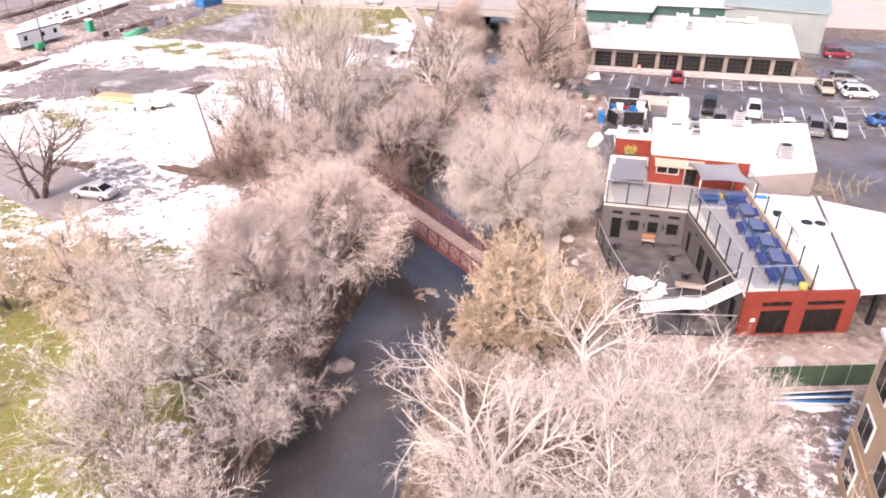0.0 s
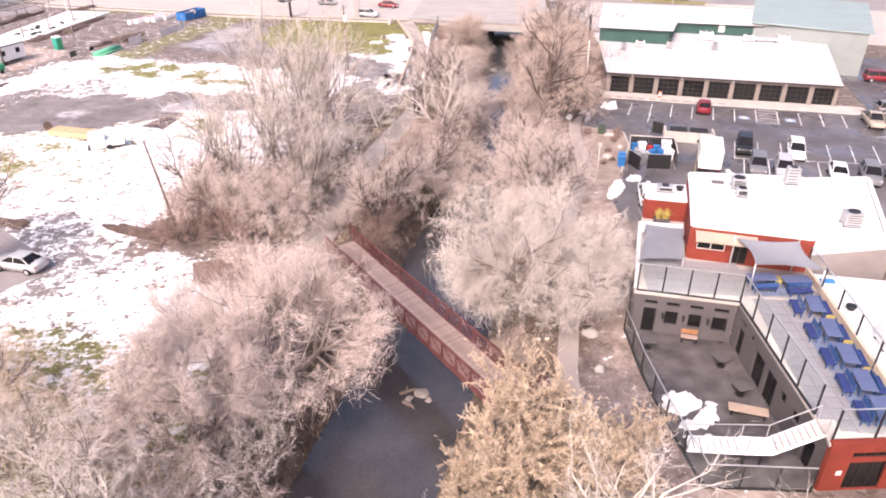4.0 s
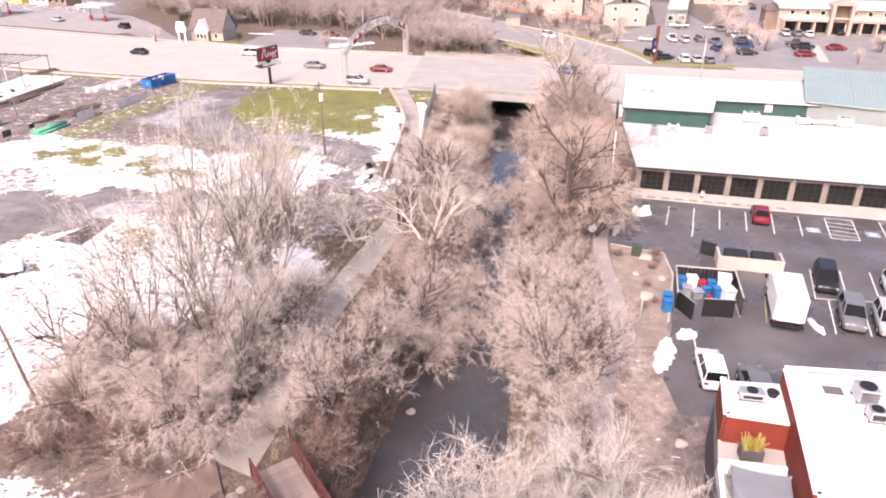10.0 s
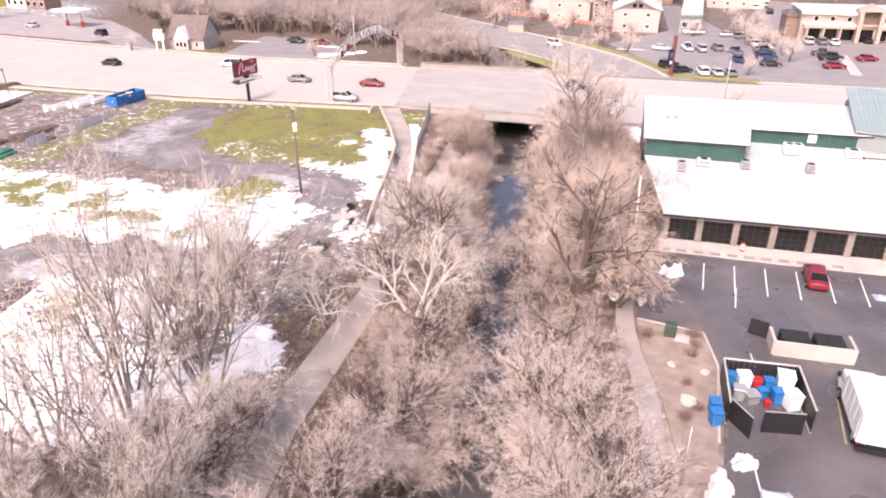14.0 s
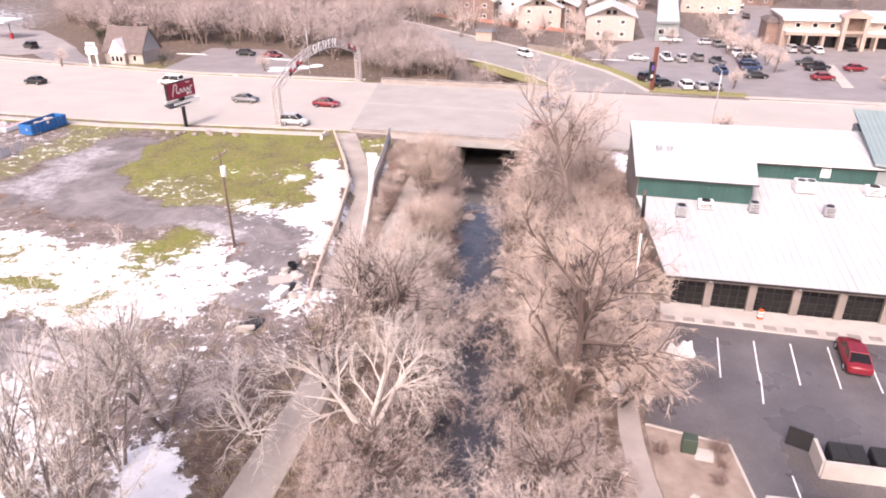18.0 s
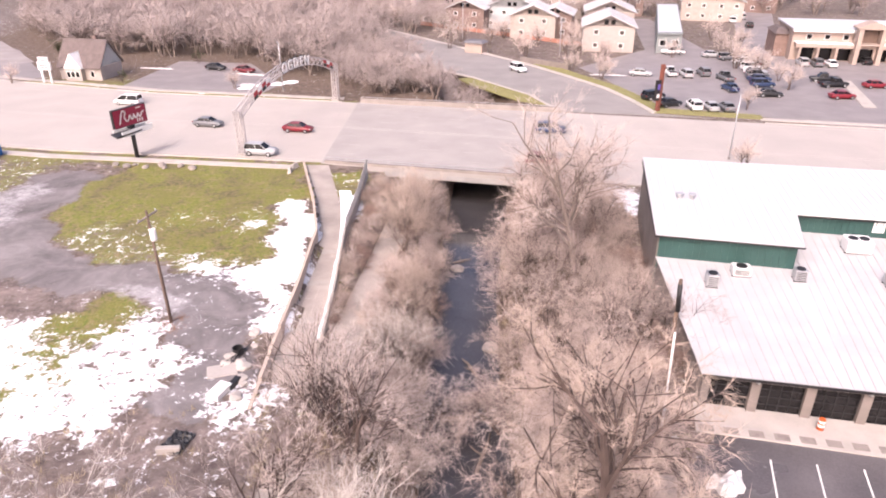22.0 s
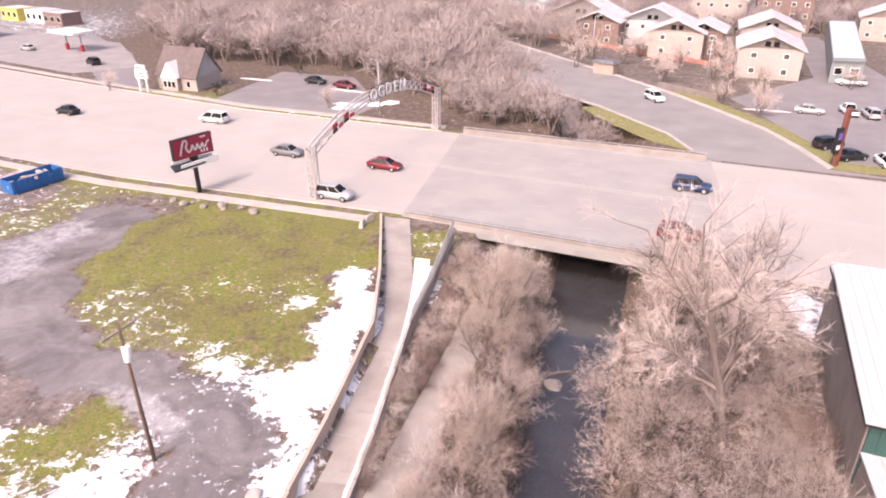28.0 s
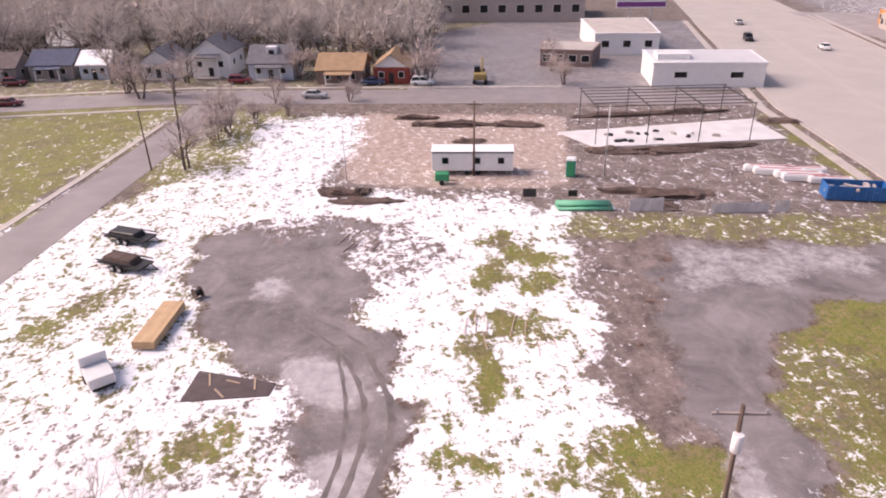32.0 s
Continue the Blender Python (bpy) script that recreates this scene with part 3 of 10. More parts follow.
    mp.inputs["Rotation"].default_value, mp.inputs["Scale"].default_value = (0, 0, math.radians(-12)), (0.22, 1.5, 1)
    l.new(tc.outputs["Object"], mp.inputs["Vector"])
    drag = n.new("ShaderNodeTexNoise")
    drag.inputs["Scale"].default_value, drag.inputs["Detail"].default_value, drag.inputs["Roughness"].default_value = 1.0, 10, 0.72
    l.new(mp.outputs["Vector"], drag.inputs["Vector"])
    both = n.new("ShaderNodeMix")
    both.data_type = "FLOAT"
    both.inputs["Factor"].default_value = 0.2
    l.new(patch, both.inputs["A"])
    l.new(drag.outputs["Fac"], both.inputs["B"])
    crumb = n.new("ShaderNodeMix")
    crumb.data_type = "FLOAT"
    crumb.inputs["Factor"].default_value = 0.34
    l.new(both.outputs["Result"], crumb.inputs["A"])
    l.new(noise_at(1.9, 9, 0.72, 0.6), crumb.inputs["B"])
    # sky reflection on wet ground, painted as a paler base colour
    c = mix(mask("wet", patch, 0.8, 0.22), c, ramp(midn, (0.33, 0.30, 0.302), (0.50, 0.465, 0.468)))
    snow_mask = mask("snow", crumb.outputs["Result"], 1.75, 0.07)
    c = mix(snow_mask, c, ramp(midn, (0.80, 0.79, 0.81), (0.90, 0.90, 0.92)))
    l.new(c, b.inputs["Base Color"])
    rg = ramp(mask("wet", patch, 0.6, 0.3), (0.85, 0.85, 0.85), (0.22, 0.22, 0.22), 0.0, 1.0)
    rough = n.new("ShaderNodeMix")
    rough.data_type = "FLOAT"
    l.new(snow_mask, rough.inputs["Factor"])
    l.new(rg, rough.inputs["A"])
    rough.inputs["B"].default_value = 0.8
    l.new(rough.outputs["Result"], b.inputs["Roughness"])
    bp = n.new("ShaderNodeBump")
    bp.inputs["Strength"].default_value, bp.inputs["Distance"].default_value = 0.4, 0.06
    ad = n.new("ShaderNodeMath")
    ad.operation = "ADD"
    l.new(fine, ad.inputs[0])
    l.new(snow_mask, ad.inputs[1])
    l.new(ad.outputs[0], bp.inputs["Height"])
    l.new(bp.outputs["Normal"], b.inputs["Normal"])
    return m


# puddled and rutted stretches that stay wet, with their sky sheen painted pale
WET_SHEEN = [[(-46.3, 96.1), (-45.9, 100.7), (-42.5, 102.8), (-40.1, 102.3), (-40.8, 97.7)], 
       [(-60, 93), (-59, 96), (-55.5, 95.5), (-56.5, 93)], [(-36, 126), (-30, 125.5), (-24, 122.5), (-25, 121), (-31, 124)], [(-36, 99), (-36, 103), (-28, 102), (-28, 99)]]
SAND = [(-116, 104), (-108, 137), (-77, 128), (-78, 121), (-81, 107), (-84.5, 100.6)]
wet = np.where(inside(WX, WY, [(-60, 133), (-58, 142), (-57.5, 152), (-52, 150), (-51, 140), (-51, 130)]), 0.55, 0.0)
for poly in WET_SHEEN:
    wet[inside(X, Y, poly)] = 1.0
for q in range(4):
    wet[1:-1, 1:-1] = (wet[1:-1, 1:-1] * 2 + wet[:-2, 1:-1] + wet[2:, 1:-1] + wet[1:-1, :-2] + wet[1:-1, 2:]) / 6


BED = [(7.4, 47), (12, 45), (11.5, 60), (12.4, 70), (13.4, 78), (11, 100), (8.8, 98), (8.4, 80), (6.8, 62)]
YARD = [(8.6, 36.6), (12.4, 36.8), (31, 37.6), (31, 30.8), (18, 31.2), (12, 30.5), (9, 32)]
sand = np.where(inside(X, Y, SAND), 1.0, np.where(inside(WX, WY, BED), 0.62, np.where(inside(WX, WY, YARD), 0.85, 0.0)))
for q in range(4):
    sand[1:-1, 1:-1] = (sand[1:-1, 1:-1] * 2 + sand[:-2, 1:-1] + sand[2:, 1:-1] + sand[1:-1, :-2] + sand[1:-1, 2:]) / 6
at = gm.attributes.new("sand", "FLOAT", "POINT")
at.data.foreach_set("value", sand.reshape(-1))
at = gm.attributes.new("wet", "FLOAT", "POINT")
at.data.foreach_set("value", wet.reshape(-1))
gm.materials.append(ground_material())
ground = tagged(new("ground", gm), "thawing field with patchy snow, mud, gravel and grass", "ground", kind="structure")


def strip(left, right, step=3.0):
    """Points along two edges, evenly refined."""
    out = []
    for a, b, c, d in zip(left, left[1:], right, right[1:]):
        k = max(1, int(math.dist(a, b) / step))
        for i in range(k):
            t = i / k
            out.append(((a[0] + (b[0] - a[0]) * t, a[1] + (b[1] - a[1]) * t), (c[0] + (d[0] - c[0]) * t, c[1] + (d[1] - c[1]) * t)))
    out.append((left[-1], right[-1]))
    return out


def slab_strip(name, left, right, z, thick, material, step=3.0, parent=None):
    """A paved band with sides; z is a number or a function."""
    pts = strip(left, right, step)
    zf = z if callable(z) else (lambda x, y: z)
    v, f = [], []
    for (ax, ay), (bx, by) in pts:
        v += [(ax, ay, zf(ax, ay)), (bx, by, zf(bx, by)), (bx, by, zf(bx, by) - thick), (ax, ay, zf(ax, ay) - thick)]
    for i in range(len(pts) - 1):
        o, p = 4 * i, 4 * i + 4
        f += [(o, o + 1, p + 1, p), (o + 1, o + 2, p + 2, p + 1), (o + 3, p + 3, p + 2, o + 2), (o, p, p + 3, o + 3)]
    f += [(0, 3, 2, 1), (p, p + 1, p + 2, p + 3)]
    return raw(name, v, f, material, parent)


# water
yy = np.arange(-60, 330, 2.0)
wx, ww = np.interp(yy, RIVER_Y, RIVER_X), np.interp(yy, RIVER_Y, RIVER_W) + 1.6
wv, wf = [], []
for i, (y, x, w) in enumerate(zip(yy, wx, ww)):
    for k in range(5):
        wv.append((x - w + 2 * w * k / 4, y, WATER_Z))
for i in range(len(yy) - 1):
    for k in range(4):
        o = 5 * i + k
        wf.append((o, o + 1, o + 6, o + 5))
tagged(raw("water", wv, wf, WATERM), "dark slow river water between brushy banks", "river", kind="structure")

# the avenue, in two approaches and a bridge
def near_y(x):
    return float(np.interp(x, [-300, -249, -106, -60, -20, 14, 100, 300], [236, 219, 172, 163.8, 160.0, 154.0, 139.5, 106]))


def far_y(x):
    return float(np.interp(x, [-300, -245, -107, -55, -20, 14, 100, 300], [271, 253, 210.5, 196.3, 192.0, 187.0, 172.5, 139]))


def band(xs, f0, f1):
    return [(x, f0(x)) for x in xs], [(x, f1(x)) for x in xs]


lf, rt = band([-300, -249, -180, -106, -60, -20.5], near_y, far_y)
tagged(slab_strip("road_west", lf, rt, 0.04, 0.3, ROADM), "pale concrete avenue, damp and unmarked", "road", kind="structure")
lf, rt = band([15.5, 60, 100, 300], near_y, far_y)
tagged(slab_strip("road_east", lf, rt, 0.04, 0.3, ROADM), "pale concrete avenue beyond the bridge", "road", kind="structure")
# ---------------------------------------------------------------- trees
def frames_of(d):
    h = np.where(np.abs(d[:, 2:3]) < 0.9, np.array([[0, 0, 1.0]]), np.array([[1.0, 0, 0]]))
    a = np.cross(d, h)
    a /= np.linalg.norm(a, axis=1, keepdims=True) + 1e-9
    return a, np.cross(d, a)


def frame_of(d):
    a, b = frames_of(np.array([d]))
    return a[0], b[0]


class Tree:
    """Limbs as tapered tubes and twigs as thin three-sided spikes."""

    def __init__(self, seed):
        self.r = np.random.RandomState(seed)
        self.wv, self.wf, self.ta, self.tb, self.tw = [], [], [], [], []

    def limb(self, pts, rad, n=5):
        base = len(self.wv)
        for i, (p, q) in enumerate(zip(pts, rad)):
            d = pts[min(i + 1, len(pts) - 1)] - pts[max(i - 1, 0)]
            a, b = frame_of(d / (np.linalg.norm(d) + 1e-9))
            for k in range(n):
                t = 2 * math.pi * k / n
                self.wv.append(p + q * (math.cos(t) * a + math.sin(t) * b))
        for i in range(len(pts) - 1):
            for k in range(n):
                o, p = base + i * n, base + (i + 1) * n
                self.wf.append((o + k, o + (k + 1) % n, p + (k + 1) % n, p + k))

    def twig(self, a, b, w):
        self.ta.append(a)
        self.tb.append(b)
        self.tw.append(w)

    def spray(self, at, nd, nl, opt):
        rs = self.r
        n = opt["tw"]
        e = nd + rs.normal(0, opt["fan"], (n, 3)) + np.array([0, 0, opt["droop"]])
        e /= np.linalg.norm(e, axis=1, keepdims=True)
        a = at + nd * nl * rs.uniform(0, 0.8, (n, 1))
        b = a + e * rs.uniform(*opt["tl"], (n, 1))
        for i in range(n):
            self.twig(a[i], b[i], opt["w"])
        self.twig(at, at + nd * nl * 0.9, opt["w"] * opt.get("spine", 1.25))

    def grow(self, p, d, L, r, depth, opt):
        rs = self.r
        n = 4 if depth > 1 else 2
        pts, rad, q, dd = [p], [r], p, d / np.linalg.norm(d)
        for i in range(n):
            dd = dd + rs.normal(0, opt["wob"], 3) + np.array([0, 0, opt["up"] if depth > 1 else opt["tip"]])
            dd /= np.linalg.norm(dd)
            q = q + dd * L / n
            pts.append(q)
            rad.append(r * (1 - 0.55 * (i + 1) / n))
        self.limb(pts, rad, 6 if depth >= opt["depth"] else (4 if depth > 1 else 3))
        kids = opt["kids"][depth]
        for k in range(kids):
            f = rs.uniform(opt["low"] if depth == opt["depth"] else 0.25, 1.0) if k else 0.999
            i = min(int(f * n), n - 1)
            at = pts[i] + (pts[i + 1] - pts[i]) * (f * n - i)
            base = pts[i + 1] - pts[i]
            base /= np.linalg.norm(base)
            u, v = frame_of(base)
            ang = rs.uniform(0, 2 * math.pi)
            s = rs.uniform(*opt["spread"])
            nd = base * math.cos(s) + (u * math.cos(ang) + v * math.sin(ang)) * math.sin(s)
            nl = L * rs.uniform(*opt["ratio"])
            if depth == 1:
                self.spray(at, nd, nl, opt)
            else:
                self.grow(at, nd, nl, max(rad[i] * 0.58, 0.012), depth - 1, opt)

    def round_off(self, env):
        """Keeps all twigs within the crown's rounded outline."""
        c, rad = np.array([0, 0, env[0]]), np.array([env[1], env[1], env[2]])
        a, b = np.array(self.ta) - c, np.array(self.tb) - c
        k = np.linalg.norm(b / rad, axis=1)
        f = np.where(k > 1, self.r.triangular(0.66, 1.0, 1.24, len(k)) / k, 1.0)[:, None]
        self.ta, self.tb = list(a * f + c), list(b * f + c)
        w = np.array(self.wv) - c
        k = np.linalg.norm(w / rad, axis=1)
        self.wv = list(w * np.where(k > 0.93, 0.93 / k, 1.0)[:, None] + c)

    def twig_mesh(self):
        a, b, w = np.array(self.ta), np.array(self.tb), np.array(self.tw)[:, None]
        d = b - a
        u, v = frames_of(d / (np.linalg.norm(d, axis=1, keepdims=True) + 1e-9))
        n = len(a)
        g = self.r.uniform(0, 2 * math.pi, (n, 1))
        u = u * np.cos(g) + v * np.sin(g)
        vs = np.stack([a + u * w, a - u * w, b], 1).reshape(-1, 3)
        fs = np.arange(n * 3).reshape(-1, 3)
        return vs, fs

    def meshes(self, name, wood, leaf):
        tv, tf = self.twig_mesh()
        out = []
        for nm, v, f, m in ((name + "_wood", np.array(self.wv), self.wf, wood), (name + "_twigs", tv, tf.tolist(), leaf)):
            me = bpy.data.meshes.new(nm)
            me.from_pydata(v.tolist(), [], f)
            me.materials.append(m)
            out.append(me)
        return out


def make_tree(seed, opt, stems=1, h=4.0, r=0.22, lean=0.25):
    t = Tree(seed)
    for s in range(stems):
        a = 2 * math.pi * s / stems + t.r.uniform(0, 1)
        d = np.array([math.cos(a) * lean, math.sin(a) * lean, 1.0]) if stems > 1 else np.array([t.r.uniform(-0.1, 0.1), t.r.uniform(-0.1, 0.1), 1.0])
        o = np.array([math.cos(a) * 0.25, math.sin(a) * 0.25, -0.5]) * (1 if stems > 1 else 0) + np.array([0, 0, -0.4 if stems == 1 else 0])
        t.grow(o, d, h, r, opt["depth"], opt)
    if "env" in opt:
        t.round_off(opt["env"])
    return t


ROUND = dict(depth=3, kids={3: 7, 2: 6, 1: 5}, wob=0.13, up=0.02, tip=0.0, low=0.35, spread=(0.45, 1.15), ratio=(0.5, 0.78), tw=17, fan=0.75, droop=-0.02, tl=(0.25, 0.85), w=0.0095)
VASE = dict(depth=3, kids={3: 7, 2: 6, 1: 5}, wob=0.12, up=0.07, tip=0.02, low=0.4, spread=(0.3, 0.95), ratio=(0.5, 0.78), tw=8, fan=0.6, droop=0.1, tl=(0.25, 0.8), w=0.0095)
WILLOW = dict(depth=3, kids={3: 7, 2: 6, 1: 5}, wob=0.13, up=0.04, tip=-0.08, low=0.4, spread=(0.5, 1.15), ratio=(0.5, 0.8), tw=21, fan=0.6, droop=-0.5, tl=(0.3, 1.05), w=0.008)
SCRUB = dict(depth=2, kids={2: 9, 1: 7}, wob=0.16, up=0.05, tip=0.02, low=0.12, spread=(0.3, 1.1), ratio=(0.5, 0.85), tw=9, fan=0.6, droop=0.05, tl=(0.35, 1.15), w=0.0095)
REED = dict(SCRUB, spread=(0.15, 0.5), up=0.12, tip=0.12, fan=0.3, droop=0.35, tl=(0.5, 1.3))
SPARSE = dict(depth=3, kids={3: 6, 2: 6, 1: 5}, wob=0.15, up=0.04, tip=0.02, low=0.4, spread=(0.4, 1.05), ratio=(0.52, 0.82), tw=6, fan=0.65, droop=0.03, tl=(0.22, 0.75), w=0.0095)
LEAFY = dict(depth=2, kids={2: 11, 1: 9}, wob=0.12, up=0.04, tip=0.02, low=0.12, spread=(0.3, 1.2), ratio=(0.45, 0.8), tw=50, fan=1.1, droop=-0.1, tl=(0.08, 0.24), w=0.019, spine=0.5)
SLENDER = dict(depth=3, kids={3: 6, 2: 6, 1: 5}, wob=0.09, up=0.08, tip=0.05, low=0.35, spread=(0.25, 0.7), ratio=(0.42, 0.66), tw=7, fan=0.55, droop=0.12, tl=(0.3, 0.95), w=0.0095)
TALL = dict(depth=3, kids={3: 11, 2: 5, 1: 4}, wob=0.07, up=0.05, tip=0.03, low=0.28, spread=(0.5, 1.05), ratio=(0.28, 0.48), tw=15, fan=0.5, droop=0.12, tl=(0.4, 1.2), w=0.0095)

BIG = dict(ROUND, kids={3: 9, 2: 6, 1: 5}, tw=34, tl=(0.35, 1.05), w=0.008, ratio=(0.5, 0.75), fan=0.65)
KINDS = {
    "big": (make_tree(31, dict(BIG, env=(3.4, 4.7, 3.3)), 3, 4.0, 0.24, 0.55).meshes("big", BARK, TWIG), "very dense bare crown of fine twigs", "large round bare tree with dense fine twigs"),
    "big_pale": (make_tree(32, dict(BIG, env=(3.3, 4.8, 3.2)), 4, 3.9, 0.22, 0.6).meshes("big_pale", BARK, TWIGPALE), "very dense bare crown of pale twigs", "large round bare tree with dense pale twigs"),
    "round": (make_tree(1, ROUND, 2, 4.2, 0.24, 0.4).meshes("round", BARK, TWIG), "bare broad crown of fine grey-pink twigs", "round bare riverside tree with dense fine twigs"),
    "round_b": (make_tree(21, ROUND, 3, 4.0, 0.2, 0.5).meshes("round_b", DARKBARK, TWIG), "bare broad crown of fine grey-pink twigs", "spreading bare riverside tree with dense fine twigs"),
    "round_pale": (make_tree(2, ROUND, 3, 4.0, 0.22, 0.5).meshes("round_pale", BARK, TWIGPALE), "bare broad crown of pale twigs", "round bare tree with pale feathery twigs"),
    "vase": (make_tree(3, VASE, 4, 4.6, 0.18, 0.3).meshes("vase", DARKBARK, TWIG), "upswept bare twigs", "tall bare multi-stemmed tree with dark limbs"),
    "vase_pale": (make_tree(4, VASE, 5, 4.2, 0.15, 0.35).meshes("vase_pale", BARK, TWIGPALE), "upswept pale bare twigs", "bare multi-stemmed tree with pale twigs"),
    "willow": (make_tree(5, WILLOW, 2, 4.6, 0.28, 0.3).meshes("willow", DARKBARK, TWIGBROWN), "drooping bare twigs", "bare tree with dark trunk and drooping twigs"),
    "willow_b": (make_tree(25, WILLOW, 3, 4.0, 0.19, 0.45).meshes("willow_b", MIDBARK, TWIG), "drooping bare twigs", "bare spreading tree with drooping pinkish twigs"),
    "scrub": (make_tree(6, SCRUB, 6, 2.6, 0.045, 0.5).meshes("scrub", MIDBARK, TWIG), "dense bare shrub twigs", "bare brown riverside shrub with many stems"),
    "scrub_b": (make_tree(16, SCRUB, 6, 3.0, 0.045, 0.75).meshes("scrub_b", DARKBARK, TWIGBROWN), "open bare shrub twigs", "wide bare riverside shrub with arching dark stems"),
    "scrub_tan": (make_tree(7, SCRUB, 7, 2.8, 0.045, 0.35).meshes("scrub_tan", MIDBARK, TWIGMID), "dense tan shrub twigs", "tan leafless shrub with many upright stems"),
    "scrub_reed": (make_tree(17, REED, 9, 3.0, 0.05, 0.25).meshes("scrub_reed", BARK, TWIGMID), "upright tan shoots", "tall tan shrub of straight upright shoots"),
    "scrub_dark": (make_tree(8, SCRUB, 6, 2.2, 0.06, 0.6).meshes("scrub_dark", DARKBARK, TWIGDARK), "dense dark brown twigs", "low brown thicket of bare stems"),
    "sycamore": (make_tree(9, dict(SPARSE, tw=9), 3, 4.6, 0.22, 0.5).meshes("sycamore", PALEBARK, TWIGPALE), "sparse pale twigs", "bare sycamore with white bark and crooked limbs"),
    "sycamore_b": (make_tree(29, dict(SPARSE, tw=9), 3, 4.4, 0.23, 0.55).meshes("sycamore_b", PALEBARK, TWIGPALE), "sparse pale twigs", "spreading bare sycamore with white crooked limbs"),
    "sparse": (make_tree(10, SPARSE, 3, 4.5, 0.20, 0.3).meshes("sparse", DARKBARK, TWIG), "sparse brown twigs", "bare open tree with dark limbs"),
    "slender": (make_tree(51, SLENDER, 4, 7.4, 0.14, 0.32).meshes("slender", BARK, TWIGPALE), "airy upswept bare twigs", "tall slender bare tree with several brown stems"),
    "slender_b": (make_tree(52, SLENDER, 3, 7.9, 0.15, 0.27).meshes("slender_b", BARK, TWIGPALE), "airy upswept bare twigs", "tall slender bare tree with forked brown stems"),
    "scrub_mid": (make_tree(61, dict(SCRUB, tw=11, w=0.009), 7, 2.8, 0.04, 0.6).meshes("scrub_mid", DARKBARK, TWIGBROWN), "dense grey-brown shrub twigs", "grey-brown riverside shrub of fine bare stems"),
    "willow_mid": (make_tree(62, dict(WILLOW, tw=13), 3, 3.9, 0.16, 0.45).meshes("willow_mid", DARKBARK, TWIGBROWN), "drooping grey-brown twigs", "bare spreading tree with drooping grey-brown twigs"),
    "sparse_mid": (make_tree(63, dict(SPARSE, tw=8), 3, 4.3, 0.15, 0.35).meshes("sparse_mid", DARKBARK, TWIGBROWN), "sparse grey-brown twigs", "bare open tree with dark stems"),
    "vase_mid": (make_tree(64, dict(VASE, tw=9), 6, 4.4, 0.12, 0.3).meshes("vase_mid", MIDBARK, TWIGMID), "upswept tan twigs", "bushy bare tree of upright tan stems"),
    "cottonwood": (make_tree(65, dict(VASE, kids={3: 13, 2: 8, 1: 6}, up=0.05, low=0.3, spread=(0.4, 0.95), ratio=(0.36, 0.6), tw=20, wob=0.1), 1, 10.5, 0.27, 0.0).meshes("cottonwood", BARK, TWIG), "wide open crown of fine twigs", "large bare cottonwood with a stout forked trunk"),
    "round_tan": (make_tree(66, dict(ROUND, tw=15), 4, 3.6, 0.16, 0.5).meshes("round_tan", MIDBARK, TWIGSAND), "broad crown of pale tan twigs", "low spreading tree with dry tan twigs"),
    "stout": (make_tree(71, dict(VASE, kids={3: 12, 2: 8, 1: 6}, up=0.02, low=0.25, spread=(0.5, 1.1), ratio=(0.36, 0.62), tw=24, tip=-0.04, droop=-0.25, wob=0.13), 1, 9.5, 0.34, 0.0).meshes("stout", DARKBARK, TWIGMID), "wide crown of fine drooping twigs", "large bare tree with a thick dark trunk"),
    "tall": (make_tree(13, TALL, 1, 12.0, 0.23, 0.0).meshes("tall", BARK, TWIG), "open crown of sparse brown twigs", "tall bare cottonwood with a straight grey trunk"),
    "leafy": (make_tree(11, dict(LEAFY, env=(2.2, 3.2, 2.3)), 6, 2.8, 0.09, 0.5).meshes("leafy", BARK, TWIGTAN), "crown of small dry tan leaves", "bushy tree still holding dry tan leaves"),
}
TREE_RS = np.random.RandomState(5)


def tree(kind, x, y, s=1.0, rot=None, zs=1.0, z=None):
    (wood, twigs), crown_label, label = KINDS[kind]
    rot = TREE_RS.uniform(0, 360) if rot is None else rot
    zz = float(ground_z(x, y)) if z is None else z
    m = pose(x, y, zz, 0, 0, rot) @ Matrix.Diagonal((s, s, s * zs, 1))
    shrub = kind.startswith("scrub")
    e = new("shrub" if shrub else "tree")
    e.matrix_basis = m
    tagged(e, label, "shrub" if shrub else "tree", "riverside shrubs" if shrub else "riverside trees")
    for nm, me, lb in (("stem" if shrub else "trunk", wood, ""), ("crown", twigs, crown_label)):
        o = new(nm, me)
        o.parent = e
        if lb:
            o["label"] = lb
    return e


def river_x(y):
    return float(np.interp(y, RIVER_Y, RIVER_X))


def river_w(y):
    return float(np.interp(y, RIVER_Y, RIVER_W))


PLANTED = []


def plant(kind, x, y, s, **k):
    PLANTED.append((x, y))
    return tree(kind, x, y, s, **k)


# the large single trees
def plant_all(*rows):
    for row in rows:
        plant(row[0], row[1], row[2], row[3], zs=row[4] if len(row) > 4 else 1.0)


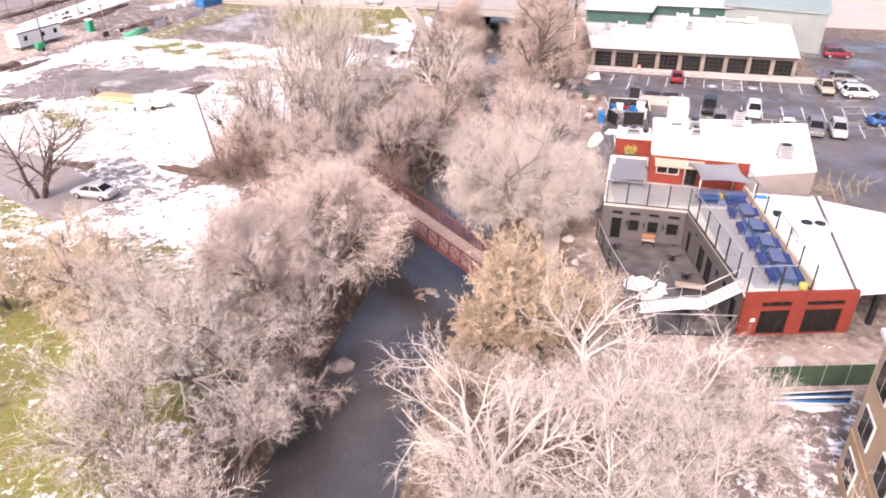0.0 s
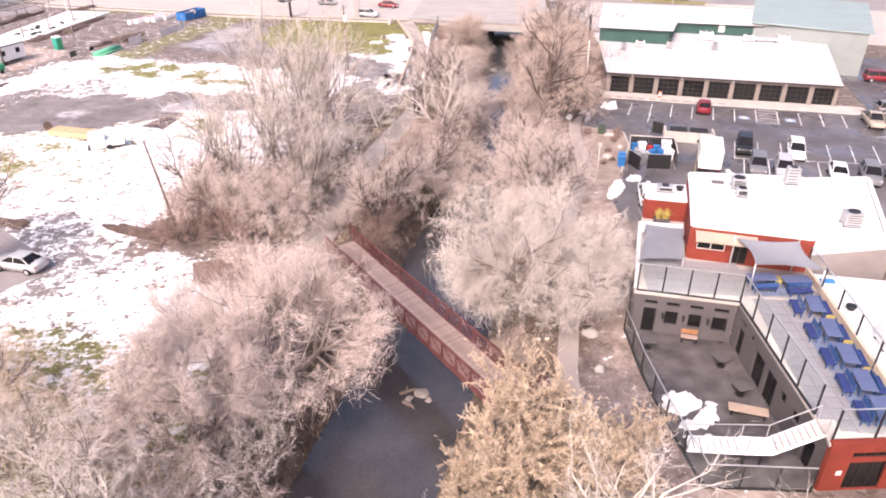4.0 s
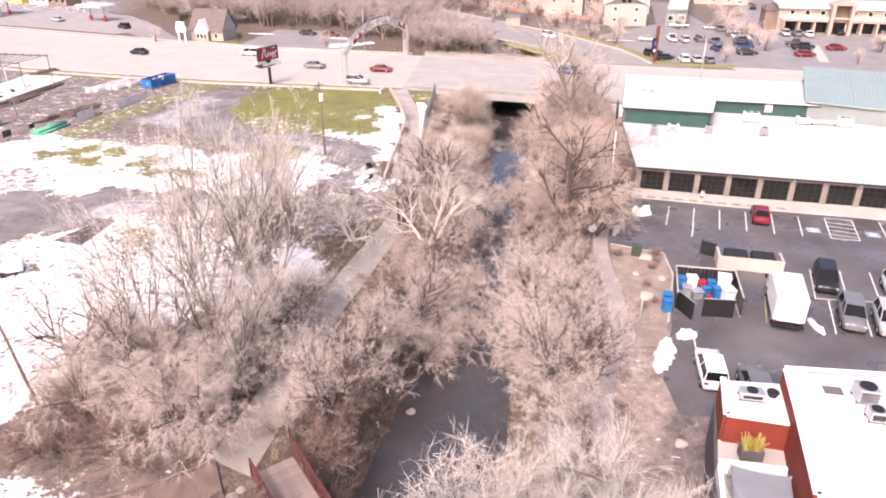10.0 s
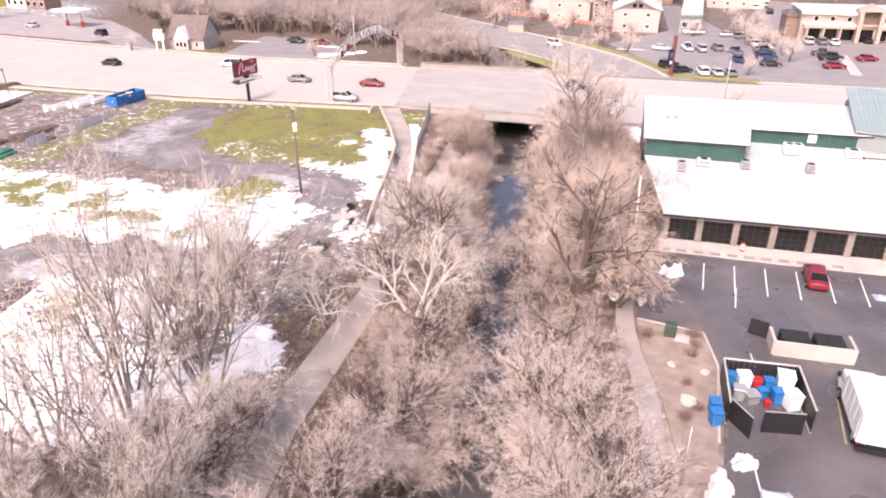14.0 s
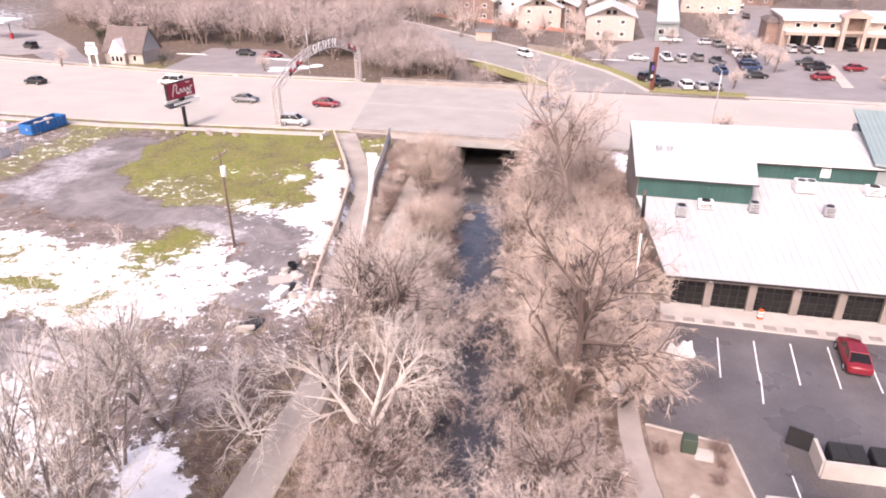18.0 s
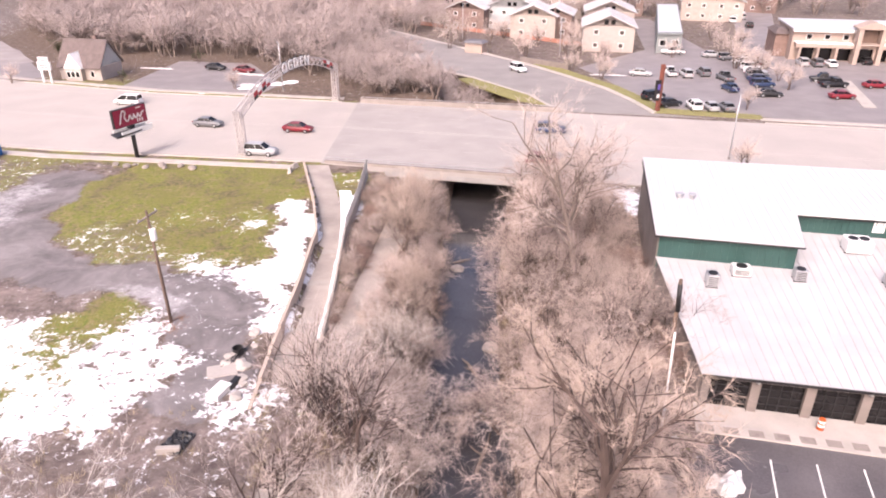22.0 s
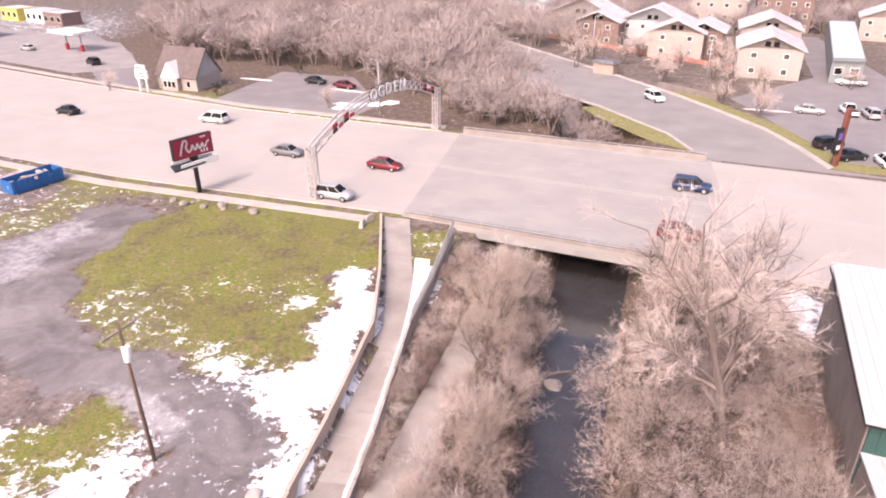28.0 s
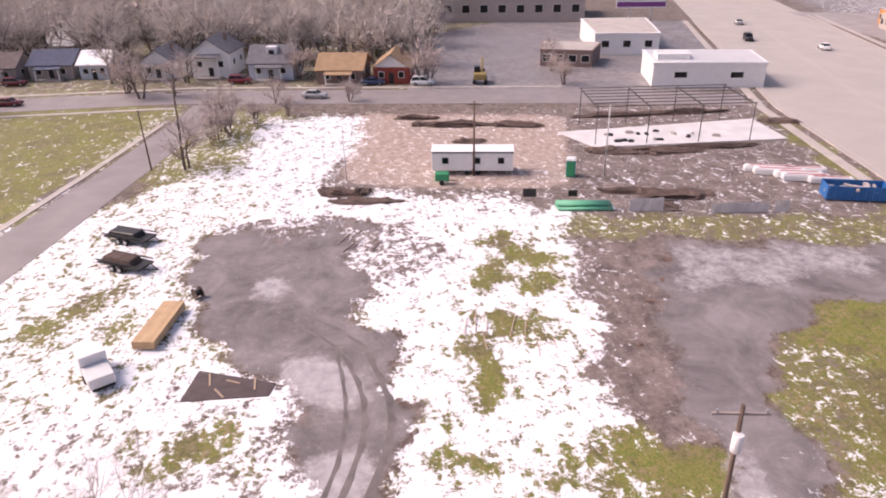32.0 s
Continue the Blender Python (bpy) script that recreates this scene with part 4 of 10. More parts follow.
# south-west bank and lawn
plant_all(("big", -13.2, 44.4, 1.5), ("big", -16.2, 37.0, 1.25), ("round", -12.4, 32.6, .95), ("round_pale", -16.5, 29, 1.15), ("round_pale", -14.2, 26.0, .9), ("vase_pale", -18.5, 22.5, 1.05),
          ("vase_pale", -15.0, 19.5, .95), ("sycamore_b", -20.5, 29.5, .95), ("round_tan", -30.0, 38.0, 1.15), ("round_tan", -35, 36.5, 1.0), ("sparse", -44.4, 55, 1.35), ("scrub_dark", -17, 14, 1.2),
          ("scrub_dark", -20.5, 15.5, 1.0), ("round_tan", -25.5, 35.5, .8), ("vase_pale", -24.5, 33.5, .85))
# tan bush and sycamores of the south-east bank
plant_all(("leafy", 2.4, 36.0, 1.72, 1.08), ("leafy", 6.5, 36.4, 1.3), ("leafy", 0.2, 33.6, 1.0), ("leafy", 4.6, 33.4, .95),
          ("sycamore", 1.2, 22.6, 1.05), ("sycamore_b", 7.8, 28.0, 1.2, .95), ("sycamore", 10.2, 27.6, 1.0), ("sycamore_b", 4.4, 19, 1.1), ("vase_pale", 11.5, 22, .9), ("round_pale", 8.6, 19, .95), ("vase_pale", 1.5, 17, .9),
          ("sycamore", 13, 19, .9), ("vase_pale", 15.5, 25, .7), ("scrub_tan", 11.5, 28.5, .85), ("scrub_tan", 14.2, 28.5, .8), ("round_pale", 5.0, 26.6, .72), ("scrub_mid", 13.2, 31.2, .55), ("scrub_mid", 15.2, 31.4, .5), ("scrub_mid", 16.9, 31.2, .45),
          ("scrub_tan", 2.2, 28.9, .8), ("scrub_tan", -0.6, 30.5, .7), ("scrub_tan", 6.8, 30.4, .7), ("scrub", -2.2, 33.2, .6))
# round the footbridge
plant_all(("big_pale", 3.3, 53.2, 1.42, 1.22), ("round_pale", 8.4, 55.4, .8), ("round", 5.2, 63.4, .75), ("scrub_tan", 2.2, 47.4, .6), ("scrub", -16.6, 53, 1.1), ("scrub_dark", -19.5, 53.4, 1.0),
          ("scrub_dark", -13.6, 56.0, .9), ("scrub_dark", -10.6, 64.2, .95), ("scrub_dark", -9.6, 62.0, .7), ("scrub_dark", -11.6, 57.6, .8), ("scrub_dark", -11.2, 66.8, .8), ("scrub_dark", -10.4, 69.4, .8), ("scrub", -23, 50, .9))
# thicket west of the path
plant_all(("slender", -20.6, 93.2, .95, 1.0), ("slender_b", -21.8, 89.4, .8), ("sparse", -10.8, 97.8, .8, 1.32), ("slender_b", -24.7, 79, 1.0, 1.32), ("slender", -27.7, 75, .95), ("slender_b", -21.4, 73.0, 1.05), ("slender", -24.0, 68.5, 1.0), ("willow_b", -24.2, 64.2, 1.05), ("willow_b", -19.6, 63.8, .95),
          ("slender", -21.4, 83, 1.05, 1.32), ("slender_b", -18.6, 78.0, .9, 1.32), ("sparse", -29.5, 69, 1.1), ("slender", -26.0, 82.0, .8), ("slender", -18.6, 68.6, .95),
          ("sparse", -17.4, 73.4, .85), ("vase_pale", -15.9, 76.5, .85), ("sycamore", -15.0, 93.0, .7), ("vase_pale", -17.0, 70.4, .8))
plant_all(("scrub", -28.5, 66, 1.1), ("scrub_dark", -26.5, 65.0, 1.1), ("scrub", -21.5, 65.8, 1.1), ("scrub_dark", -24.5, 71.5, 1.0), ("scrub", -29, 72.5, 1.0), ("scrub_b", -20.5, 69.8, .9), ("scrub_dark", -27.5, 61.5, 1.2),
          ("scrub_dark", -22.5, 61.6, 1.1), ("scrub", -26, 69, 1.2), ("scrub_dark", -21.5, 76, 1.0), ("willow_b", -18.5, 65.2, .62), ("vase_pale", -17.9, 69.0, .62), ("scrub", -13.6, 64.6, .6),
          ("scrub", -12.9, 67.2, .55), ("scrub_tan", -17.9, 62.6, .5), ("scrub_dark", -19.8, 66.0, .8), ("scrub_dark", -18.6, 64.4, .8))
# both banks between the bridges
plant_all(("vase", -10.9, 67.6, .9), ("vase", -10.0, 73.4, .85), ("willow_b", -8.2, 76.8, .8), ("sparse", -7.6, 81.4, .9), ("round_b", -6.6, 86.6, .7), ("sparse", -6.6, 90.0, .9), ("vase", 4.6, 70.4, 1.0), ("round_b", 3.2, 77.0, .85),
          ("vase", 4.0, 83.4, 1.0), ("willow", 5.4, 89.5, .85), ("stout", 5.6, 96.4, 1.2), ("willow_mid", 4.6, 101.6, 1.15), ("willow_b", 4.4, 107.0, .85), ("willow_mid", 9.4, 97.0, .9), ("willow_mid", -4.6, 98.4, .85), ("willow_b", -4.6, 105.6, .7), ("round_b", 4.6, 92.0, .8), ("willow_mid", 6.9, 107.5, 1.25), ("willow", 9.0, 102.5, 1.05), ("sycamore", -7.4, 94.2, 1.0), ("sparse", -7.4, 103.6, 1.2), ("vase", -8.6, 107.5, .9))
plant_all(("willow_b", -5.4, 79.0, .85), ("round_b", -4.3, 83.5, .85), ("willow_b", -3.6, 89.0, .85), ("willow_b", 2.4, 79.0, .9), ("sparse", 6.4, 75.6, .8), ("sparse", 7.2, 72.4, .7), ("round_b", 2.2, 85.6, .95),
          ("round_b", -3.6, 111.5, .75), ("willow_mid", 2.9, 113.0, .95))
plant_all(("cottonwood", 9.7, 128.0, 1.12), ("tall", 12.3, 144.4, .6), ("scrub_tan", 9.8, 148.5, .8), ("scrub_b", 8.4, 145.5, .8), ("vase_mid", -6.4, 139.0, .72), ("vase_mid", -6.0, 144.0, .7), ("vase_pale", -7.2, 148.6, .66), ("vase_mid", -6.8, 134.4, .62),
          ("scrub_b", -5.2, 131.5, .9), ("scrub_reed", -5.4, 127.0, .75), ("vase_mid", -5.8, 123.5, .6), ("scrub_b", -4.6, 119.5, .85), ("vase_pale", -6.2, 115.5, .62), ("scrub_reed", -7.6, 142.0, .7))


def fill(y0, y1, x_of, kinds, s0, s1, gap, tries, seed):
    """Plants a zone at random, keeping a gap between stems."""
    rs = np.random.RandomState(seed)
    for _ in range(tries):
        y = rs.uniform(y0, y1)
        lo, hi = x_of(y)
        if hi <= lo:
            continue
        x = rs.uniform(lo, hi)
        if all((x - a) ** 2 + (y - c) ** 2 > gap * gap for a, c in PLANTED):
            plant(kinds[int(rs.randint(len(kinds)))], x, y, rs.uniform(s0, s1))


fill(63, 111, lambda y: (float(np.interp(y, [62, 70, 79, 87, 97, 110], [-11.6, -11.4, -10.8, -9.6, -8.4, -8.4])), river_x(y) - river_w(y) - (1.5 if y < 77 else .3)), ["scrub", "scrub_b", "scrub_dark", "scrub_tan", "willow_b", "scrub_mid"], .45, .8, 2.3, 400, 1)
fill(61, 94, lambda y: (river_x(y) + river_w(y) + (1.8 if y < 78 else .4), float(np.interp(y, [60, 72, 80, 96], [4.8, 6.2, 6.8, 7.0]))), ["round_b", "scrub_mid", "willow_b", "scrub_b", "scrub", "vase"], .5, .8, 2.9, 300, 2)
fill(111, 151, lambda y: (river_x(y) + river_w(y) + float(np.interp(y, [112, 135, 142], [1.3, 1.6, 2.8])), 14.9 if y < 128 else 15.8), ["scrub_mid", "scrub_b", "scrub_mid", "willow_mid", "scrub_dark", "sparse_mid", "scrub_b"], .5, 1.0, 2.1, 500, 3)
fill(111, 150, lambda y: (float(np.interp(y, [108, 120, 135, 152], [-6.4, -6.4, -6.8, -7.6])), river_x(y) - river_w(y) - 0.9), ["scrub_tan", "scrub_mid", "scrub_b", "scrub_dark", "scrub"], .4, .8, 1.5, 400, 4)
fill(16, 40, lambda y: (-19, river_x(y) - river_w(y) - 1.0), ["round_pale", "vase_pale", "scrub", "scrub_tan"], .7, .95, 3.4, 100, 5)
fill(121, 153, lambda y: (float(np.interp(y, [119, 132, 138, 155], [-11.6, -12.2, -12.6, -12.6])), float(low_path_x(y)) - 1.7), ["scrub", "scrub_tan", "scrub_dark", "scrub_mid"], .25, .42, 1.1, 200, 7)
fill(118, 150, lambda y: (float(low_path_x(y)) + 1.5, -6.6), ["scrub", "scrub_tan", "scrub_dark", "scrub_b"], .35, .6, 1.5, 120, 6)

# ---------------------------------------------------------------- builders
def wpart(name, bm, material, parent, label=""):
    """A part whose mesh was laid out in the place's own axes."""
    bm.transform(parent.matrix_basis.inverted())
    return part(name, bm, material, parent, label)


def wall_open(bm, a, b, z0, z1, t, ops):
    """A wall from a to b with openings (start, end, ((low, high), ...)) through it."""
    L = math.dist(a, b)
    ux, uy = (b[0] - a[0]) / L, (b[1] - a[1]) / L

    ss = sorted({0.0, round(L, 4)} | {round(v, 4) for o in ops for v in o[:2]})
    zs = sorted({z0, z1} | {v for o in ops for g in o[2] for v in g})
    w = BM()
    for s0, s1 in zip(ss, ss[1:]):
        for q0, q1 in zip(zs, zs[1:]):
            if any(o[0] - .01 < s0 and s1 < o[1] + .01 and any(g0 - .01 < q0 and q1 < g1 + .01 for g0, g1 in o[2]) for o in ops):
                continue
            wallbox(w, (a[0] + ux * s0, a[1] + uy * s0), (a[0] + ux * s1, a[1] + uy * s1), q0, q1, t)
    bmesh.ops.remove_doubles(w, verts=w.verts[:], dist=0.002)
    by_centre = {}
    for f in w.faces:
        c = f.calc_center_median()
        by_centre.setdefault((round(c.x, 2), round(c.y, 2), round(c.z, 2)), []).append(f)
    gone = [f for fs in by_centre.values() if len(fs) > 1 for f in fs]
    bmesh.ops.delete(w, geom=gone, context="FACES_ONLY")
    me = bpy.data.meshes.new("wall_cells")
    w.to_mesh(me)
    bm.from_mesh(me)
    bpy.data.meshes.remove(me)
    return bm


def on_wall(a, b, s):
    L = math.dist(a, b)
    return a[0] + (b[0] - a[0]) * s / L, a[1] + (b[1] - a[1]) * s / L


def glaze(parent, a, b, s0, s1, z0, z1, frame_mat, name="window", bars=1):
    """A framed pane in an opening: window > window_frame, pane."""
    rz = math.degrees(math.atan2(b[1] - a[1], b[0] - a[0]))
    c = on_wall(a, b, (s0 + s1) / 2)
    w, h = s1 - s0, z1 - z0
    f = BM()
    for dx in [-w / 2 + 0.03, w / 2 - 0.03] + [-w / 2 + w * k / (bars + 1) for k in range(1, bars + 1)]:
        x, y = on_wall(a, b, (s0 + s1) / 2 + dx)
        box(f, x, y, (z0 + z1) / 2, 0.06, 0.09, h, rz)
    for z in (z0 + 0.03, z1 - 0.03):
        box(f, *c, z, w - 0.13, 0.08, 0.06, rz)
    fr = wpart(name, f, frame_mat, parent)
    g = BM()
    box(g, *c, (z0 + z1) / 2, w - 0.06, 0.02, h - 0.06, rz)
    g.transform(parent.matrix_basis.inverted())
    p = part("pane", g, DARKGLASS, fr)
    return fr


# ---------------------------------------------------------------- cars
CARS = {}
BODY = {
    "sedan": ([(-2.35, .48, .82, .72), (-2.22, .30, .95, .84), (-1.4, .22, 1.0, .89), (0, .2, .96, .9), (1.1, .2, .93, .89), (1.95, .26, .80, .85), (2.28, .38, .66, .70)],
              (-1.85, 1.15, .80), (-1.05, .30, .60), .95, 1.43),
    "suv": ([(-2.32, .5, 1.0, .78), (-2.22, .34, 1.08, .88), (-1.4, .26, 1.08, .92), (0, .24, 1.06, .93), (1.1, .24, 1.04, .92), (1.95, .3, .98, .88), (2.25, .42, .80, .74)],
            (-2.2, 1.15, .84), (-1.95, .25, .66), 1.05, 1.70),
    "van": ([(-2.5, .45, 1.0, .82), (-2.42, .3, 1.08, .92), (-1.4, .24, 1.08, .96), (0, .24, 1.06, .96), (1.2, .24, 1.03, .95), (2.1, .3, .92, .90), (2.45, .42, .72, .74)],
            (-2.4, 1.7, .88), (-2.2, .6, .70), 1.05, 1.78),
    "pickup": ([(-2.75, .55, .95, .86), (-2.68, .45, 1.0, .92), (-1.5, .36, 1.02, .94), (0, .34, 1.05, .94), (1.3, .34, 1.05, .93), (2.3, .4, .98, .9), (2.65, .5, .82, .78)],
               (-0.55, 1.35, .84), (-0.35, .65, .68), 1.03, 1.76),
}


def car(kind, colour, cname, x, y, heading, z=0.04, where="parked", snow=False):
    """heading: degrees, 0 along +x. Body, glass, roof, wheels and lamps."""
    m = pose(x, y, z, 0, 0, heading)
    key = (kind, cname)
    label = f"{cname} {'minivan' if kind == 'van' else kind} {where}"
    if key in CARS:
        c = copy_thing(CARS[key], m)
        c["label"] = label
        return c
    e = thing("pickup_truck" if kind == "pickup" else "car", m, label, "car", "cars")
    st, lo, hi, zb, zt = BODY[kind]
    P = paint("car_paint_" + cname.replace(" ", "_").replace("-", "_"), colour)
    b = BM()
    rings = []
    for sx, z0, z1, hw in st:
        zm = z0 + (z1 - z0) * 0.55
        rings.append([b.verts.new((sx, yy_, zz_)) for yy_, zz_ in ((-hw * .9, z0), (-hw, zm), (-hw * .9, z1), (0, z1 + .03), (hw * .9, z1), (hw, zm), (hw * .9, z0))])
    for r0, r1 in zip(rings, rings[1:]):
        for i in range(7):
            j = (i + 1) % 7
            b.faces.new((r0[i], r0[j], r1[j], r1[i])).smooth = True
    b.faces.new(rings[0][::-1])
    b.faces.new(rings[-1])
    bmesh.ops.recalc_face_normals(b, faces=b.faces[:])
    body = part("body", b, P, e)
    g = BM()
    v = [g.verts.new(q) for q in ((lo[0], -lo[2], zb - .03), (lo[1], -lo[2], zb - .05), (lo[1], lo[2], zb - .05), (lo[0], lo[2], zb - .03),
                                  (hi[0], -hi[2], zt), (hi[1], -hi[2], zt), (hi[1], hi[2], zt), (hi[0], hi[2], zt))]
    for f in ((0, 1, 5, 4), (1, 2, 6, 5), (2, 3, 7, 6), (3, 0, 4, 7), (4, 5, 6, 7)):
        g.faces.new([v[i] for i in f])
    part("glass", g, DARKGLASS, e, "dark tinted windows")
    r = BM()
    cx, L = (hi[0] + hi[1]) / 2, hi[1] - hi[0]
    box(r, cx, 0, zt + .02, L + .12, hi[2] * 2 + .1, .05, taper=.93)
    mid = (lo[0] * .45 + lo[1] * .55)
    for s in (-1, 1):
        for fx0, fx1 in ((lo[0], hi[0]), (mid, (hi[0] + hi[1]) / 2 + .15), (lo[1], hi[1])):
            q = BM()
            tube(q, (fx0, s * lo[2] * 1.005, zb - .03), (fx1, s * hi[2] * 1.01, zt), .045, n=4)
            part("pillar", q, P, e)
    part("roof", r, SNOW if snow else P, e)
    wr = .36 if kind in ("suv", "pickup") else .32
    wb = 1.42 if kind != "pickup" else 1.75
    for sx in (-wb, wb * .98):
        for s in (-1, 1):
            t = BM()
            tube(t, (sx, s * .68, wr), (sx, s * .93, wr), wr, n=14)
            w = part("wheel", t, TYRE, e)
            t = BM()
            tube(t, (sx, s * .92, wr), (sx, s * .945, wr), wr * .6, n=10)
            part("rim", t, STEEL, w)
    f, bk = st[-2], st[1]
    for s in (-1, 1):
        t = BM()
        box(t, f[0] + .17, s * f[3] * .70, f[2] - .17, .20, .32, .12, s * -25)
        part("headlight", t, LENS, e)
        t = BM()
        box(t, bk[0] - .06, s * bk[3] * .78, bk[2] - .16, .12, .26, .16)
        part("tail_light", t, TAIL, e)
    if kind == "pickup":
        t = BM()
        box(t, -1.65, 0, 1.045, 1.95, 1.5, .03)
        part("cargo_bed", t, BLACKM, e)
    CARS[key] = e
    return e


C = dict(white=(.75, .75, .75), silver=(.42, .42, .43), grey=(.17, .17, .18), black=(.02, .02, .022), red=(.20, .018, .028), maroon=(.13, .012, .02), blue=(.03, .10, .28), dark_blue=(.03, .05, .11), tan=(.36, .31, .25))

# ---------------------------------------------------------------- avenue bridge
bridge = thing("road_bridge", pose(0, 160, 0), "concrete road bridge with low parapets over the river", "bridge")
BX0, BX1 = -20.5, 15.5
b = BM()
prism(b, [(BX0, near_y(BX0) - .3), (BX1, near_y(BX1) - .3), (BX1, far_y(BX1) + .5), (BX0, far_y(BX0) + .5)], -0.45, 0.05)
wpart("deck", b, DECKM, bridge, "worn grey concrete deck with lane dashes")
for k, fy in enumerate((near_y, far_y)):
    s = -1 if k == 0 else 1
    b = BM()
    wallbox(b, (BX0, fy(BX0) + s * .1), (BX1, fy(BX1) + s * .1), -1.15, -0.455, 0.5)
    wpart("edge_beam", b, mat("grey_concrete", (.34, .325, .315), .85, .2, 2.0, .2), bridge)
    b = BM()
    wallbox(b, (BX0 + .5, fy(BX0 + .5) + s * .12), (BX1 - .5, fy(BX1 - .5) + s * .12), 0.055, 0.42 if k == 0 else 0.85, 0.35 if k == 0 else 0.45)
    wpart("parapet", b, mat("worn_parapet_concrete", (.30, .262, .24), .85, .25, 2.0, .2), bridge, "worn grey concrete parapet")
    b = BM()
    for q in ((0.55, 0.8) if k == 0 else (1.05,)):
        wallbox(b, (BX0 + .6, fy(BX0 + .6) + s * .12), (BX1 - .6, fy(BX1 - .6) + s * .12), q, q + .07, .07)
    for i in range(13):
        x = BX0 + .7 + (BX1 - BX0 - 1.4) * i / 12
        box(b, x, fy(x) + s * .12, 0.62 if k == 0 else 0.95, .08, .08, .42 if k == 0 else .22)
    wpart("rail", b, STEEL, bridge, "thin grey metal rail")
for i in range(7):
    y0 = 3 + i * 4.9
    b = BM()
    wallbox(b, (BX0 + .5, near_y(BX0) + y0), (BX1 - .5, near_y(BX1) + y0), -1.1, -0.455, 0.4)
    wpart("girder", b, CONC, bridge)
for x, w in ((-12.9, .8), (-6.2, .6), (9.5, .8)):
    b = BM()
    wallbox(b, (x - .5, near_y(x) + (1.2 if w > .7 else 2.5)), (x - 4.5, far_y(x) - 1.2), -6.0, -0.47 if w > .7 else -1.11, w)
    wpart("abutment" if w > .7 else "pier", b, CONC, bridge)
b = BM()
dx, dy = 3.0, 3.0 * -0.147
for lane in range(7):
    if lane == 3:
        continue
    for i in range(6):
        x = -18.5 + i * 5.9 - lane * .6
        y = near_y(x) + 4.2 + lane * 4.1
        q = BM()
        wallbox(q, (x, y), (x + 2.6, y - .40), 0.054, 0.060, .10)
        wpart("lane_dash", q, PALECONC, bridge)
b = BM()
for off in (0.9, 16.3, 17.0, 31.6):
    for x0, x1 in ((-200, -106), (-106, -60), (-60, -21), (-20, 15), (16, 60), (60, 100)):
        wallbox(b, (x0, near_y(x0) + off), (x1, near_y(x1) + off), 0.054, 0.059, .12)
tagged(obj("edge_line", b, mat("worn_line_paint", (.50, .455, .425), .8, .1, 2.0, .05)), "faded white edge and centre lines along the avenue", "road marking", kind="structure")

# slab joints of the avenue
b = BM()
for i in range(30):
    x = 17 + i * 4.6
    wallbox(b, (x, near_y(x) + .1), (x - 1.2, far_y(x) - .1), 0.041, 0.046, .035)
for i in range(40):
    x = -22 - i * 4.6
    wallbox(b, (x, near_y(x) + .1), (x - .6, far_y(x) - .1), 0.041, 0.046, .03)
tagged(obj("road_joint", b, CONC), "dark tar joints across the avenue", "road marking", kind="structure")

# kerbs, pavement and verges
for nm, f, s in (("near", near_y, -1), ("far", far_y, 1)):
    for x0s in ([-200, -106, -60, -23.5], [16, 60, 100, 160]):
        if s > 0 and x0s[0] == 16:
            x0s = [47, 60, 100, 160]
        l_, r_ = [(x, f(x) + s * .0) for x in x0s], [(x, f(x) + s * .22) for x in x0s]
        tagged(slab_strip("kerb", l_, r_, 0.17, .3, PALECONC), "pale concrete kerb beside the avenue", "kerb", kind="structure")
        l_, r_ = [(x, f(x) + s * 1.7) for x in x0s], [(x, f(x) + s * 3.2) for x in x0s]
        if not (s < 0 and x0s[0] > 0):
            tagged(slab_strip("pavement", l_, r_, 0.10, .3, PALECONC), "pale concrete pavement along the avenue", "pavement", kind="structure")

# side road that curves away, and its island
inner = [(15.2, 187.6), (13.8, 191), (10.8, 199), (5.2, 206.5), (0.2, 213.5), (-8, 222), (-20, 236), (-34, 256), (-60, 290)]
outer = [(40, 184), (30.2, 186.9), (28.2, 195), (25.0, 204.4), (19.2, 214.6), (12.2, 226), (2.5, 239), (-12, 258), (-42, 296)]
tagged(slab_strip("road_side", inner, outer, 0.036, .3, CURVEM), "grey side road curving away from the avenue", "road", kind="structure")
tagged(slab_strip("kerb", outer[1:], [(x + .9, y + .5) for x, y in outer[1:]], 0.15, .3, PALECONC), "pale kerb round the curving side road", "kerb", kind="structure")
tagged(slab_strip("kerb", inner[1:7], [(x - .5, y - .2) for x, y in inner[1:7]], 0.15, .3, PALECONC), "pale kerb along the inside of the curve", "kerb", kind="structure")

# wheel ruts churned into the field
RUTM = mat("churned_wet_mud", (.16, .138, .131), .6, .45, 1.5, .6)
def smooth_line(pts, n=7):
    out = []
    for i in range(len(pts) - 1):
        p0, p1, p2, p3 = (Vector(pts[max(0, min(len(pts) - 1, i + k))]) for k in (-1, 0, 1, 2))
        for k in range(n):
            t = k / n
            out.append(tuple(.5 * (2 * p1 + (p2 - p0) * t + (2 * p0 - 5 * p1 + 4 * p2 - p3) * t * t + (3 * p1 - p0 - 3 * p2 + p3) * t ** 3)))
    return out + [pts[-1]]


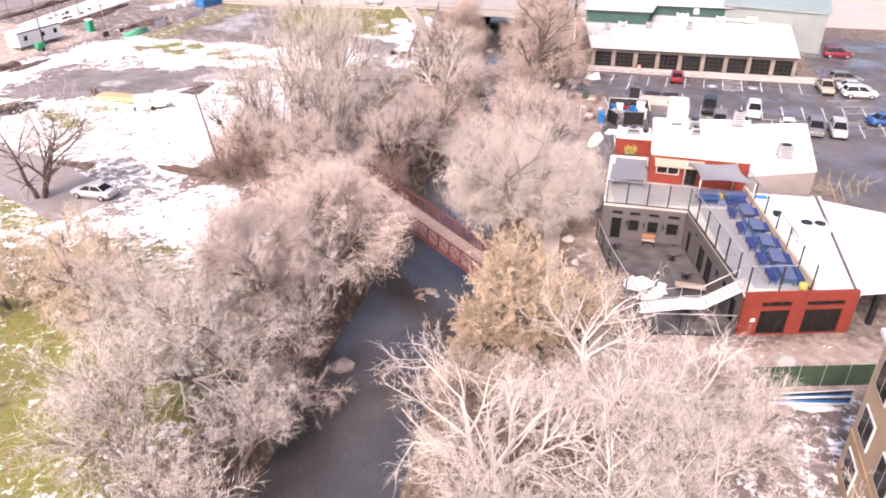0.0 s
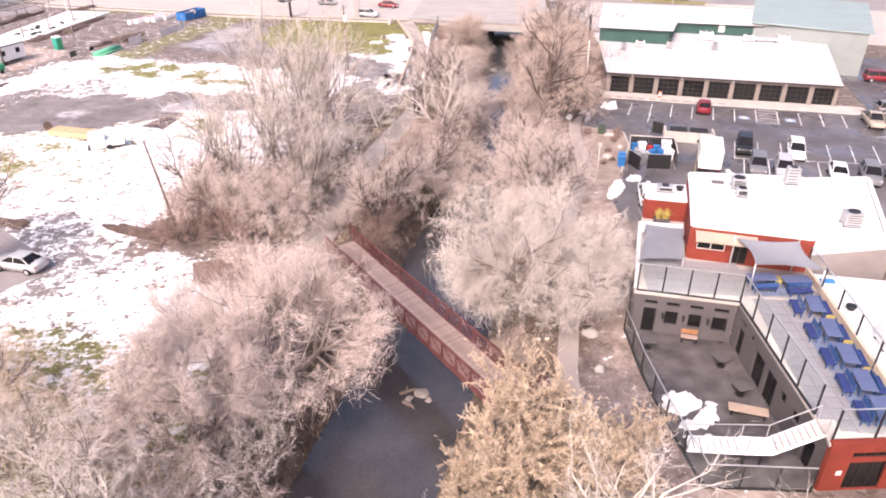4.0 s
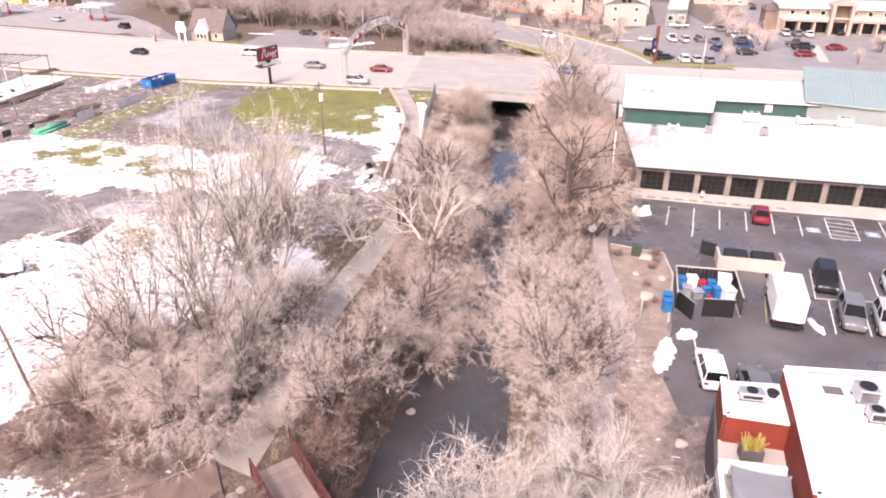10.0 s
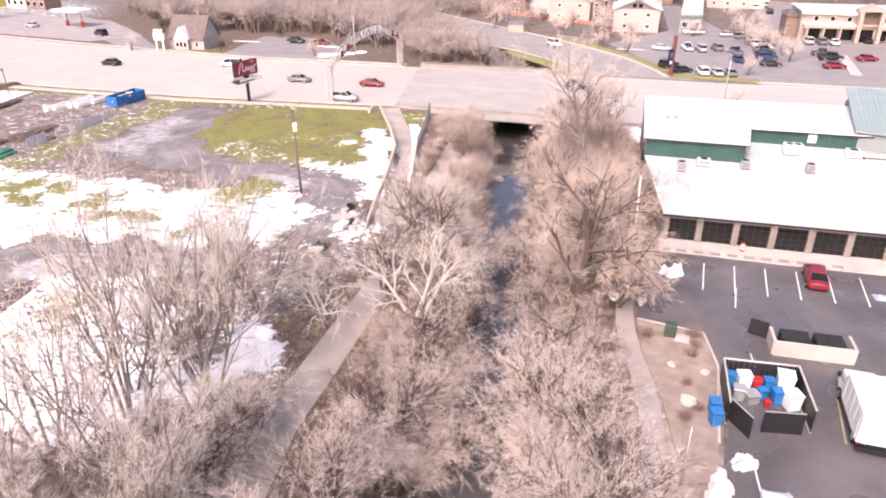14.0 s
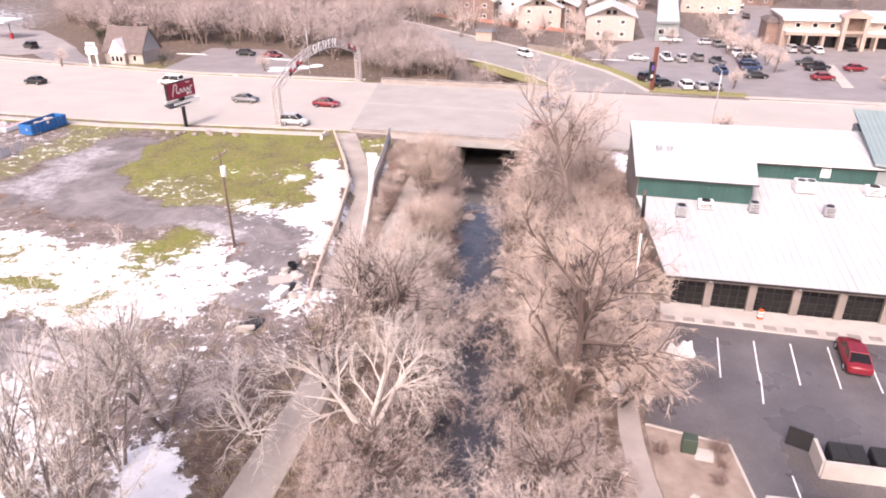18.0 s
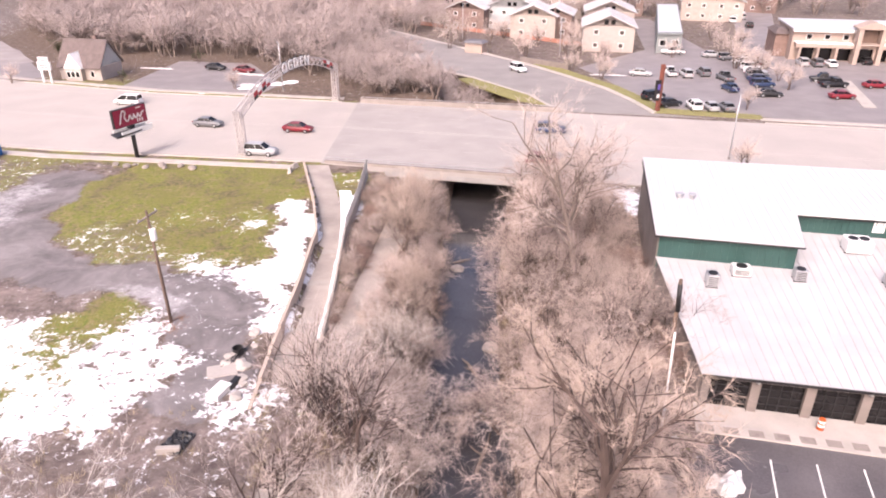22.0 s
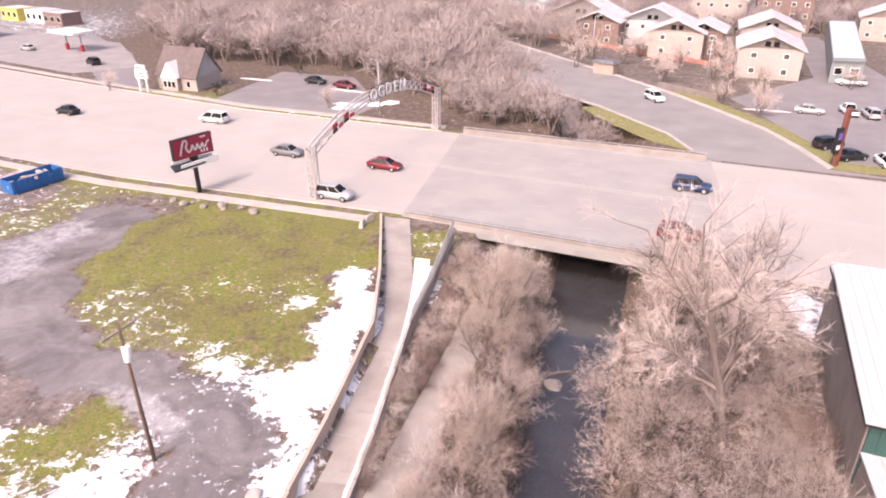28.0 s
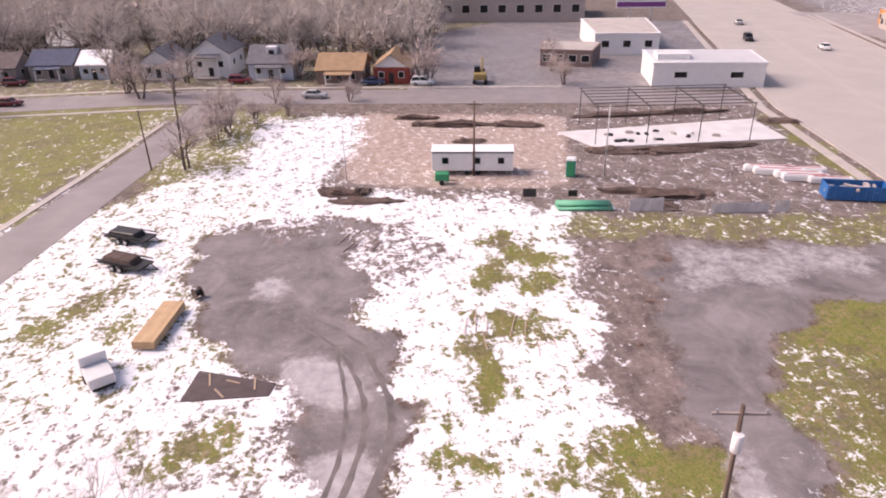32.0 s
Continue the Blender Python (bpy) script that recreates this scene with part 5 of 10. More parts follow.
for pts_, w_ in (([(-53, 97.5), (-48.5, 101.6), (-44.2, 103.2), (-39.6, 104.0), (-35.3, 103.4), (-29, 101.0)], .5), ([(-52, 96.2), (-48, 100), (-44, 101.6), (-39.8, 102.3), (-35.5, 101.8), (-29, 99.6)], .4), ([(-47, 100.4), (-42, 101.0), (-38, 101.0), (-34, 100.3), (-29, 98.4)], .3)):
    pts_ = smooth_line(pts_)
    tagged(slab_strip("mud_rut", pts_, [(x + .1, y + w_ * (1 + .25 * math.sin(i * 1.7))) for i, (x, y) in enumerate(pts_)], lambda x, y: .010, .1, RUTM, 1.5), "wheel rut churned into wet ground", "rut", kind="structure")

# ---------------------------------------------------------------- riverside path, walls and rails
left_w = [(-15.2, 105), (-15.1, 109), (-15.4, 115.4), (-15.6, 125.2), (-16.3, 137), (-18.6, 146), (-22.6, 158.8)]
right_w = [(-10.2, 105), (-12.0, 115.4), (-12.6, 125.2), (-14.0, 138), (-15.4, 146), (-19.3, 158.8)]


def ramp_z(x, y):
    return float(np.interp(y, [100, 105, 112, 120, 140, 158], [0.03, -0.1, -0.45, -0.80, -0.70, 0.0]))


path_l = [(-25.5, 40), (-22, 50), (-17.2, 62), (-16.4, 69.6), (-16.0, 79), (-14.8, 87), (-12.9, 97.5), (-12.2, 103), (-13.8, 110), (-15.2, 115.4), (-15.4, 125.2), (-16.1, 137), (-18.4, 146), (-22.4, 159)]
path_r = [(-23.0, 39.5), (-19, 49), (-14.2, 60.8), (-13.4, 69.0), (-13.2, 79), (-12.0, 86), (-10.5, 96.5), (-9.6, 103.5), (-9.8, 110), (-10.6, 115.4), (-12.6, 125.2), (-14.0, 138), (-15.4, 146), (-19.3, 159)]
tagged(slab_strip("pavement_path", path_l[2:], path_r[2:], lambda x, y: ramp_z(x, y) + .02, .25, PATHM, 2.0), "damp concrete riverside path with worn patches", "path", kind="structure")
b = BM()
rs = np.random.RandomState(3)
pts = strip(path_l[2:], path_r[2:], 3.0)
for (ax, ay), (bx, by) in pts[1:-1]:
    z = ramp_z(ax, ay) + .022
    wallbox(b, (ax, ay), (bx, by), z, z + .004, .05)
tagged(obj("path_joint", b, CONC), "shallow joints across the riverside path", "path joint", kind="structure")
for i, (k, yy0) in enumerate(((0, 128), (1, 134.5), (2, 121.5))):
    b = BM()
    x = float(np.interp(yy0, [115, 125, 137], [-13.6, -14, -15.2]))
    box(b, x, yy0, ramp_z(x, yy0) + .026, 2.4, .9, .008, 6)
    tagged(obj("path_patch", b, CONC), "lighter repaired slab in the path", "path", kind="structure")
TANWALL = mat("tan_pink_concrete", (.50, .41, .345), .85, .18, 2.0, .15, spread=.15)
retaining = thing("retaining_wall", pose(-16, 130, 0), "low tan concrete wall holding back the field", "wall")
for p0, p1 in zip(left_w[1:], left_w[2:]):
    n = max(1, int(math.dist(p0, p1) / 3.2))
    for i in range(n):
        a0, a1 = on_wall(p0, p1, math.dist(p0, p1) * i / n), on_wall(p0, p1, math.dist(p0, p1) * (i + 1) / n - .02)
        b = BM()
        wallbox(b, a0, a1, -1.2, float(np.interp(a0[1], [109, 114, 120, 140, 158], [.1, .4, .65, .8, .45])), .26)
        wpart("wall_panel", b, TANWALL, retaining)
river_wall = thing("river_wall", pose(-13, 130, 0), "pale concrete ramp wall with a steel rail", "wall")
rw = [(-12.1, 118.8), (-12.4, 125.2), (-13.0, 132), (-13.5, 138), (-13.4, 146), (-13.6, 155.5)]
for p0, p1 in zip(rw, rw[1:]):
    n = max(1, int(math.dist(p0, p1) / 3.0))
    for i in range(n):
        a0, a1 = on_wall(p0, p1, math.dist(p0, p1) * i / n), on_wall(p0, p1, math.dist(p0, p1) * (i + 1) / n - .02)
        z1 = float(np.interp(a0[1], [118, 135, 155], [-0.25, .30, .95]))
        b = BM()
        wallbox(b, a0, a1, -3.0, z1, .26)
        w = wpart("wall_panel", b, PALECONC, river_wall)
        b = BM()
        wallbox(b, a0, a1, z1 + .75, z1 + .81, .06)
        wallbox(b, a0, a1, z1 + .36, z1 + .40, .04)
        tube(b, (*a0, z1), (*a0, z1 + .8), .035, n=6)
        b.transform(river_wall.matrix_basis.inverted())
        part("rail", b, WHITE, w)
tagged(slab_strip("snow_strip", [(-14.0, 137), (-14.6, 141.5), (-15.4, 146), (-16.4, 150.5)], [(-13.75, 137), (-13.8, 141.5), (-13.9, 146), (-14.9, 150.5)], lambda x, y: ramp_z(x, y) + .05, .2, SNOW, 2.0), "strip of lying snow between path and river wall", "snow", kind="structure")
mesh_fence = thing("mesh_fence", pose(-13.4, 147, 0), "pale steel mesh fence on the ramp wall beside the bridge", "fence")
for k in range(6):
    y0, y1 = 138.6 + k * 2.75, 138.6 + (k + 1) * 2.75 - .06
    x0, x1 = (float(np.interp(y, [q[1] for q in rw], [q[0] for q in rw])) for y in (y0, y1))
    zb, h = float(np.interp(y0, [118, 135, 155], [-0.25, .30, .95])), float(np.interp(y0, [138, 153], [.95, 1.5]))
    b = BM()
    for i in range(19):
        f = i / 18
        tube(b, (x0 + (x1 - x0) * f + .09, y0 + (y1 - y0) * f, zb), (x0 + (x1 - x0) * f + .09, y0 + (y1 - y0) * f, zb + h), .014 if i % 18 else .035, n=4)
    for q in (.06, .5, 1.0):
        tube(b, (x0 + .09, y0, zb + h * q), (x1 + .09, y1, zb + h * q), .022, n=5)
    wpart("fence_panel", b, STEEL, mesh_fence)
b = BM()
rs = np.random.RandomState(12)
for y in np.arange(119, 138, .55):
    x = float(np.interp(y, [q[1] for q in rw], [q[0] for q in rw]))
    z1 = ramp_z(x, y)
    box(b, x - .3 - rs.uniform(0, .08), y, z1 + .08, rs.uniform(.25, .42), .62, .12 + rs.uniform(0, .08), rs.uniform(-8, 8), taper=.7)
tagged(obj("snow_ridge", b, SNOW), "narrow ridge of snow along the foot of the ramp wall", "snow", kind="stuff")
lp = [(float(low_path_x(y)), y) for y in (114, 118, 124, 130, 136, 142, 148, 156, 166, 180, 196)]
tagged(slab_strip("pavement_lower_path", [(x - 1.5, y) for x, y in lp], [(x + 1.3, y) for x, y in lp], lambda x, y: float(low_path_z(y)) + .02, .3, PATHM, 2.0), "damp lower path dipping under the bridge", "path", kind="structure")
b = BM()
cv = [(-8.3, 128), (-8.1, 123), (-8.4, 120), (-7.6, 118.2), (-7.1, 116.5), (-7.3, 114.3), (-8.4, 112.4), (-10, 111)]
for p0, p1 in zip(cv, cv[1:]):
    wallbox(b, p0, p1, -1.4 if p0[1] > 121 else -.8, float(np.interp(p0[1], [112, 120, 128], [-.02, -.25, -.75])), .24)
tagged(obj("kerb_wall", b, PALECONC), "pale curved kerb wall at the fork of the paths", "kerb", kind="structure")

# path on the other bank
pr_m = smooth_line([(9.5, 30.5), (8.8, 37.5), (6.0, 43.7), (6.2, 49.8), (7.2, 60), (7.6, 70), (9.0, 76), (10.0, 81), (10.2, 86), (9.9, 91), (10.2, 96.5), (12.0, 104)], 4)
pr_l = [(x - .72 - .35 * max(0, (44 - y) / 10), y) for x, y in pr_m]
pr_r = [(x + .72 + .35 * max(0, (44 - y) / 10), y) for x, y in pr_m]
tagged(slab_strip("pavement_east_path", pr_l, pr_r, lambda x, y: .045, .5, mat("wet_path_concrete", (.35, .30, .275), .6, .25, 3.0, .15), 2.0), "damp concrete path beside the car park", "path", kind="structure")

# ---------------------------------------------------------------- footbridge
fa, fb = Vector((-13.1, 61.8, 0)), Vector((2.6, 42.6, 0))
fd = (fb - fa).normalized()
FL = (fb - fa).length
foot = thing("footbridge", pose(fa.x, fa.y, 0.0, 0, 0, math.degrees(math.atan2(fd.y, fd.x))), "rust-red steel footbridge with plank deck over the river", "bridge")
for s in (-1, 1):
    b = BM()
    box(b, FL / 2, s * 1.35, -.12, FL, .16, .34)
    part("edge_beam", b, RUST, foot)
    b = BM()
    box(b, FL / 2, s * 1.35, 1.30, FL, .13, .13)
    part("top_rail", b, RUST, foot)
    for q in (.30, .55, .80, 1.02):
        b = BM(); box(b, FL / 2, s * 1.33, q, FL, .035, .04); part("mid_rail", b, RUST, foot)
    n = 15
    for i in range(n + 1):
        b = BM()
        box(b, FL * i / n, s * 1.35, .62, .11, .11, 1.34)
        part("post", b, RUST, foot)
        if i < n:
            b = BM()
            x0, x1 = FL * i / n, FL * (i + 1) / n
            if i >= n // 2:
                x0, x1 = x1, x0
            tube(b, (x0, s * 1.35, .08), (x1, s * 1.35, 1.24), .04, n=5)
            part("diagonal", b, RUST, foot)
NPL = 150
pl = BM()
box(pl, 0, 0, 0, FL / NPL - .012, 2.55, .06)
plm = bpy.data.meshes.new("plank")
pl.to_mesh(plm)
plm.materials.append(mat("grey_bridge_planks", (.29, .218, .195), .85, .42, 0.9, .2, spread=.2))
for i in range(NPL):
    o = new("plank", plm)
    o.parent = foot
    o.location = (FL * (i + .5) / NPL, 0, .045 + .004 * (i % 3))
for x in (FL * .04, FL * .97):
    b = BM()
    box(b, x, 0, -1.2, 1.0, 3.3, 1.8)
    part("abutment", b, CONC, foot)
# wing rails at the ends
for nm, pts_ in (("near", [(3.9, 44.4), (5.3, 42.6), (6.4, 40.4)]), ("far", [(-12.0, 62.6), (-13.4, 65.4), (-13.6, 68.5)])):
    r = thing("railing", pose(*pts_[0], 0), "rust-red steel rail leading off the footbridge", "railing", "footbridge rails")
    for p0, p1 in zip(pts_, pts_[1:]):
        b = BM()
        wallbox(b, p0, p1, 1.05, 1.15, .09)
        for q in (.3, .55, .8):
            wallbox(b, p0, p1, q, q + .04, .04)
        wpart("rail", b, RUST, r)
        for f in (0, .5, 1):
            b = BM()
            box(b, p0[0] + (p1[0] - p0[0]) * f, p0[1] + (p1[1] - p0[1]) * f, .35, .09, .09, 1.5)
            wpart("post", b, RUST, r)

# boardwalk off the path
bw = thing("boardwalk", pose(-21, 57, 0), "brown timber boardwalk with low curb rails", "boardwalk")
def bend(pts, k=10):
    t = np.linspace(0, 1, k)
    p = [np.array(q) for q in pts]
    return [tuple((p[0] * (1 - u) ** 2 + p[1] * 2 * u * (1 - u) + p[2] * u * u).tolist()) for u in t]


o_l = bend([(-24.7, 57.0), (-20.0, 58.4), (-16.7, 61.7)])
i_l = bend([(-23.6, 54.4), (-18.2, 55.2), (-15.3, 59.3)])
DECKOLD = mat("wet_brown_decking", (.215, .15, .128), .75, .3, 1.2, .25)
st_ = strip(o_l, i_l, .2)
for (a0, b0), (a1, b1) in zip(st_, st_[1:]):
    b = BM()
    sh = .03
    a2, b2 = (a1[0] - (a1[0] - a0[0]) * sh, a1[1] - (a1[1] - a0[1]) * sh), (b1[0] - (b1[0] - b0[0]) * sh, b1[1] - (b1[1] - b0[1]) * sh)
    prism(b, [a0, b0, b2, a2], .14, .20)
    wpart("plank", b, DECKOLD, bw)
for line in (o_l, i_l):
    for p0, p1 in zip(line, line[1:]):
        b = BM()
        wallbox(b, p0, p1, .36, .46, .12)
        wpart("curb_rail", b, DECKOLD, bw)
        for f in (.02,):
            b = BM()
            box(b, p0[0] + (p1[0] - p0[0]) * f, p0[1] + (p1[1] - p0[1]) * f, .18, .12, .12, .40)
            wpart("curb_block", b, DECKOLD, bw)
        b = BM()
        wallbox(b, p0, p1, -.3, .138, .12)
        wpart("beam", b, DECKOLD, bw)

# ---------------------------------------------------------------- row of service bays
hall = thing("service_building", pose(15.8, 110.6, 0, 0, 0, -8.34), "long white-roofed service building with nine glazed garage bays", "building")
NB, BW = 9, 31.0 / 9
for i in range(NB + 1):
    b = BM()
    w = .62 if 0 < i < NB else .5
    box(b, min(max(i * BW, w / 2), 31 - w / 2), .15, 1.45, w, .5, 2.9)
    part("pillar", bevel(b, .015), BLOCK, hall, "tan block pillar")
b = BM()
box(b, 15.5, .13, 2.78, 31.06, .42, .5)
part("header", b, BLOCK, hall, "tan block beam above the bays")
for i in range(NB):
    x0, x1 = i * BW + .31, (i + 1) * BW - .31
    b = BM()
    q = (x1 - x0 - .02) / 4
    wall_open(b, (x0 + .01, .22), (x1 - .01, .22), 0, 2.55, .07, [(k * q + .035, (k + 1) * q - .035, tuple((r_ * .63 + .04, (r_ + 1) * .63 - .03) for r_ in range(4))) for k in range(4)])
    d = part("garage_door", b, BLACKM, hall, "black-framed glass garage door")
    for k in range(4):
        b = BM()
        box(b, (x0 + x1) / 2, .25, .34 + k * .62, x1 - x0 - .1, .02, .56)
        part("pane", b, DARKGLASS, d)


def low_z(x, y):
    return 3.12 + .075 * y


b = BM()
prism(b, [(-.2, -.45), (31.25, -.45), (33.2, 20.4), (9.95, 20.9), (8.85, 14.1), (-2.1, 14.4)], lambda x, y: low_z(x, y) - .12, low_z)
part("roof", b, ROOFLOW, hall, "white standing-seam metal roof, a little grimy")
for i in range(46):
    x = .25 + i * .685
    y1 = 14.1 if x < 8.9 else 20.5
    x1 = x + (-1.9 if x < 1 else 0) * .0 + (x / 31.0) * 1.6 - (1 - x / 31.0) * (1.4 if x < 8.9 else 0) * (y1 / 14.2)
    b = BM()
    L = math.dist((x, -.4), (x1, y1))
    box(b, (x + x1) / 2, (y1 - .4) / 2, (low_z(0, -.4) + low_z(0, y1)) / 2 + .025, .04, L, .05, math.degrees(math.atan2(y1 + .4, x1 - x)) - 90, rx=math.degrees(math.atan(.075)))
    part("roof_seam", b, SEAMM, hall)
b = BM()
box(b, 15.5, -.52, 2.99, 31.5, .10, .16)
part("gutter", b, BLACKM, hall, "dark eaves gutter")
b = BM()
wallbox(b, (.0, .4), (-1.85, 14.3), 0, 3.15, .25)
prism(b, [(-.12, .4), (.12, .4), (-1.75, 14.2), (-1.95, 14.2)], 3.152, lambda x, y: low_z(x, y) - .13)
part("side_wall", b, BLOCK, hall)
b = BM()
wallbox(b, (31.0, .5), (32.9, 20.2), 0, 3.05, .25)
part("side_wall", b, GREYWALL, hall)
up = [(-2.0, 14.5), (8.75, 14.2), (9.85, 21.0), (24.2, 20.9), (24.4, 33), (-1.9, 32.8)]
for p0, p1 in zip(up, up[1:]):
    b = BM()
    wallbox(b, p0, p1, 0, 6.3, .22)
    part("upper_wall", b, GREENWALL, hall, "dark green ribbed metal wall")
b = BM()
wallbox(b, (-1.9, 32.8), (-2.0, 14.6), 0, 6.3, .22)
part("upper_side_wall", b, BLOCK, hall, "tan block side wall")
for p0, p1, z0 in ((up[0], up[1], 4.15), (up[1], up[2], 4.2), (up[2], up[3], 4.65)):
    n = int(math.dist(p0, p1) / .55)
    for i in range(1, n):
        x, y = on_wall(p0, p1, math.dist(p0, p1) * i / n)
        b = BM()
        dxn, dyn = (p1[1] - p0[1]) / math.dist(p0, p1), -(p1[0] - p0[0]) / math.dist(p0, p1)
        box(b, x + dxn * .13, y + dyn * .13, (z0 + 6.3) / 2, .05, .05, 6.3 - z0 - .02, math.degrees(math.atan2(p1[1] - p0[1], p1[0] - p0[0])))
        part("wall_rib", b, GREENWALL, hall)
b = BM()
prism(b, [(-2.4, 14.0), (9.2, 13.7), (10.25, 20.55), (24.2, 20.5), (24.5, 33.3), (-2.2, 33.1)], lambda x, y: 6.27 + .02 * (y - 14), lambda x, y: 6.44 + .02 * (y - 14))
part("upper_roof", b, ROOFW, hall, "white metal roof with thin dark edge")
b = BM()
for p0, p1 in (((-2.42, 13.97), (9.22, 13.67)), ((9.22, 13.67), (10.27, 20.5)), ((10.27, 20.5), (24.1, 20.45)), ((-2.42, 13.97), (-2.22, 33.1))):
    z = 6.24
    wallbox(b, p0, p1, z, z + .13, .06)
part("roof_edge", b, BLACKM, hall)
for i in range(38):
    x = -1.9 + i * .69
    y0 = 14.0 if x < 9.3 else 20.7
    b = BM()
    box(b, x, (y0 + 33) / 2, 6.455 + .02 * ((y0 + 33) / 2 - 14), .035, 33 - y0, .045, rx=math.degrees(math.atan(.02)))
    part("roof_seam", b, SEAMM, hall)
b = BM()
box(b, 17.3, 20.84, 5.75, .95, .06, 1.25)
part("hatch_door", b, WHITE, hall, "small white roof door")
# taller wing
gab = [(22.2, 20.9), (38.2, 17.2), (42, 35.5), (25, 37.8)]
b = BM()
for p0, p1 in zip(gab, gab[1:] + gab[:1]):
    wallbox(b, p0, p1, 0, 6.6, .25)
part("wing_wall", b, GREYWALL, hall, "grey metal wing wall")
b = BM()
prism(b, [(21.6, 20.4), (38.8, 16.7), (42.6, 36), (24.6, 38.3)], lambda x, y: 6.62 + .07 * (y - 17) + 0.0, lambda x, y: 6.80 + .07 * (y - 17))
part("wing_roof", b, GREENROOF, hall, "pale green ribbed metal roof")
for i in range(34):
    f = i / 33
    p0, p1 = (21.9 + 16.6 * f, 20.3 - 3.5 * f), (24.9 + 17.3 * f, 38.1 - 2.2 * f)
    b = BM()
    L = math.dist(p0, p1)
    box(b, (p0[0] + p1[0]) / 2, (p0[1] + p1[1]) / 2, 6.83 + .07 * ((p0[1] + p1[1]) / 2 - 17), .05, L, .05, math.degrees(math.atan2(p1[1] - p0[1], p1[0] - p0[0])) - 90, rx=math.degrees(math.atan(.07)))
    part("roof_seam", b, GREENROOF, hall)


def roof_unit(wx, wy, sx, sy, sz, zbase, rz=-8, fans=1, label="pale grey air-conditioning unit on the roof"):
    e = thing("air_conditioner", pose(wx, wy, zbase, 0, 0, rz), label, "air conditioner", "roof units")
    b = BM()
    box(b, 0, 0, sz / 2 + .1, sx, sy, sz)
    part("casing", bevel(b, .03), WHITE if sx > 1.3 else STEEL, e)
    for s in (-1, 1):
        b = BM()
        box(b, 0, s * sy * .38, .05, sx * 1.05, .1, .1)
        part("skid", b, BLACKM, e)
    for k in range(fans):
        x = (k - (fans - 1) / 2) * sx / max(fans, 1) * .9
        b = BM()
        tube(b, (x, 0, sz + .1), (x, 0, sz + .16), min(sx / fans, sy) * .4, n=14)
        f = part("fan_guard", b, BLACKM, e)
    b = BM()
    for k in range(5):
        box(b, 0, -sy / 2 - .012, .25 + (sz - .3) * k / 4, sx * .8, .02, .05)
    part("louvre", b, BLACKM, e)
    return e


def at_hall(wx, wy):
    q = hall.matrix_basis.inverted() @ Vector((wx, wy, 0))
    return low_z(q.x, q.y)


for wx, wy, sx, sy, sz, fans in ((26.4, 121.7, .9, .9, .9, 1), (33.2, 121.0, .9, .9, .9, 1), (33.0, 126.3, 2.0, 1.5, 1.1, 2), (22.0, 122.4, 1.4, 1.1, .7, 1), (19.2, 120.8, .9, 1.1, 1.0, 1), (39.5, 125.6, 1.5, 1.2, .8, 1), (44.6, 124.8, 1.6, 1.3, 1.0, 2)):
    roof_unit(wx, wy, sx, sy, sz, at_hall(wx, wy), fans=fans)
dk = thing("duct", pose(42, 125.1, at_hall(42, 125.1), 0, 0, -8), "long pale metal duct between the roof units", "duct")
b = BM(); box(b, 0, 0, .45, 3.6, .6, .5); part("duct_run", bevel(b, .03), STEEL, dk)
for x in (-1.4, 1.4):
    b = BM(); box(b, x, 0, .09, .12, .6, .2); part("foot", b, BLACKM, dk)
for x, y in ((19.4, 132.6), (20.5, 132.4)):
    e = thing("roof_vent", pose(x, y, 6.5), "small pale capped vent on the white roof", "roof vent", "roof vents")
    b = BM(); tube(b, (0, 0, 0), (0, 0, .5), .22, n=10); part("pipe", b, STEEL, e)
    b = BM(); tube(b, (0, 0, .5), (0, 0, .62), .38, .34, n=12); part("cap", b, STEEL, e)
for i in (1, 3, 5, 7):
    p = hall.matrix_basis @ Vector((i * BW, -.16, 2.75))
    e = thing("wall_lamp", pose(p.x, p.y, p.z, 0, 0, -8.34), "round grey lamp on the block wall above a pillar", "wall lamp", "bay lamps")
    b = BM(); box(b, 0, .06, 0, .10, .14, .1); part("bracket", b, BLACKM, e)
    b = BM(); tube(b, (0, -.1, -.1), (0, -.1, .12), .16, .10, n=10); part("shade", b, STEEL, e)
p = hall.matrix_basis @ Vector((2 * BW + .4, -1.1, 0))
e = thing("traffic_drum", pose(p.x + .3, p.y, .05), "orange and white marker drum on the forecourt", "drum")
b = BM(); tube(b, (0, 0, 0), (0, 0, .9), .24, .2, n=12); part("drum_body", b, paint("orange_plastic", (.6, .12, .03), .5), e)
b = BM(); tube(b, (0, 0, .3), (0, 0, .5), .235, .225, n=12); tube(b, (0, 0, .62), (0, 0, .78), .222, .212, n=12); part("white_band", b, WHITE, e)

# forecourt walk
wl = [(15.0, 108.0), (28, 105.6), (50, 102.5)]
wr_ = [(15.6, 110.9), (28.6, 108.8), (50, 106.0)]
tagged(slab_strip("pavement_forecourt", wl, wr_, .13, .3, PALECONC), "stained pale concrete walk before the bays", "pavement", kind="structure")
b = BM()
for i in range(11):
    x = 15.7 + i * 1.55
    box(b, x, 108.25 - .155 * (x - 15.6), .132, .95, .65, .006, -9)
tagged(obj("pavement_stain", b, mat("damp_concrete", (.27, .23, .21), .7, .3, .7, .1)), "damp round patches on the concrete walk", "stain", kind="structure")

# ---------------------------------------------------------------- car park
LOT = [(16.2, 107.7), (50, 102.4), (53, 121), (56, 135), (90, 131), (90, 40), (36, 40), (36, 70.5), (12.6, 69.0), (12.2, 73), (14.2, 80), (16.1, 88.5), (16.15, 93.4), (11.2, 95.2), (11.4, 100.5), (14, 105)]
b = BM()
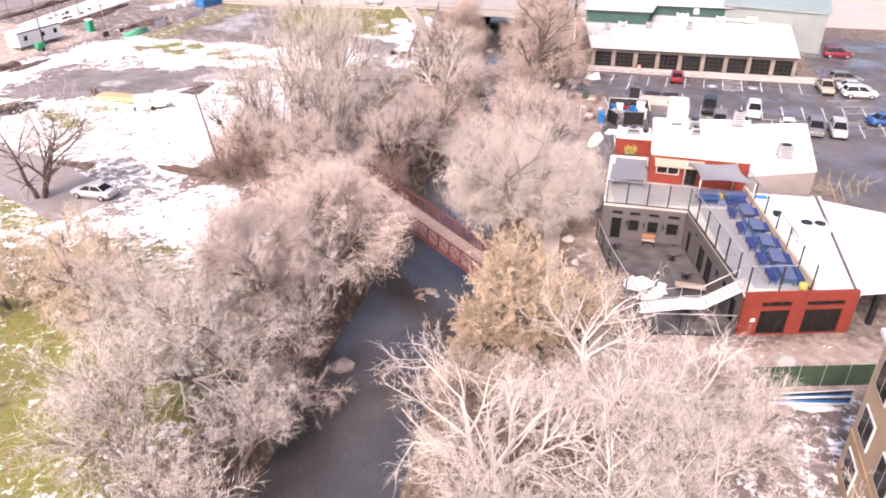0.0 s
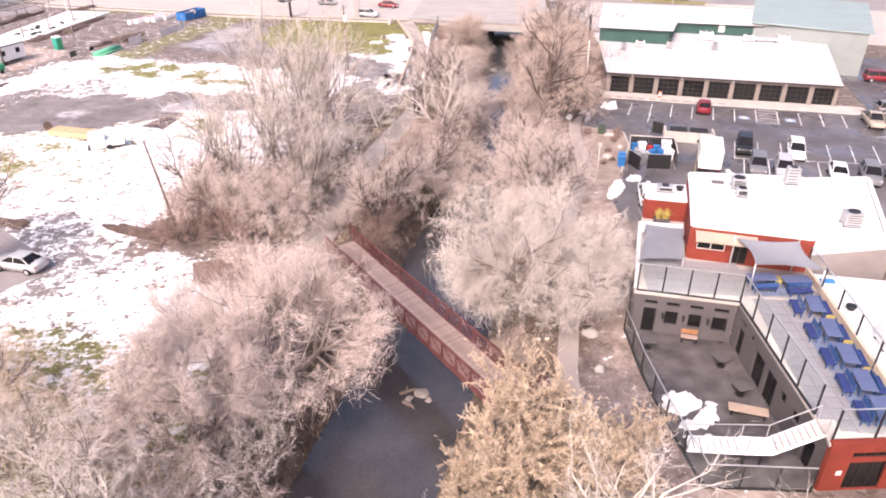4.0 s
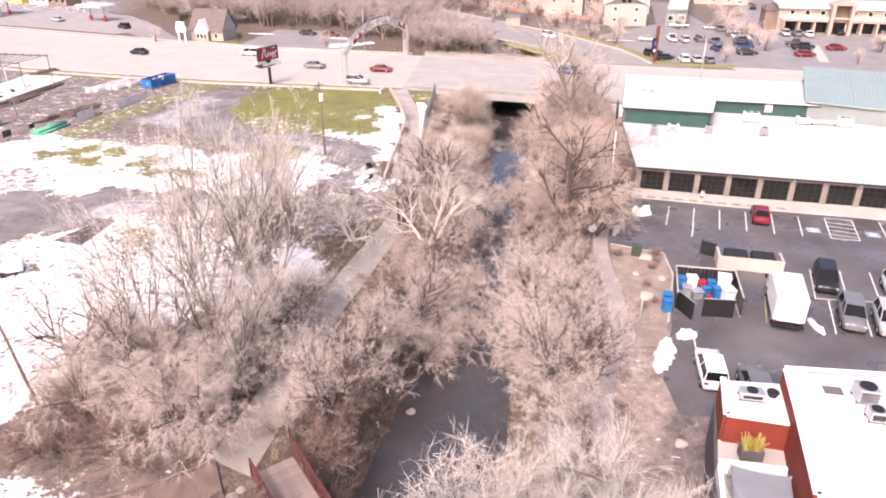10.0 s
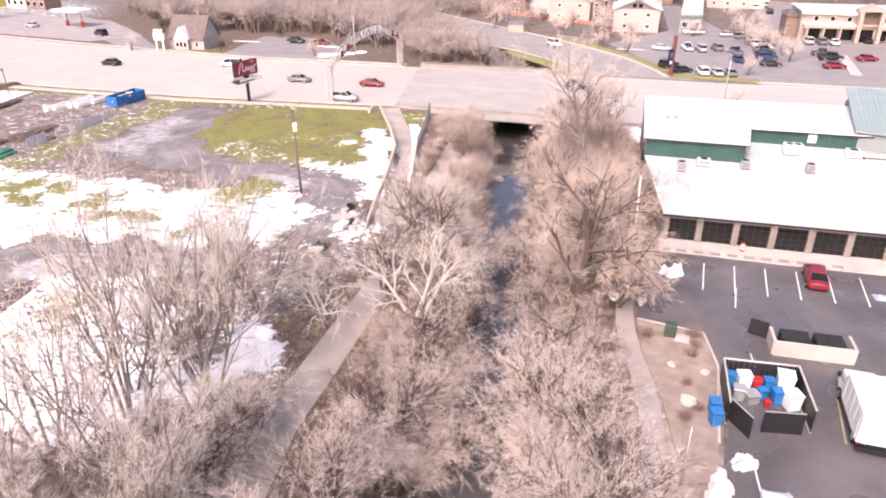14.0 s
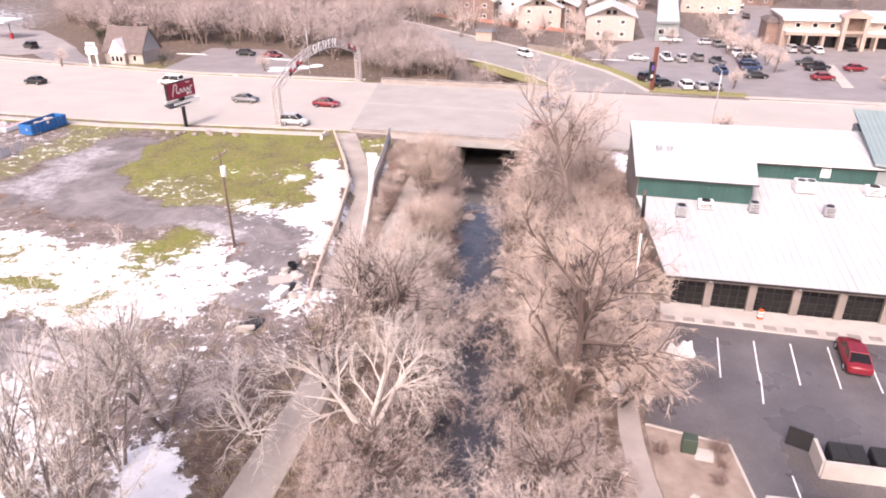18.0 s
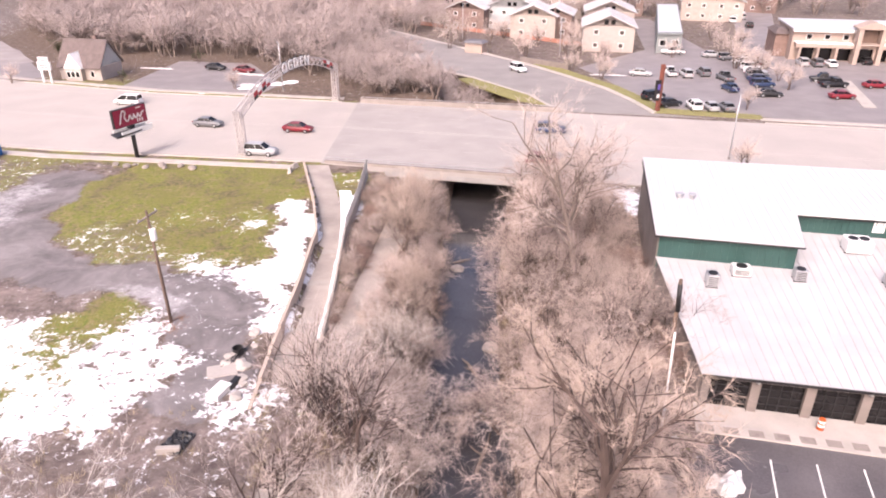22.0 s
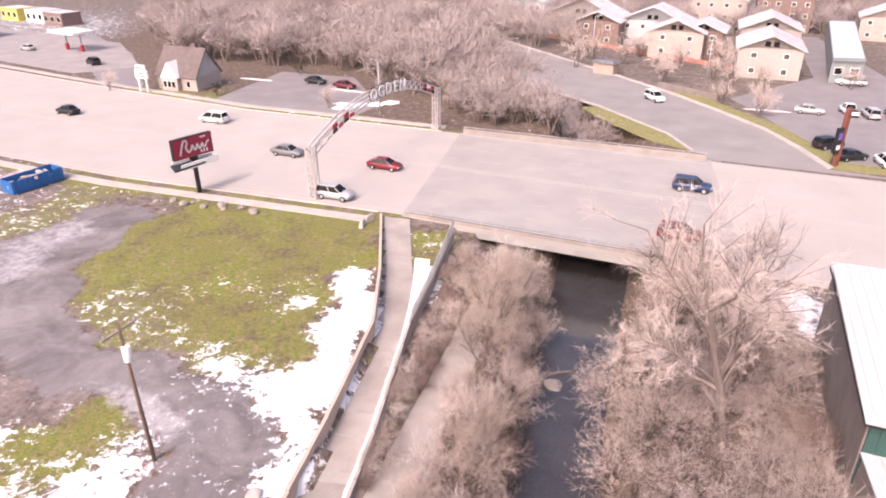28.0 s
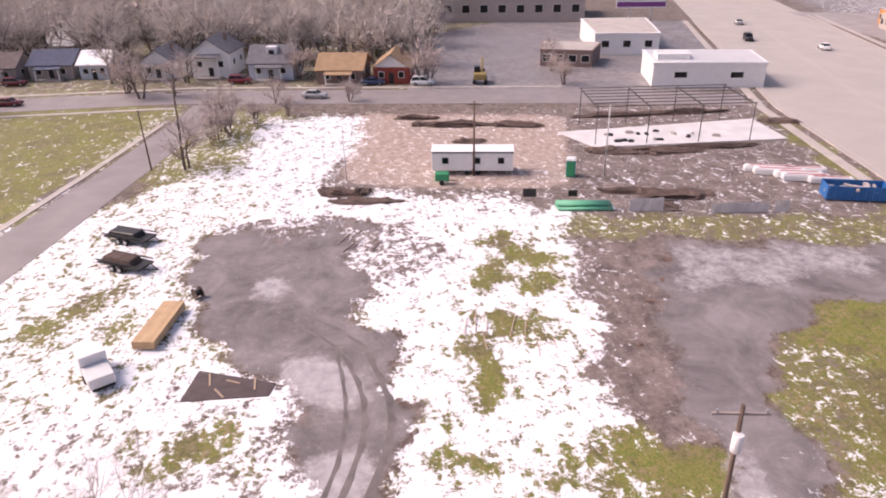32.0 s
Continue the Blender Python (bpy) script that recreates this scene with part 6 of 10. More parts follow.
prism(b, LOT, -.3, .035)
tagged(obj("road_car_park", b, ASPHALT), "wet dark asphalt car park", "car park", kind="structure")
b = BM()
U_, V_ = Vector((.9935, -.114, 0)), Vector((-.245, -.97, 0))
S0 = Vector((18.87, 105.55, 0))


def line(bm, p, q, w=.11, z=.039):
    wallbox(bm, (p[0], p[1]), (q[0], q[1]), z, z + .005, w)


for i in range(12):
    if i in (6, 7):
        continue
    p = S0 + U_ * 2.72 * i
    line(b, p, p + V_ * 5.4)
h0 = S0 + U_ * 2.72 * 6
h1 = S0 + U_ * 2.72 * 7
for p, q in ((h0, h0 + V_ * 5.4), (h1, h1 + V_ * 5.4), (h0 + V_ * 5.4, h1 + V_ * 5.4), (h0, h1)):
    line(b, p, q)
for k in range(1, 5):
    line(b, h0 + V_ * 5.4 * k / 5, h1 + V_ * 5.4 * (k / 5 + .08))
line(b, (20.6, 101), (19.6, 97.5))
line(b, (18.9, 90.8), (18.6, 88.2))
for i in range(9):
    x = 27.5 + i * 2.65
    line(b, (x, 85.75 - .05 * i), (x + 1.5, 91.2 - .05 * i))
    line(b, (x + .95, 85.4 - .13 * i), (x - .5, 80.1 - .13 * i))
line(b, (27.4, 85.7), (50.5, 84.9))
for i in range(8):
    line(b, (46.5 + i * .2, 97 - i * 2.8), (51.5 + i * .2, 97.6 - i * 2.8))
line(b, (15.6, 78.5), (14.9, 72.5))
tagged(obj("bay_lines", b, LINEM), "white painted parking bay lines on asphalt", "road marking", kind="structure")
b = BM()
line(b, (23.5, 86.6), (22.0, 81.2), .12)
for i in range(10):
    line(b, (34.3 + i * .55, 63 + i * .2), (37.0 + i * .55, 69.5 - i * .3), .1) if i % 2 else line(b, (34.6 + i * .5, 60 + i * .4), (36.2 + i * .5, 66.2), .1)
tagged(obj("yellow_lines", b, YELLOWLINE), "yellow painted no-parking lines", "road marking", kind="structure")
for k in (5.45, 7.55):
    c = S0 + U_ * 2.72 * k + V_ * 3.6
    b = BM()
    box(b, c.x, c.y, .0405, 1.3, 1.2, .007, -7)
    sg = tagged(obj("parking_symbol", b, paint("blue_paint", (.30, .36, .46), .7)), "faded blue and white painted accessible-bay symbol", "road marking", kind="structure")
    b = BM()
    tube(b, (c.x, c.y - .1, .0445), (c.x, c.y - .1, .050), .32, n=12)
    box(b, c.x, c.y + .3, .047, .14, .5, .007)
    obj("symbol_figure", b, LINEM, sg)
    box_ = None

# cars near the river
car("sedan", C["red"], "dark red", 28.0, 102.9, 76, where="nose-in before the garage bays")
car("suv", C["black"], "black", 29.2, 88.3, -106, where="in the middle row of the car park")
car("suv", C["grey"], "dark grey", 28.9, 82.2, -106, where="in the middle row of the car park")
car("suv", C["silver"], "silver", 31.4, 81.5, -106, where="in the middle row of the car park")
car("suv", C["white"], "white", 34.6, 87.0, -106, where="in the middle row of the car park")
car("sedan", C["white"], "white", 36.9, 81.0, -106, where="beside the restaurant roof")
car("suv", C["grey"], "dark grey", 40.0, 80.5, -106, where="in the middle row of the car park")
car("suv", C["silver"], "silver", 42.6, 80.2, -106, where="in the middle row of the car park")
car("pickup", C["tan"], "tan", 48.2, 98.8, -100, where="at the edge of the car park")
car("sedan", C["silver"], "silver", 52.5, 99.5, -5, where="at the edge of the car park")
car("suv", C["grey"], "dark grey", 53.0, 103.5, -5, where="at the edge of the car park")
car("suv", C["white"], "white", 52.0, 96.3, -5, where="at the edge of the car park")
car("suv", C["red"], "dark red", 58.2, 119.5, -4, where="by the side drive")
car("sedan", C["blue"], "blue", 50.2, 84.5, 10, where="in the car park")
car("suv", C["white"], "white", 15.6, 73.6, 85, where="beside the restaurant wall")
car("suv", C["grey"], "dark grey", 18.2, 71.8, 85, where="beside the restaurant wall", snow=False)
car("sedan", C["silver"], "silver", -39.1, 55.6, 170, where="on the snowy lot", z=.05)

# box truck
tk = thing("box_truck", pose(23.8, 83.1, .035, 0, 0, 78), "white box truck parked in the wet car park", "truck")
b = BM(); box(b, -.6, 0, 1.82, 4.7, 2.35, 2.1); part("cargo_box", bevel(b, .06), WHITE, tk)
b = BM(); box(b, -.6, 0, 2.89, 4.72, 2.38, .05); part("roof_cap", b, mat("pale_panel", (.68, .67, .66), .5, .08, 1.0, .02), tk)
for k in range(5):
    for s in (-1, 1):
        b = BM(); box(b, -2.5 + k * .95, s * 1.185, 1.82, .05, .03, 2.0); part("side_rib", b, MATS["pale_panel"], tk)
b = BM(); box(b, -.6, 0, .62, 4.7, 1.0, .25); part("chassis", b, BLACKM, tk)
b = BM(); box(b, 2.7, 0, 1.25, 1.7, 2.05, 1.4, taper=.92); part("cab", bevel(b, .05), WHITE, tk)
b = BM(); box(b, 3.75, 0, .95, .7, 1.9, .75, taper=.9); part("bonnet", bevel(b, .05), WHITE, tk)
b = BM(); box(b, 3.07, 0, 1.62, 1.0, 1.97, .5, taper=.9); part("cab_glass", b, DARKGLASS, tk)
b = BM(); box(b, -2.97, 0, 1.82, .04, 2.1, 1.9); part("rear_door", b, MATS["pale_panel"], tk)
for k in range(5):
    b = BM(); box(b, -3.0, 0, 1.05 + k * .38, .02, 2.05, .03); part("door_seam", b, STEEL, tk)
b = BM(); box(b, -3.1, 0, .55, .25, 2.3, .18); part("bumper", b, BLACKM, tk)
for x in (-1.9, 2.6):
    for s in (-1, 1):
        b = BM(); tube(b, (x, s * .78, .42), (x, s * 1.1, .42), .42, n=14); w = part("wheel", b, TYRE, tk)
        b = BM(); tube(b, (x, s * 1.09, .42), (x, s * 1.12, .42), .24, n=10); part("rim", b, STEEL, w)
for s in (-1, 1):
    b = BM(); box(b, -3.0, s * 1.05, .82, .06, .18, .16); part("tail_light", b, TAIL, tk)
    b = BM(); box(b, 3.25, s * 1.2, 1.6, .12, .2, .36); part("mirror", b, BLACKM, tk)

# bin enclosure with open doors
en = thing("bin_enclosure", pose(17.4, 84.5, 0.035), "black slatted bin enclosure with open gates", "enclosure")
ec = [(14.9, 82.4), (15.75, 87.3), (20.7, 86.8), (20.1, 82.0)]
for p0, p1 in ((ec[0], ec[1]), (ec[1], ec[2]), (ec[2], ec[3])):
    n = 14
    for i in range(n):
        a0, a1 = on_wall(p0, p1, math.dist(p0, p1) * i / n), on_wall(p0, p1, math.dist(p0, p1) * (i + .9) / n)
        b = BM(); wallbox(b, a0, a1, .1, 1.8, .05); wpart("slat", b, BLACKM, en)
    b = BM(); wallbox(b, p0, p1, 1.82, 1.92, .12); wallbox(b, p0, p1, .0, .09, .12); wpart("frame_rail", b, PALECONC, en)
for p0, p1 in (((15.1, 82.9), (15.95, 81.0)), ((19.4, 81.7), (16.9, 81.75))):
    b = BM(); wallbox(b, p0, p1, .12, 1.75, .07); wpart("gate", b, BLACKM, en)
    b = BM(); wallbox(b, p0, p1, 1.76, 1.82, .09); wpart("gate_rail", b, STEEL, en)
BLUEP = paint("blue_plastic", (.02, .16, .42), .45)
BINRS = np.random.RandomState(9)


def bin_thing(x, y, s, h, colour, cname, rz, lid=None):
    e = thing("bin", pose(x, y, .04, 0, 0, rz), f"{cname} plastic bin standing in the enclosure", "bin", "bins")
    b = BM(); box(b, 0, 0, h / 2, s * .85, s * .85, h, taper=1.15); part("bin_body", bevel(b, .03), colour, e)
    b = BM(); box(b, 0, 0, h + .04, s * 1.05, s * 1.05, .07, rx=float(BINRS.uniform(-3, 3))); part("lid", bevel(b, .02), lid or colour, e)
    b = BM(); tube(b, (-s * .4, -s * .5, h - .03), (s * .4, -s * .5, h - .03), .025, n=6); part("handle", b, BLACKM, e)


for x, y, s, h, c_, n_ in ((16.2, 86.5, .7, 1.1, BLUEP, "blue"), (17.0, 86.3, .9, 1.3, WHITE, "white"), (17.95, 86.3, .6, .9, paint("red_plastic", (.45, .02, .02), .5), "red"), (18.7, 86.2, .7, 1.0, BLUEP, "blue"), (19.7, 86.1, 1.1, 1.6, WHITE, "white"),
                            (16.4, 85.2, .8, .9, STEEL, "grey"), (18.0, 85.3, .6, .8, BLUEP, "blue"), (18.9, 85.0, .7, 1.0, BLUEP, "blue"), (19.7, 84.5, 1.0, 1.2, WHITE, "white"), (18.1, 84.4, .4, .5, paint("red_plastic", (.45, .02, .02), .5), "red"), (14.35, 83.4, .75, 1.1, BLUEP, "blue"), (14.15, 82.3, .75, 1.1, BLUEP, "blue"), (17.2, 84.9, .9, .7, STEEL, "grey")):
    bin_thing(x, y, s, h, c_, n_, float(BINRS.uniform(-15, 15)))
e2 = thing("dumpster_pen", pose(23.4, 91.3, .035, 0, 0, -8), "pale low wall pen round two black dumpsters", "enclosure")
for a0, a1 in (((-2.8, -.9), (2.8, -.9)), ((-2.8, -.9), (-2.8, 1.1)), ((2.8, -.9), (2.8, 1.1))):
    b = BM(); wallbox(b, a0, a1, 0, 1.25, .22); part("pen_wall", b, PALECONC, e2)
b = BM(); wallbox(b, (-2.9, 1.15), (-4.2, 1.7), .1, 1.5, .07); part("gate", b, BLACKM, e2)
for x in (-1.2, 1.2):
    q = e2.matrix_basis @ Vector((x, .2, 0))
    d = thing("dumpster", pose(q.x, q.y, .035, 0, 0, -8), "black steel dumpster inside a low pen", "dumpster", "dumpsters")
    b = BM(); box(b, 0, 0, .6, 1.9, 1.3, 1.15, taper=1.08); part("tub", bevel(b, .03), BLACKM, d)
    for s in (-1, 1):
        b = BM(); box(b, s * .5, 0, 1.23, .98, 1.4, .06, rx=4); part("lid", b, TYRE, d)

# planting bed with kerb
bedp = [(11.0, 94.9), (15.95, 93.2), (16.0, 88.8), (14.0, 80.5), (12.9, 77.0), (11.1, 77.0), (11.15, 84.5), (10.7, 90)]
b = BM(); prism(b, bedp, -.3, .10)
tagged(obj("trim_mulch_bed", b, mat("mulch", (.29, .225, .19), .95, .4, 1.4, .6)), "brown mulch bed beside the car park", "planting bed", kind="structure")
for p0, p1 in zip(bedp[:4], bedp[1:4]):
    b = BM(); wallbox(b, p0, p1, -.2, .16, .16)
    tagged(obj("kerb", b, PALECONC), "pale kerb round the mulch bed", "kerb", kind="structure")
e = thing("utility_cabinet", pose(13.2, 92.6, .1, 0, 0, -15), "dark green utility cabinet in the mulch bed", "cabinet")
b = BM(); box(b, 0, 0, .55, .9, .7, 1.1); part("cabinet_body", bevel(b, .03), mat("dark_green_steel", (.05, .07, .05), .5, .2, .5, .05), e)
b = BM(); box(b, .95, -.2, .06, 1.1, 1.0, .12); part("pad", b, PALECONC, e)


def rock(x, y, s, seed, z=None, material=STONE, label="rounded pale boulder", flat=.65, name="boulder"):
    b = BM()
    bmesh.ops.create_icosphere(b, subdivisions=3 if name == "boulder" else 4, radius=s)
    q = Vector((seed * 1.7, seed * .3, 0))
    for v in b.verts:
        n1 = noise.noise(v.co * (1.1 / s) + q) * .35 + noise.noise(v.co * (3.0 / s) + q) * .12
        if name != "boulder":
            n1 = n1 * 1.3 + abs(noise.noise(v.co * (5.5 / s) + q)) * .3 + noise.noise(v.co * (11 / s) + q) * .1
        v.co *= 1 + n1
        v.co.z *= flat
    o = obj(name, b, material)
    zz = float(ground_z(x, y)) if z is None else z
    o.matrix_basis = pose(x, y, zz + s * flat * .45, 0, 0, seed * 57)
    return tagged(o, label, "rock" if name == "boulder" else "snow pile", "boulders" if name == "boulder" else "snow piles")


for i, (x, y, s) in enumerate(((12.9, 84.4, .55), (14.8, 87.9, .35), (12.6, 88.6, .3), (7.8, 50.3, .55), (8.0, 46.4, .35), (4.6, 44.6, .45), (9.2, 58, .35), (20.9, 34.2, .75), (16.4, 35.1, .55), (26.3, 33.9, .7), (12, 66, .4))):
    rock(x, y, s, i + 1, max(0, float(ground_z(x, y))) + .03, PALECONC, "pale rounded boulder beside the path")
for i, (x, y, s) in enumerate(((-10.2, 37.4, .9), (-1.4, 139.2, .75), (1.9, 124, .8), (-4.4, 48.6, .6), (-5.2, 48.0, .4), (-3.8, 48.0, .35), (-0.6, 42.2, .5), (-1.8, 43, .4), (-5.5, 80, .5), (-6.4, 73.4, .45))):
    rock(x, y, s, i + 20, WATER_Z - .25, STONE, "wet brown boulder in the river")

def ploughed_snow(x, y, L, W, h, rz, seed):
    """A ragged ridge of old snow, built as a height field with a broken outline."""
    b = BM()
    q = Vector((seed * 5.3, seed * 2.9, 0))
    k, m = max(14, int(L / .14)), max(12, int(W / .14))
    grid = {}
    for i in range(k + 1):
        for j in range(m + 1):
            u, v = 2.6 * i / k - 1.3, 2.6 * j / m - 1.3
            p = Vector((u * L / 2, v * W / 2, 0))
            r_ = 1 - (u * u + v * v) + .75 * noise.noise(p * .9 + q) + .4 * noise.noise(p * 2.4 + q)
            if r_ > -.05:
                lump = .55 + .5 * noise.noise(p * 1.7 + q) + .45 * abs(noise.noise(p * 4.5 + q))
                grid[i, j] = b.verts.new((p.x, p.y, max(-.03, h * min(1.0, r_ * 1.6) * max(.12, lump))))
    for i in range(k):
        for j in range(m):
            c = [(i, j), (i + 1, j), (i + 1, j + 1), (i, j + 1)]
            if all(g in grid for g in c):
                b.faces.new([grid[g] for g in c])
    for v in [v for v in b.verts if not v.link_faces]:
        b.verts.remove(v)
    rim = [e for e in b.edges if e.is_boundary]
    for v in {v for e in rim for v in e.verts}:
        v.co.z = -.04
    o = obj("snow_ridge", b, DIRTYSNOW)
    o.matrix_basis = pose(x, y, .04, 0, 0, rz)
    tagged(o, "ragged ridge of old ploughed snow", "snow pile", "snow piles")


for i, a in enumerate(((15.4, 103.2, 2.6, 1.9, 1.1, 10), (12.3, 100.9, 3.0, 1.3, .6, 30), (9.6, 98.6, 2.2, 1.0, .45, 80), (12.0, 98.4, 2.8, .8, .45, 75), (15.0, 78.9, 2.3, 1.7, .5, 20), (12.8, 75.7, 5.0, 1.5, .6, 72), (25.8, 81.0, 3.2, .8, .25, 98), (12.7, 43.7, 3.2, 2.4, .25, 25), (14.0, 42.6, 2.8, 1.7, .2, 60), (12.9, 41.7, 1.7, 1.0, .2, 10), (14.7, 43.7, 1.3, .6, .15, 0), (13.7, 40.6, 1.3, .7, .15, 60), (14.6, 30.0, 3.0, .9, .2, 5), (12.2, 29.4, 2.0, .8, .2, 30), (21.3, 30.2, 3.4, .8, .2, 0))):
    ploughed_snow(*a, i + 3)
for i, a in enumerate(((-69, 219.8, 9, .7, .2, -8), (-47, 214.6, 9, .8, .2, -14), (-44, 205, 5, 2.4, .2, -8), (28, 216.5, 8, .8, .2, -6))):
    ploughed_snow(*a, i + 30)
for x, y, s_ in ((11.4, 92.3, .26), (15.1, 92.6, .28), (14.3, 89.9, .24), (14.8, 91.2, .22), (13.2, 86.4, .2), (12.3, 82.6, .22), (13.4, 83.6, .18)):
    tree("scrub_dark", x, y, s_, z=.08)

# pale stones along the foot of the boardwalk
edge = bend([(-23.9, 53.6), (-17.6, 54.3), (-14.2, 59.6)], 22)
rs = np.random.RandomState(61)
for i, (x, y) in enumerate(edge):
    rock(x + rs.uniform(-.2, .2), y + rs.uniform(-.2, .2), rs.uniform(.16, .34), i + 70, float(ground_z(x, y)), PALECONC, "pale stone edging the boardwalk", .6)
# ---------------------------------------------------------------- riverside restaurant
rest = thing("restaurant", pose(18.7, 44, 0), "grey and red restaurant with roof terraces and white roofs", "building")
DZ = 3.4
# ground floor walls round the courtyard
nw0, nw1 = (10.7, 51.5), (17.5, 50.45)
ops = [(.75, 1.65, ((.05, 2.1), (2.45, 2.75))), (2.25, 3.15, ((.9, 2.0), (2.45, 2.75))), (3.85, 4.75, ((.9, 2.0), (2.45, 2.75))), (5.45, 6.45, ((.9, 2.0), (2.45, 2.75)))]
b = BM(); wall_open(b, nw0, nw1, 0, DZ - .2, .3, ops); wpart("courtyard_wall", b, GREYSTUCCO, rest, "dark grey stucco wall")
for s0, s1, gaps in ops:
    for k, (g0, g1) in enumerate(gaps):
        glaze(rest, nw0, nw1, s0, s1, g0, g1, BLACKM, "door" if g0 < .1 else "window", 0)
ew0, ew1 = (17.65, 50.3), (18.75, 37.7)
ops = [(.8, 1.7, ((.05, 2.1), (2.45, 2.75))), (2.5, 3.0, ((2.3, 2.75),)), (3.6, 5.0, ((.05, 2.3),)), (5.4, 6.8, ((.05, 2.3),)), (7.5, 8.1, ((1.6, 2.3),)), (9.0, 9.8, ((1.6, 2.3),)), (10.8, 11.8, ((.05, 2.1),))]
b = BM(); wall_open(b, ew0, ew1, 0, DZ - .2, .3, ops); wpart("courtyard_wall", b, GREYSTUCCO, rest, "dark grey stucco wall")
for s0, s1, gaps in ops:
    for g0, g1 in gaps:
        glaze(rest, ew0, ew1, s0, s1, g0, g1, BLACKM, "door" if g0 < .1 else "window", 1 if s1 - s0 > 1.2 else 0)
fw0, fw1 = (18.6, 37.45), (26.6, 38.55)
ops = [(1.3, 3.4, ((.05, 2.1), (2.4, 2.8))), (4.5, 7.2, ((.05, 2.1), (2.4, 2.8)))]
b = BM(); wall_open(b, fw0, fw1, 0, DZ + .12, .32, ops); wpart("front_wall", b, REDWALL, rest, "brick-red painted front wall")
for s0, s1, gaps in ops:
    for g0, g1 in gaps:
        glaze(rest, fw0, fw1, s0, s1, g0, g1, BLACKM, "door" if g0 < .1 else "window", 2)
x_, y_ = on_wall(fw0, fw1, .9)
b = BM(); box(b, x_, y_ - .18, 1.35, .3, .03, .3, 8); wpart("notice", b, WHITE, rest)
b = BM()
for p0, p1 in ((fw1, (29.8, 54.6)), ((10.75, 51.7), (12.3, 60.2)), ((12.3, 60.3), (13.75, 66.3))):
    wallbox(b, p0, p1, 0, DZ - .2, .3)
    wpart("side_wall", b, GREYSTUCCO, rest)
    b = BM()
# terrace decks
north = [(10.6, 51.3), (17.55, 50.3), (17.7, 51.2), (23.35, 51.0), (23.35, 55.0), (15.4, 56.4), (15.7, 60.0), (12.2, 60.4)]
b = BM(); prism(b, north, DZ - .2, DZ); wpart("terrace_deck", b, PALECONC, rest, "pale paved roof terrace")
east = [(17.6, 50.25), (18.6, 38.2), (18.5, 37.4), (23.25, 38.0), (23.35, 50.95), (17.75, 51.15)]
b = BM(); prism(b, east, DZ - .2, DZ); wpart("terrace_deck", b, PALECONC, rest, "pale paved roof terrace")
TILE = mat("terrace_paver", (.27, .26, .268), .35, .15, .8, .1, spread=.2)
tb = BM(); box(tb, 0, 0, .02, .87, .87, .03)
tm = bpy.data.meshes.new("paver"); tb.to_mesh(tm); tm.materials.append(TILE)
inv = rest.matrix_basis.inverted()
for poly in (north, east):
    xs, ys = [p[0] for p in poly], [p[1] for p in poly]
    for i in range(int((max(xs) - min(xs)) / .9) + 1):
        for j in range(int((max(ys) - min(ys)) / .9) + 1):
            x, y = min(xs) + .5 + i * .9, min(ys) + .5 + j * .9
            if all(inside(np.array([x + dx]), np.array([y + dy]), poly)[0] for dx in (-.44, .44) for dy in (-.44, .44)):
                o = new("paver", tm); o.parent = rest; o.location = inv @ Vector((x, y, DZ))
# low white roof and canopy
b = BM(); prism(b, [(23.6, 38.4), (26.6, 38.7), (29.9, 54.5), (23.6, 55.2)], DZ - .45, DZ - .25); wpart("low_roof", b, MEMBRANE, rest, "flat white roof membrane")
b = BM()
for p0, p1 in (((26.75, 38.7), (29.95, 54.5)),):
    wallbox(b, p0, p1, DZ - .6, DZ - .08, .25)
wpart("parapet", b, MEMBRANE, rest)
b = BM(); prism(b, [(26.9, 38.9), (33.5, 40.2), (34.5, 52), (30.1, 54.2)], DZ - .55, DZ - .35); wpart("canopy", b, MEMBRANE, rest, "flat white canopy on dark posts")
for x, y in ((28.6, 39.6), (33, 40.6), (33.8, 51)):
    b = BM(); box(b, x, y, 1.42, .35, .35, 2.84); wpart("canopy_post", b, BLACKM, rest)
b = BM(); wallbox(b, (23.45, 38.3), (23.45, 55.0), DZ - .2, DZ + .55, .2); wpart("terrace_parapet", b, mat("tan_stucco", (.55, .45, .36), .85, .15, 1.2, .15), rest, "tan terrace parapet")
# upper red storey
UZ = 6.1
rw0, rw1 = (15.3, 56.4), (23.4, 54.9)
ops = [(.5, 2.5, ((DZ + .9, DZ + 1.9),)), (3.0, 4.1, ((DZ + .03, DZ + 2.0),))]
b = BM(); wall_open(b, rw0, rw1, DZ, UZ, .3, ops); wpart("upper_wall", b, REDWALL, rest, "brick-red upper wall")
glaze(rest, rw0, rw1, .5, 2.5, DZ + .9, DZ + 1.9, WHITE, "window", 1)
glaze(rest, rw0, rw1, 3.0, 4.1, DZ + .03, DZ + 2.0, BLACKM, "door", 1)
b = BM()
for p0, p1 in ((rw1, (26.6, 66.2)), ((26.6, 66.2), (17.2, 66.35)), ((15.3, 56.4), (16.5, 62.4)), ((16.5, 62.4), (17.2, 66.2))):
    wallbox(b, p0, p1, DZ, UZ, .28)
wpart("upper_wall", b, REDWALL, rest, "brick-red upper wall")
b = BM(); wallbox(b, (13.9, 66.45), (34.0, 70.0), 0, DZ, .28); wallbox(b, (13.8, 66.4), (26.6, 66.3), 0, DZ, .3); wpart("rear_wall", b, REDWALL, rest)
b = BM()
for p0, p1 in (((16.35, 62.45), (13.1, 62.9)), ((13.1, 62.9), (13.8, 66.3))):
    wallbox(b, p0, p1, DZ, 5.2, .28)
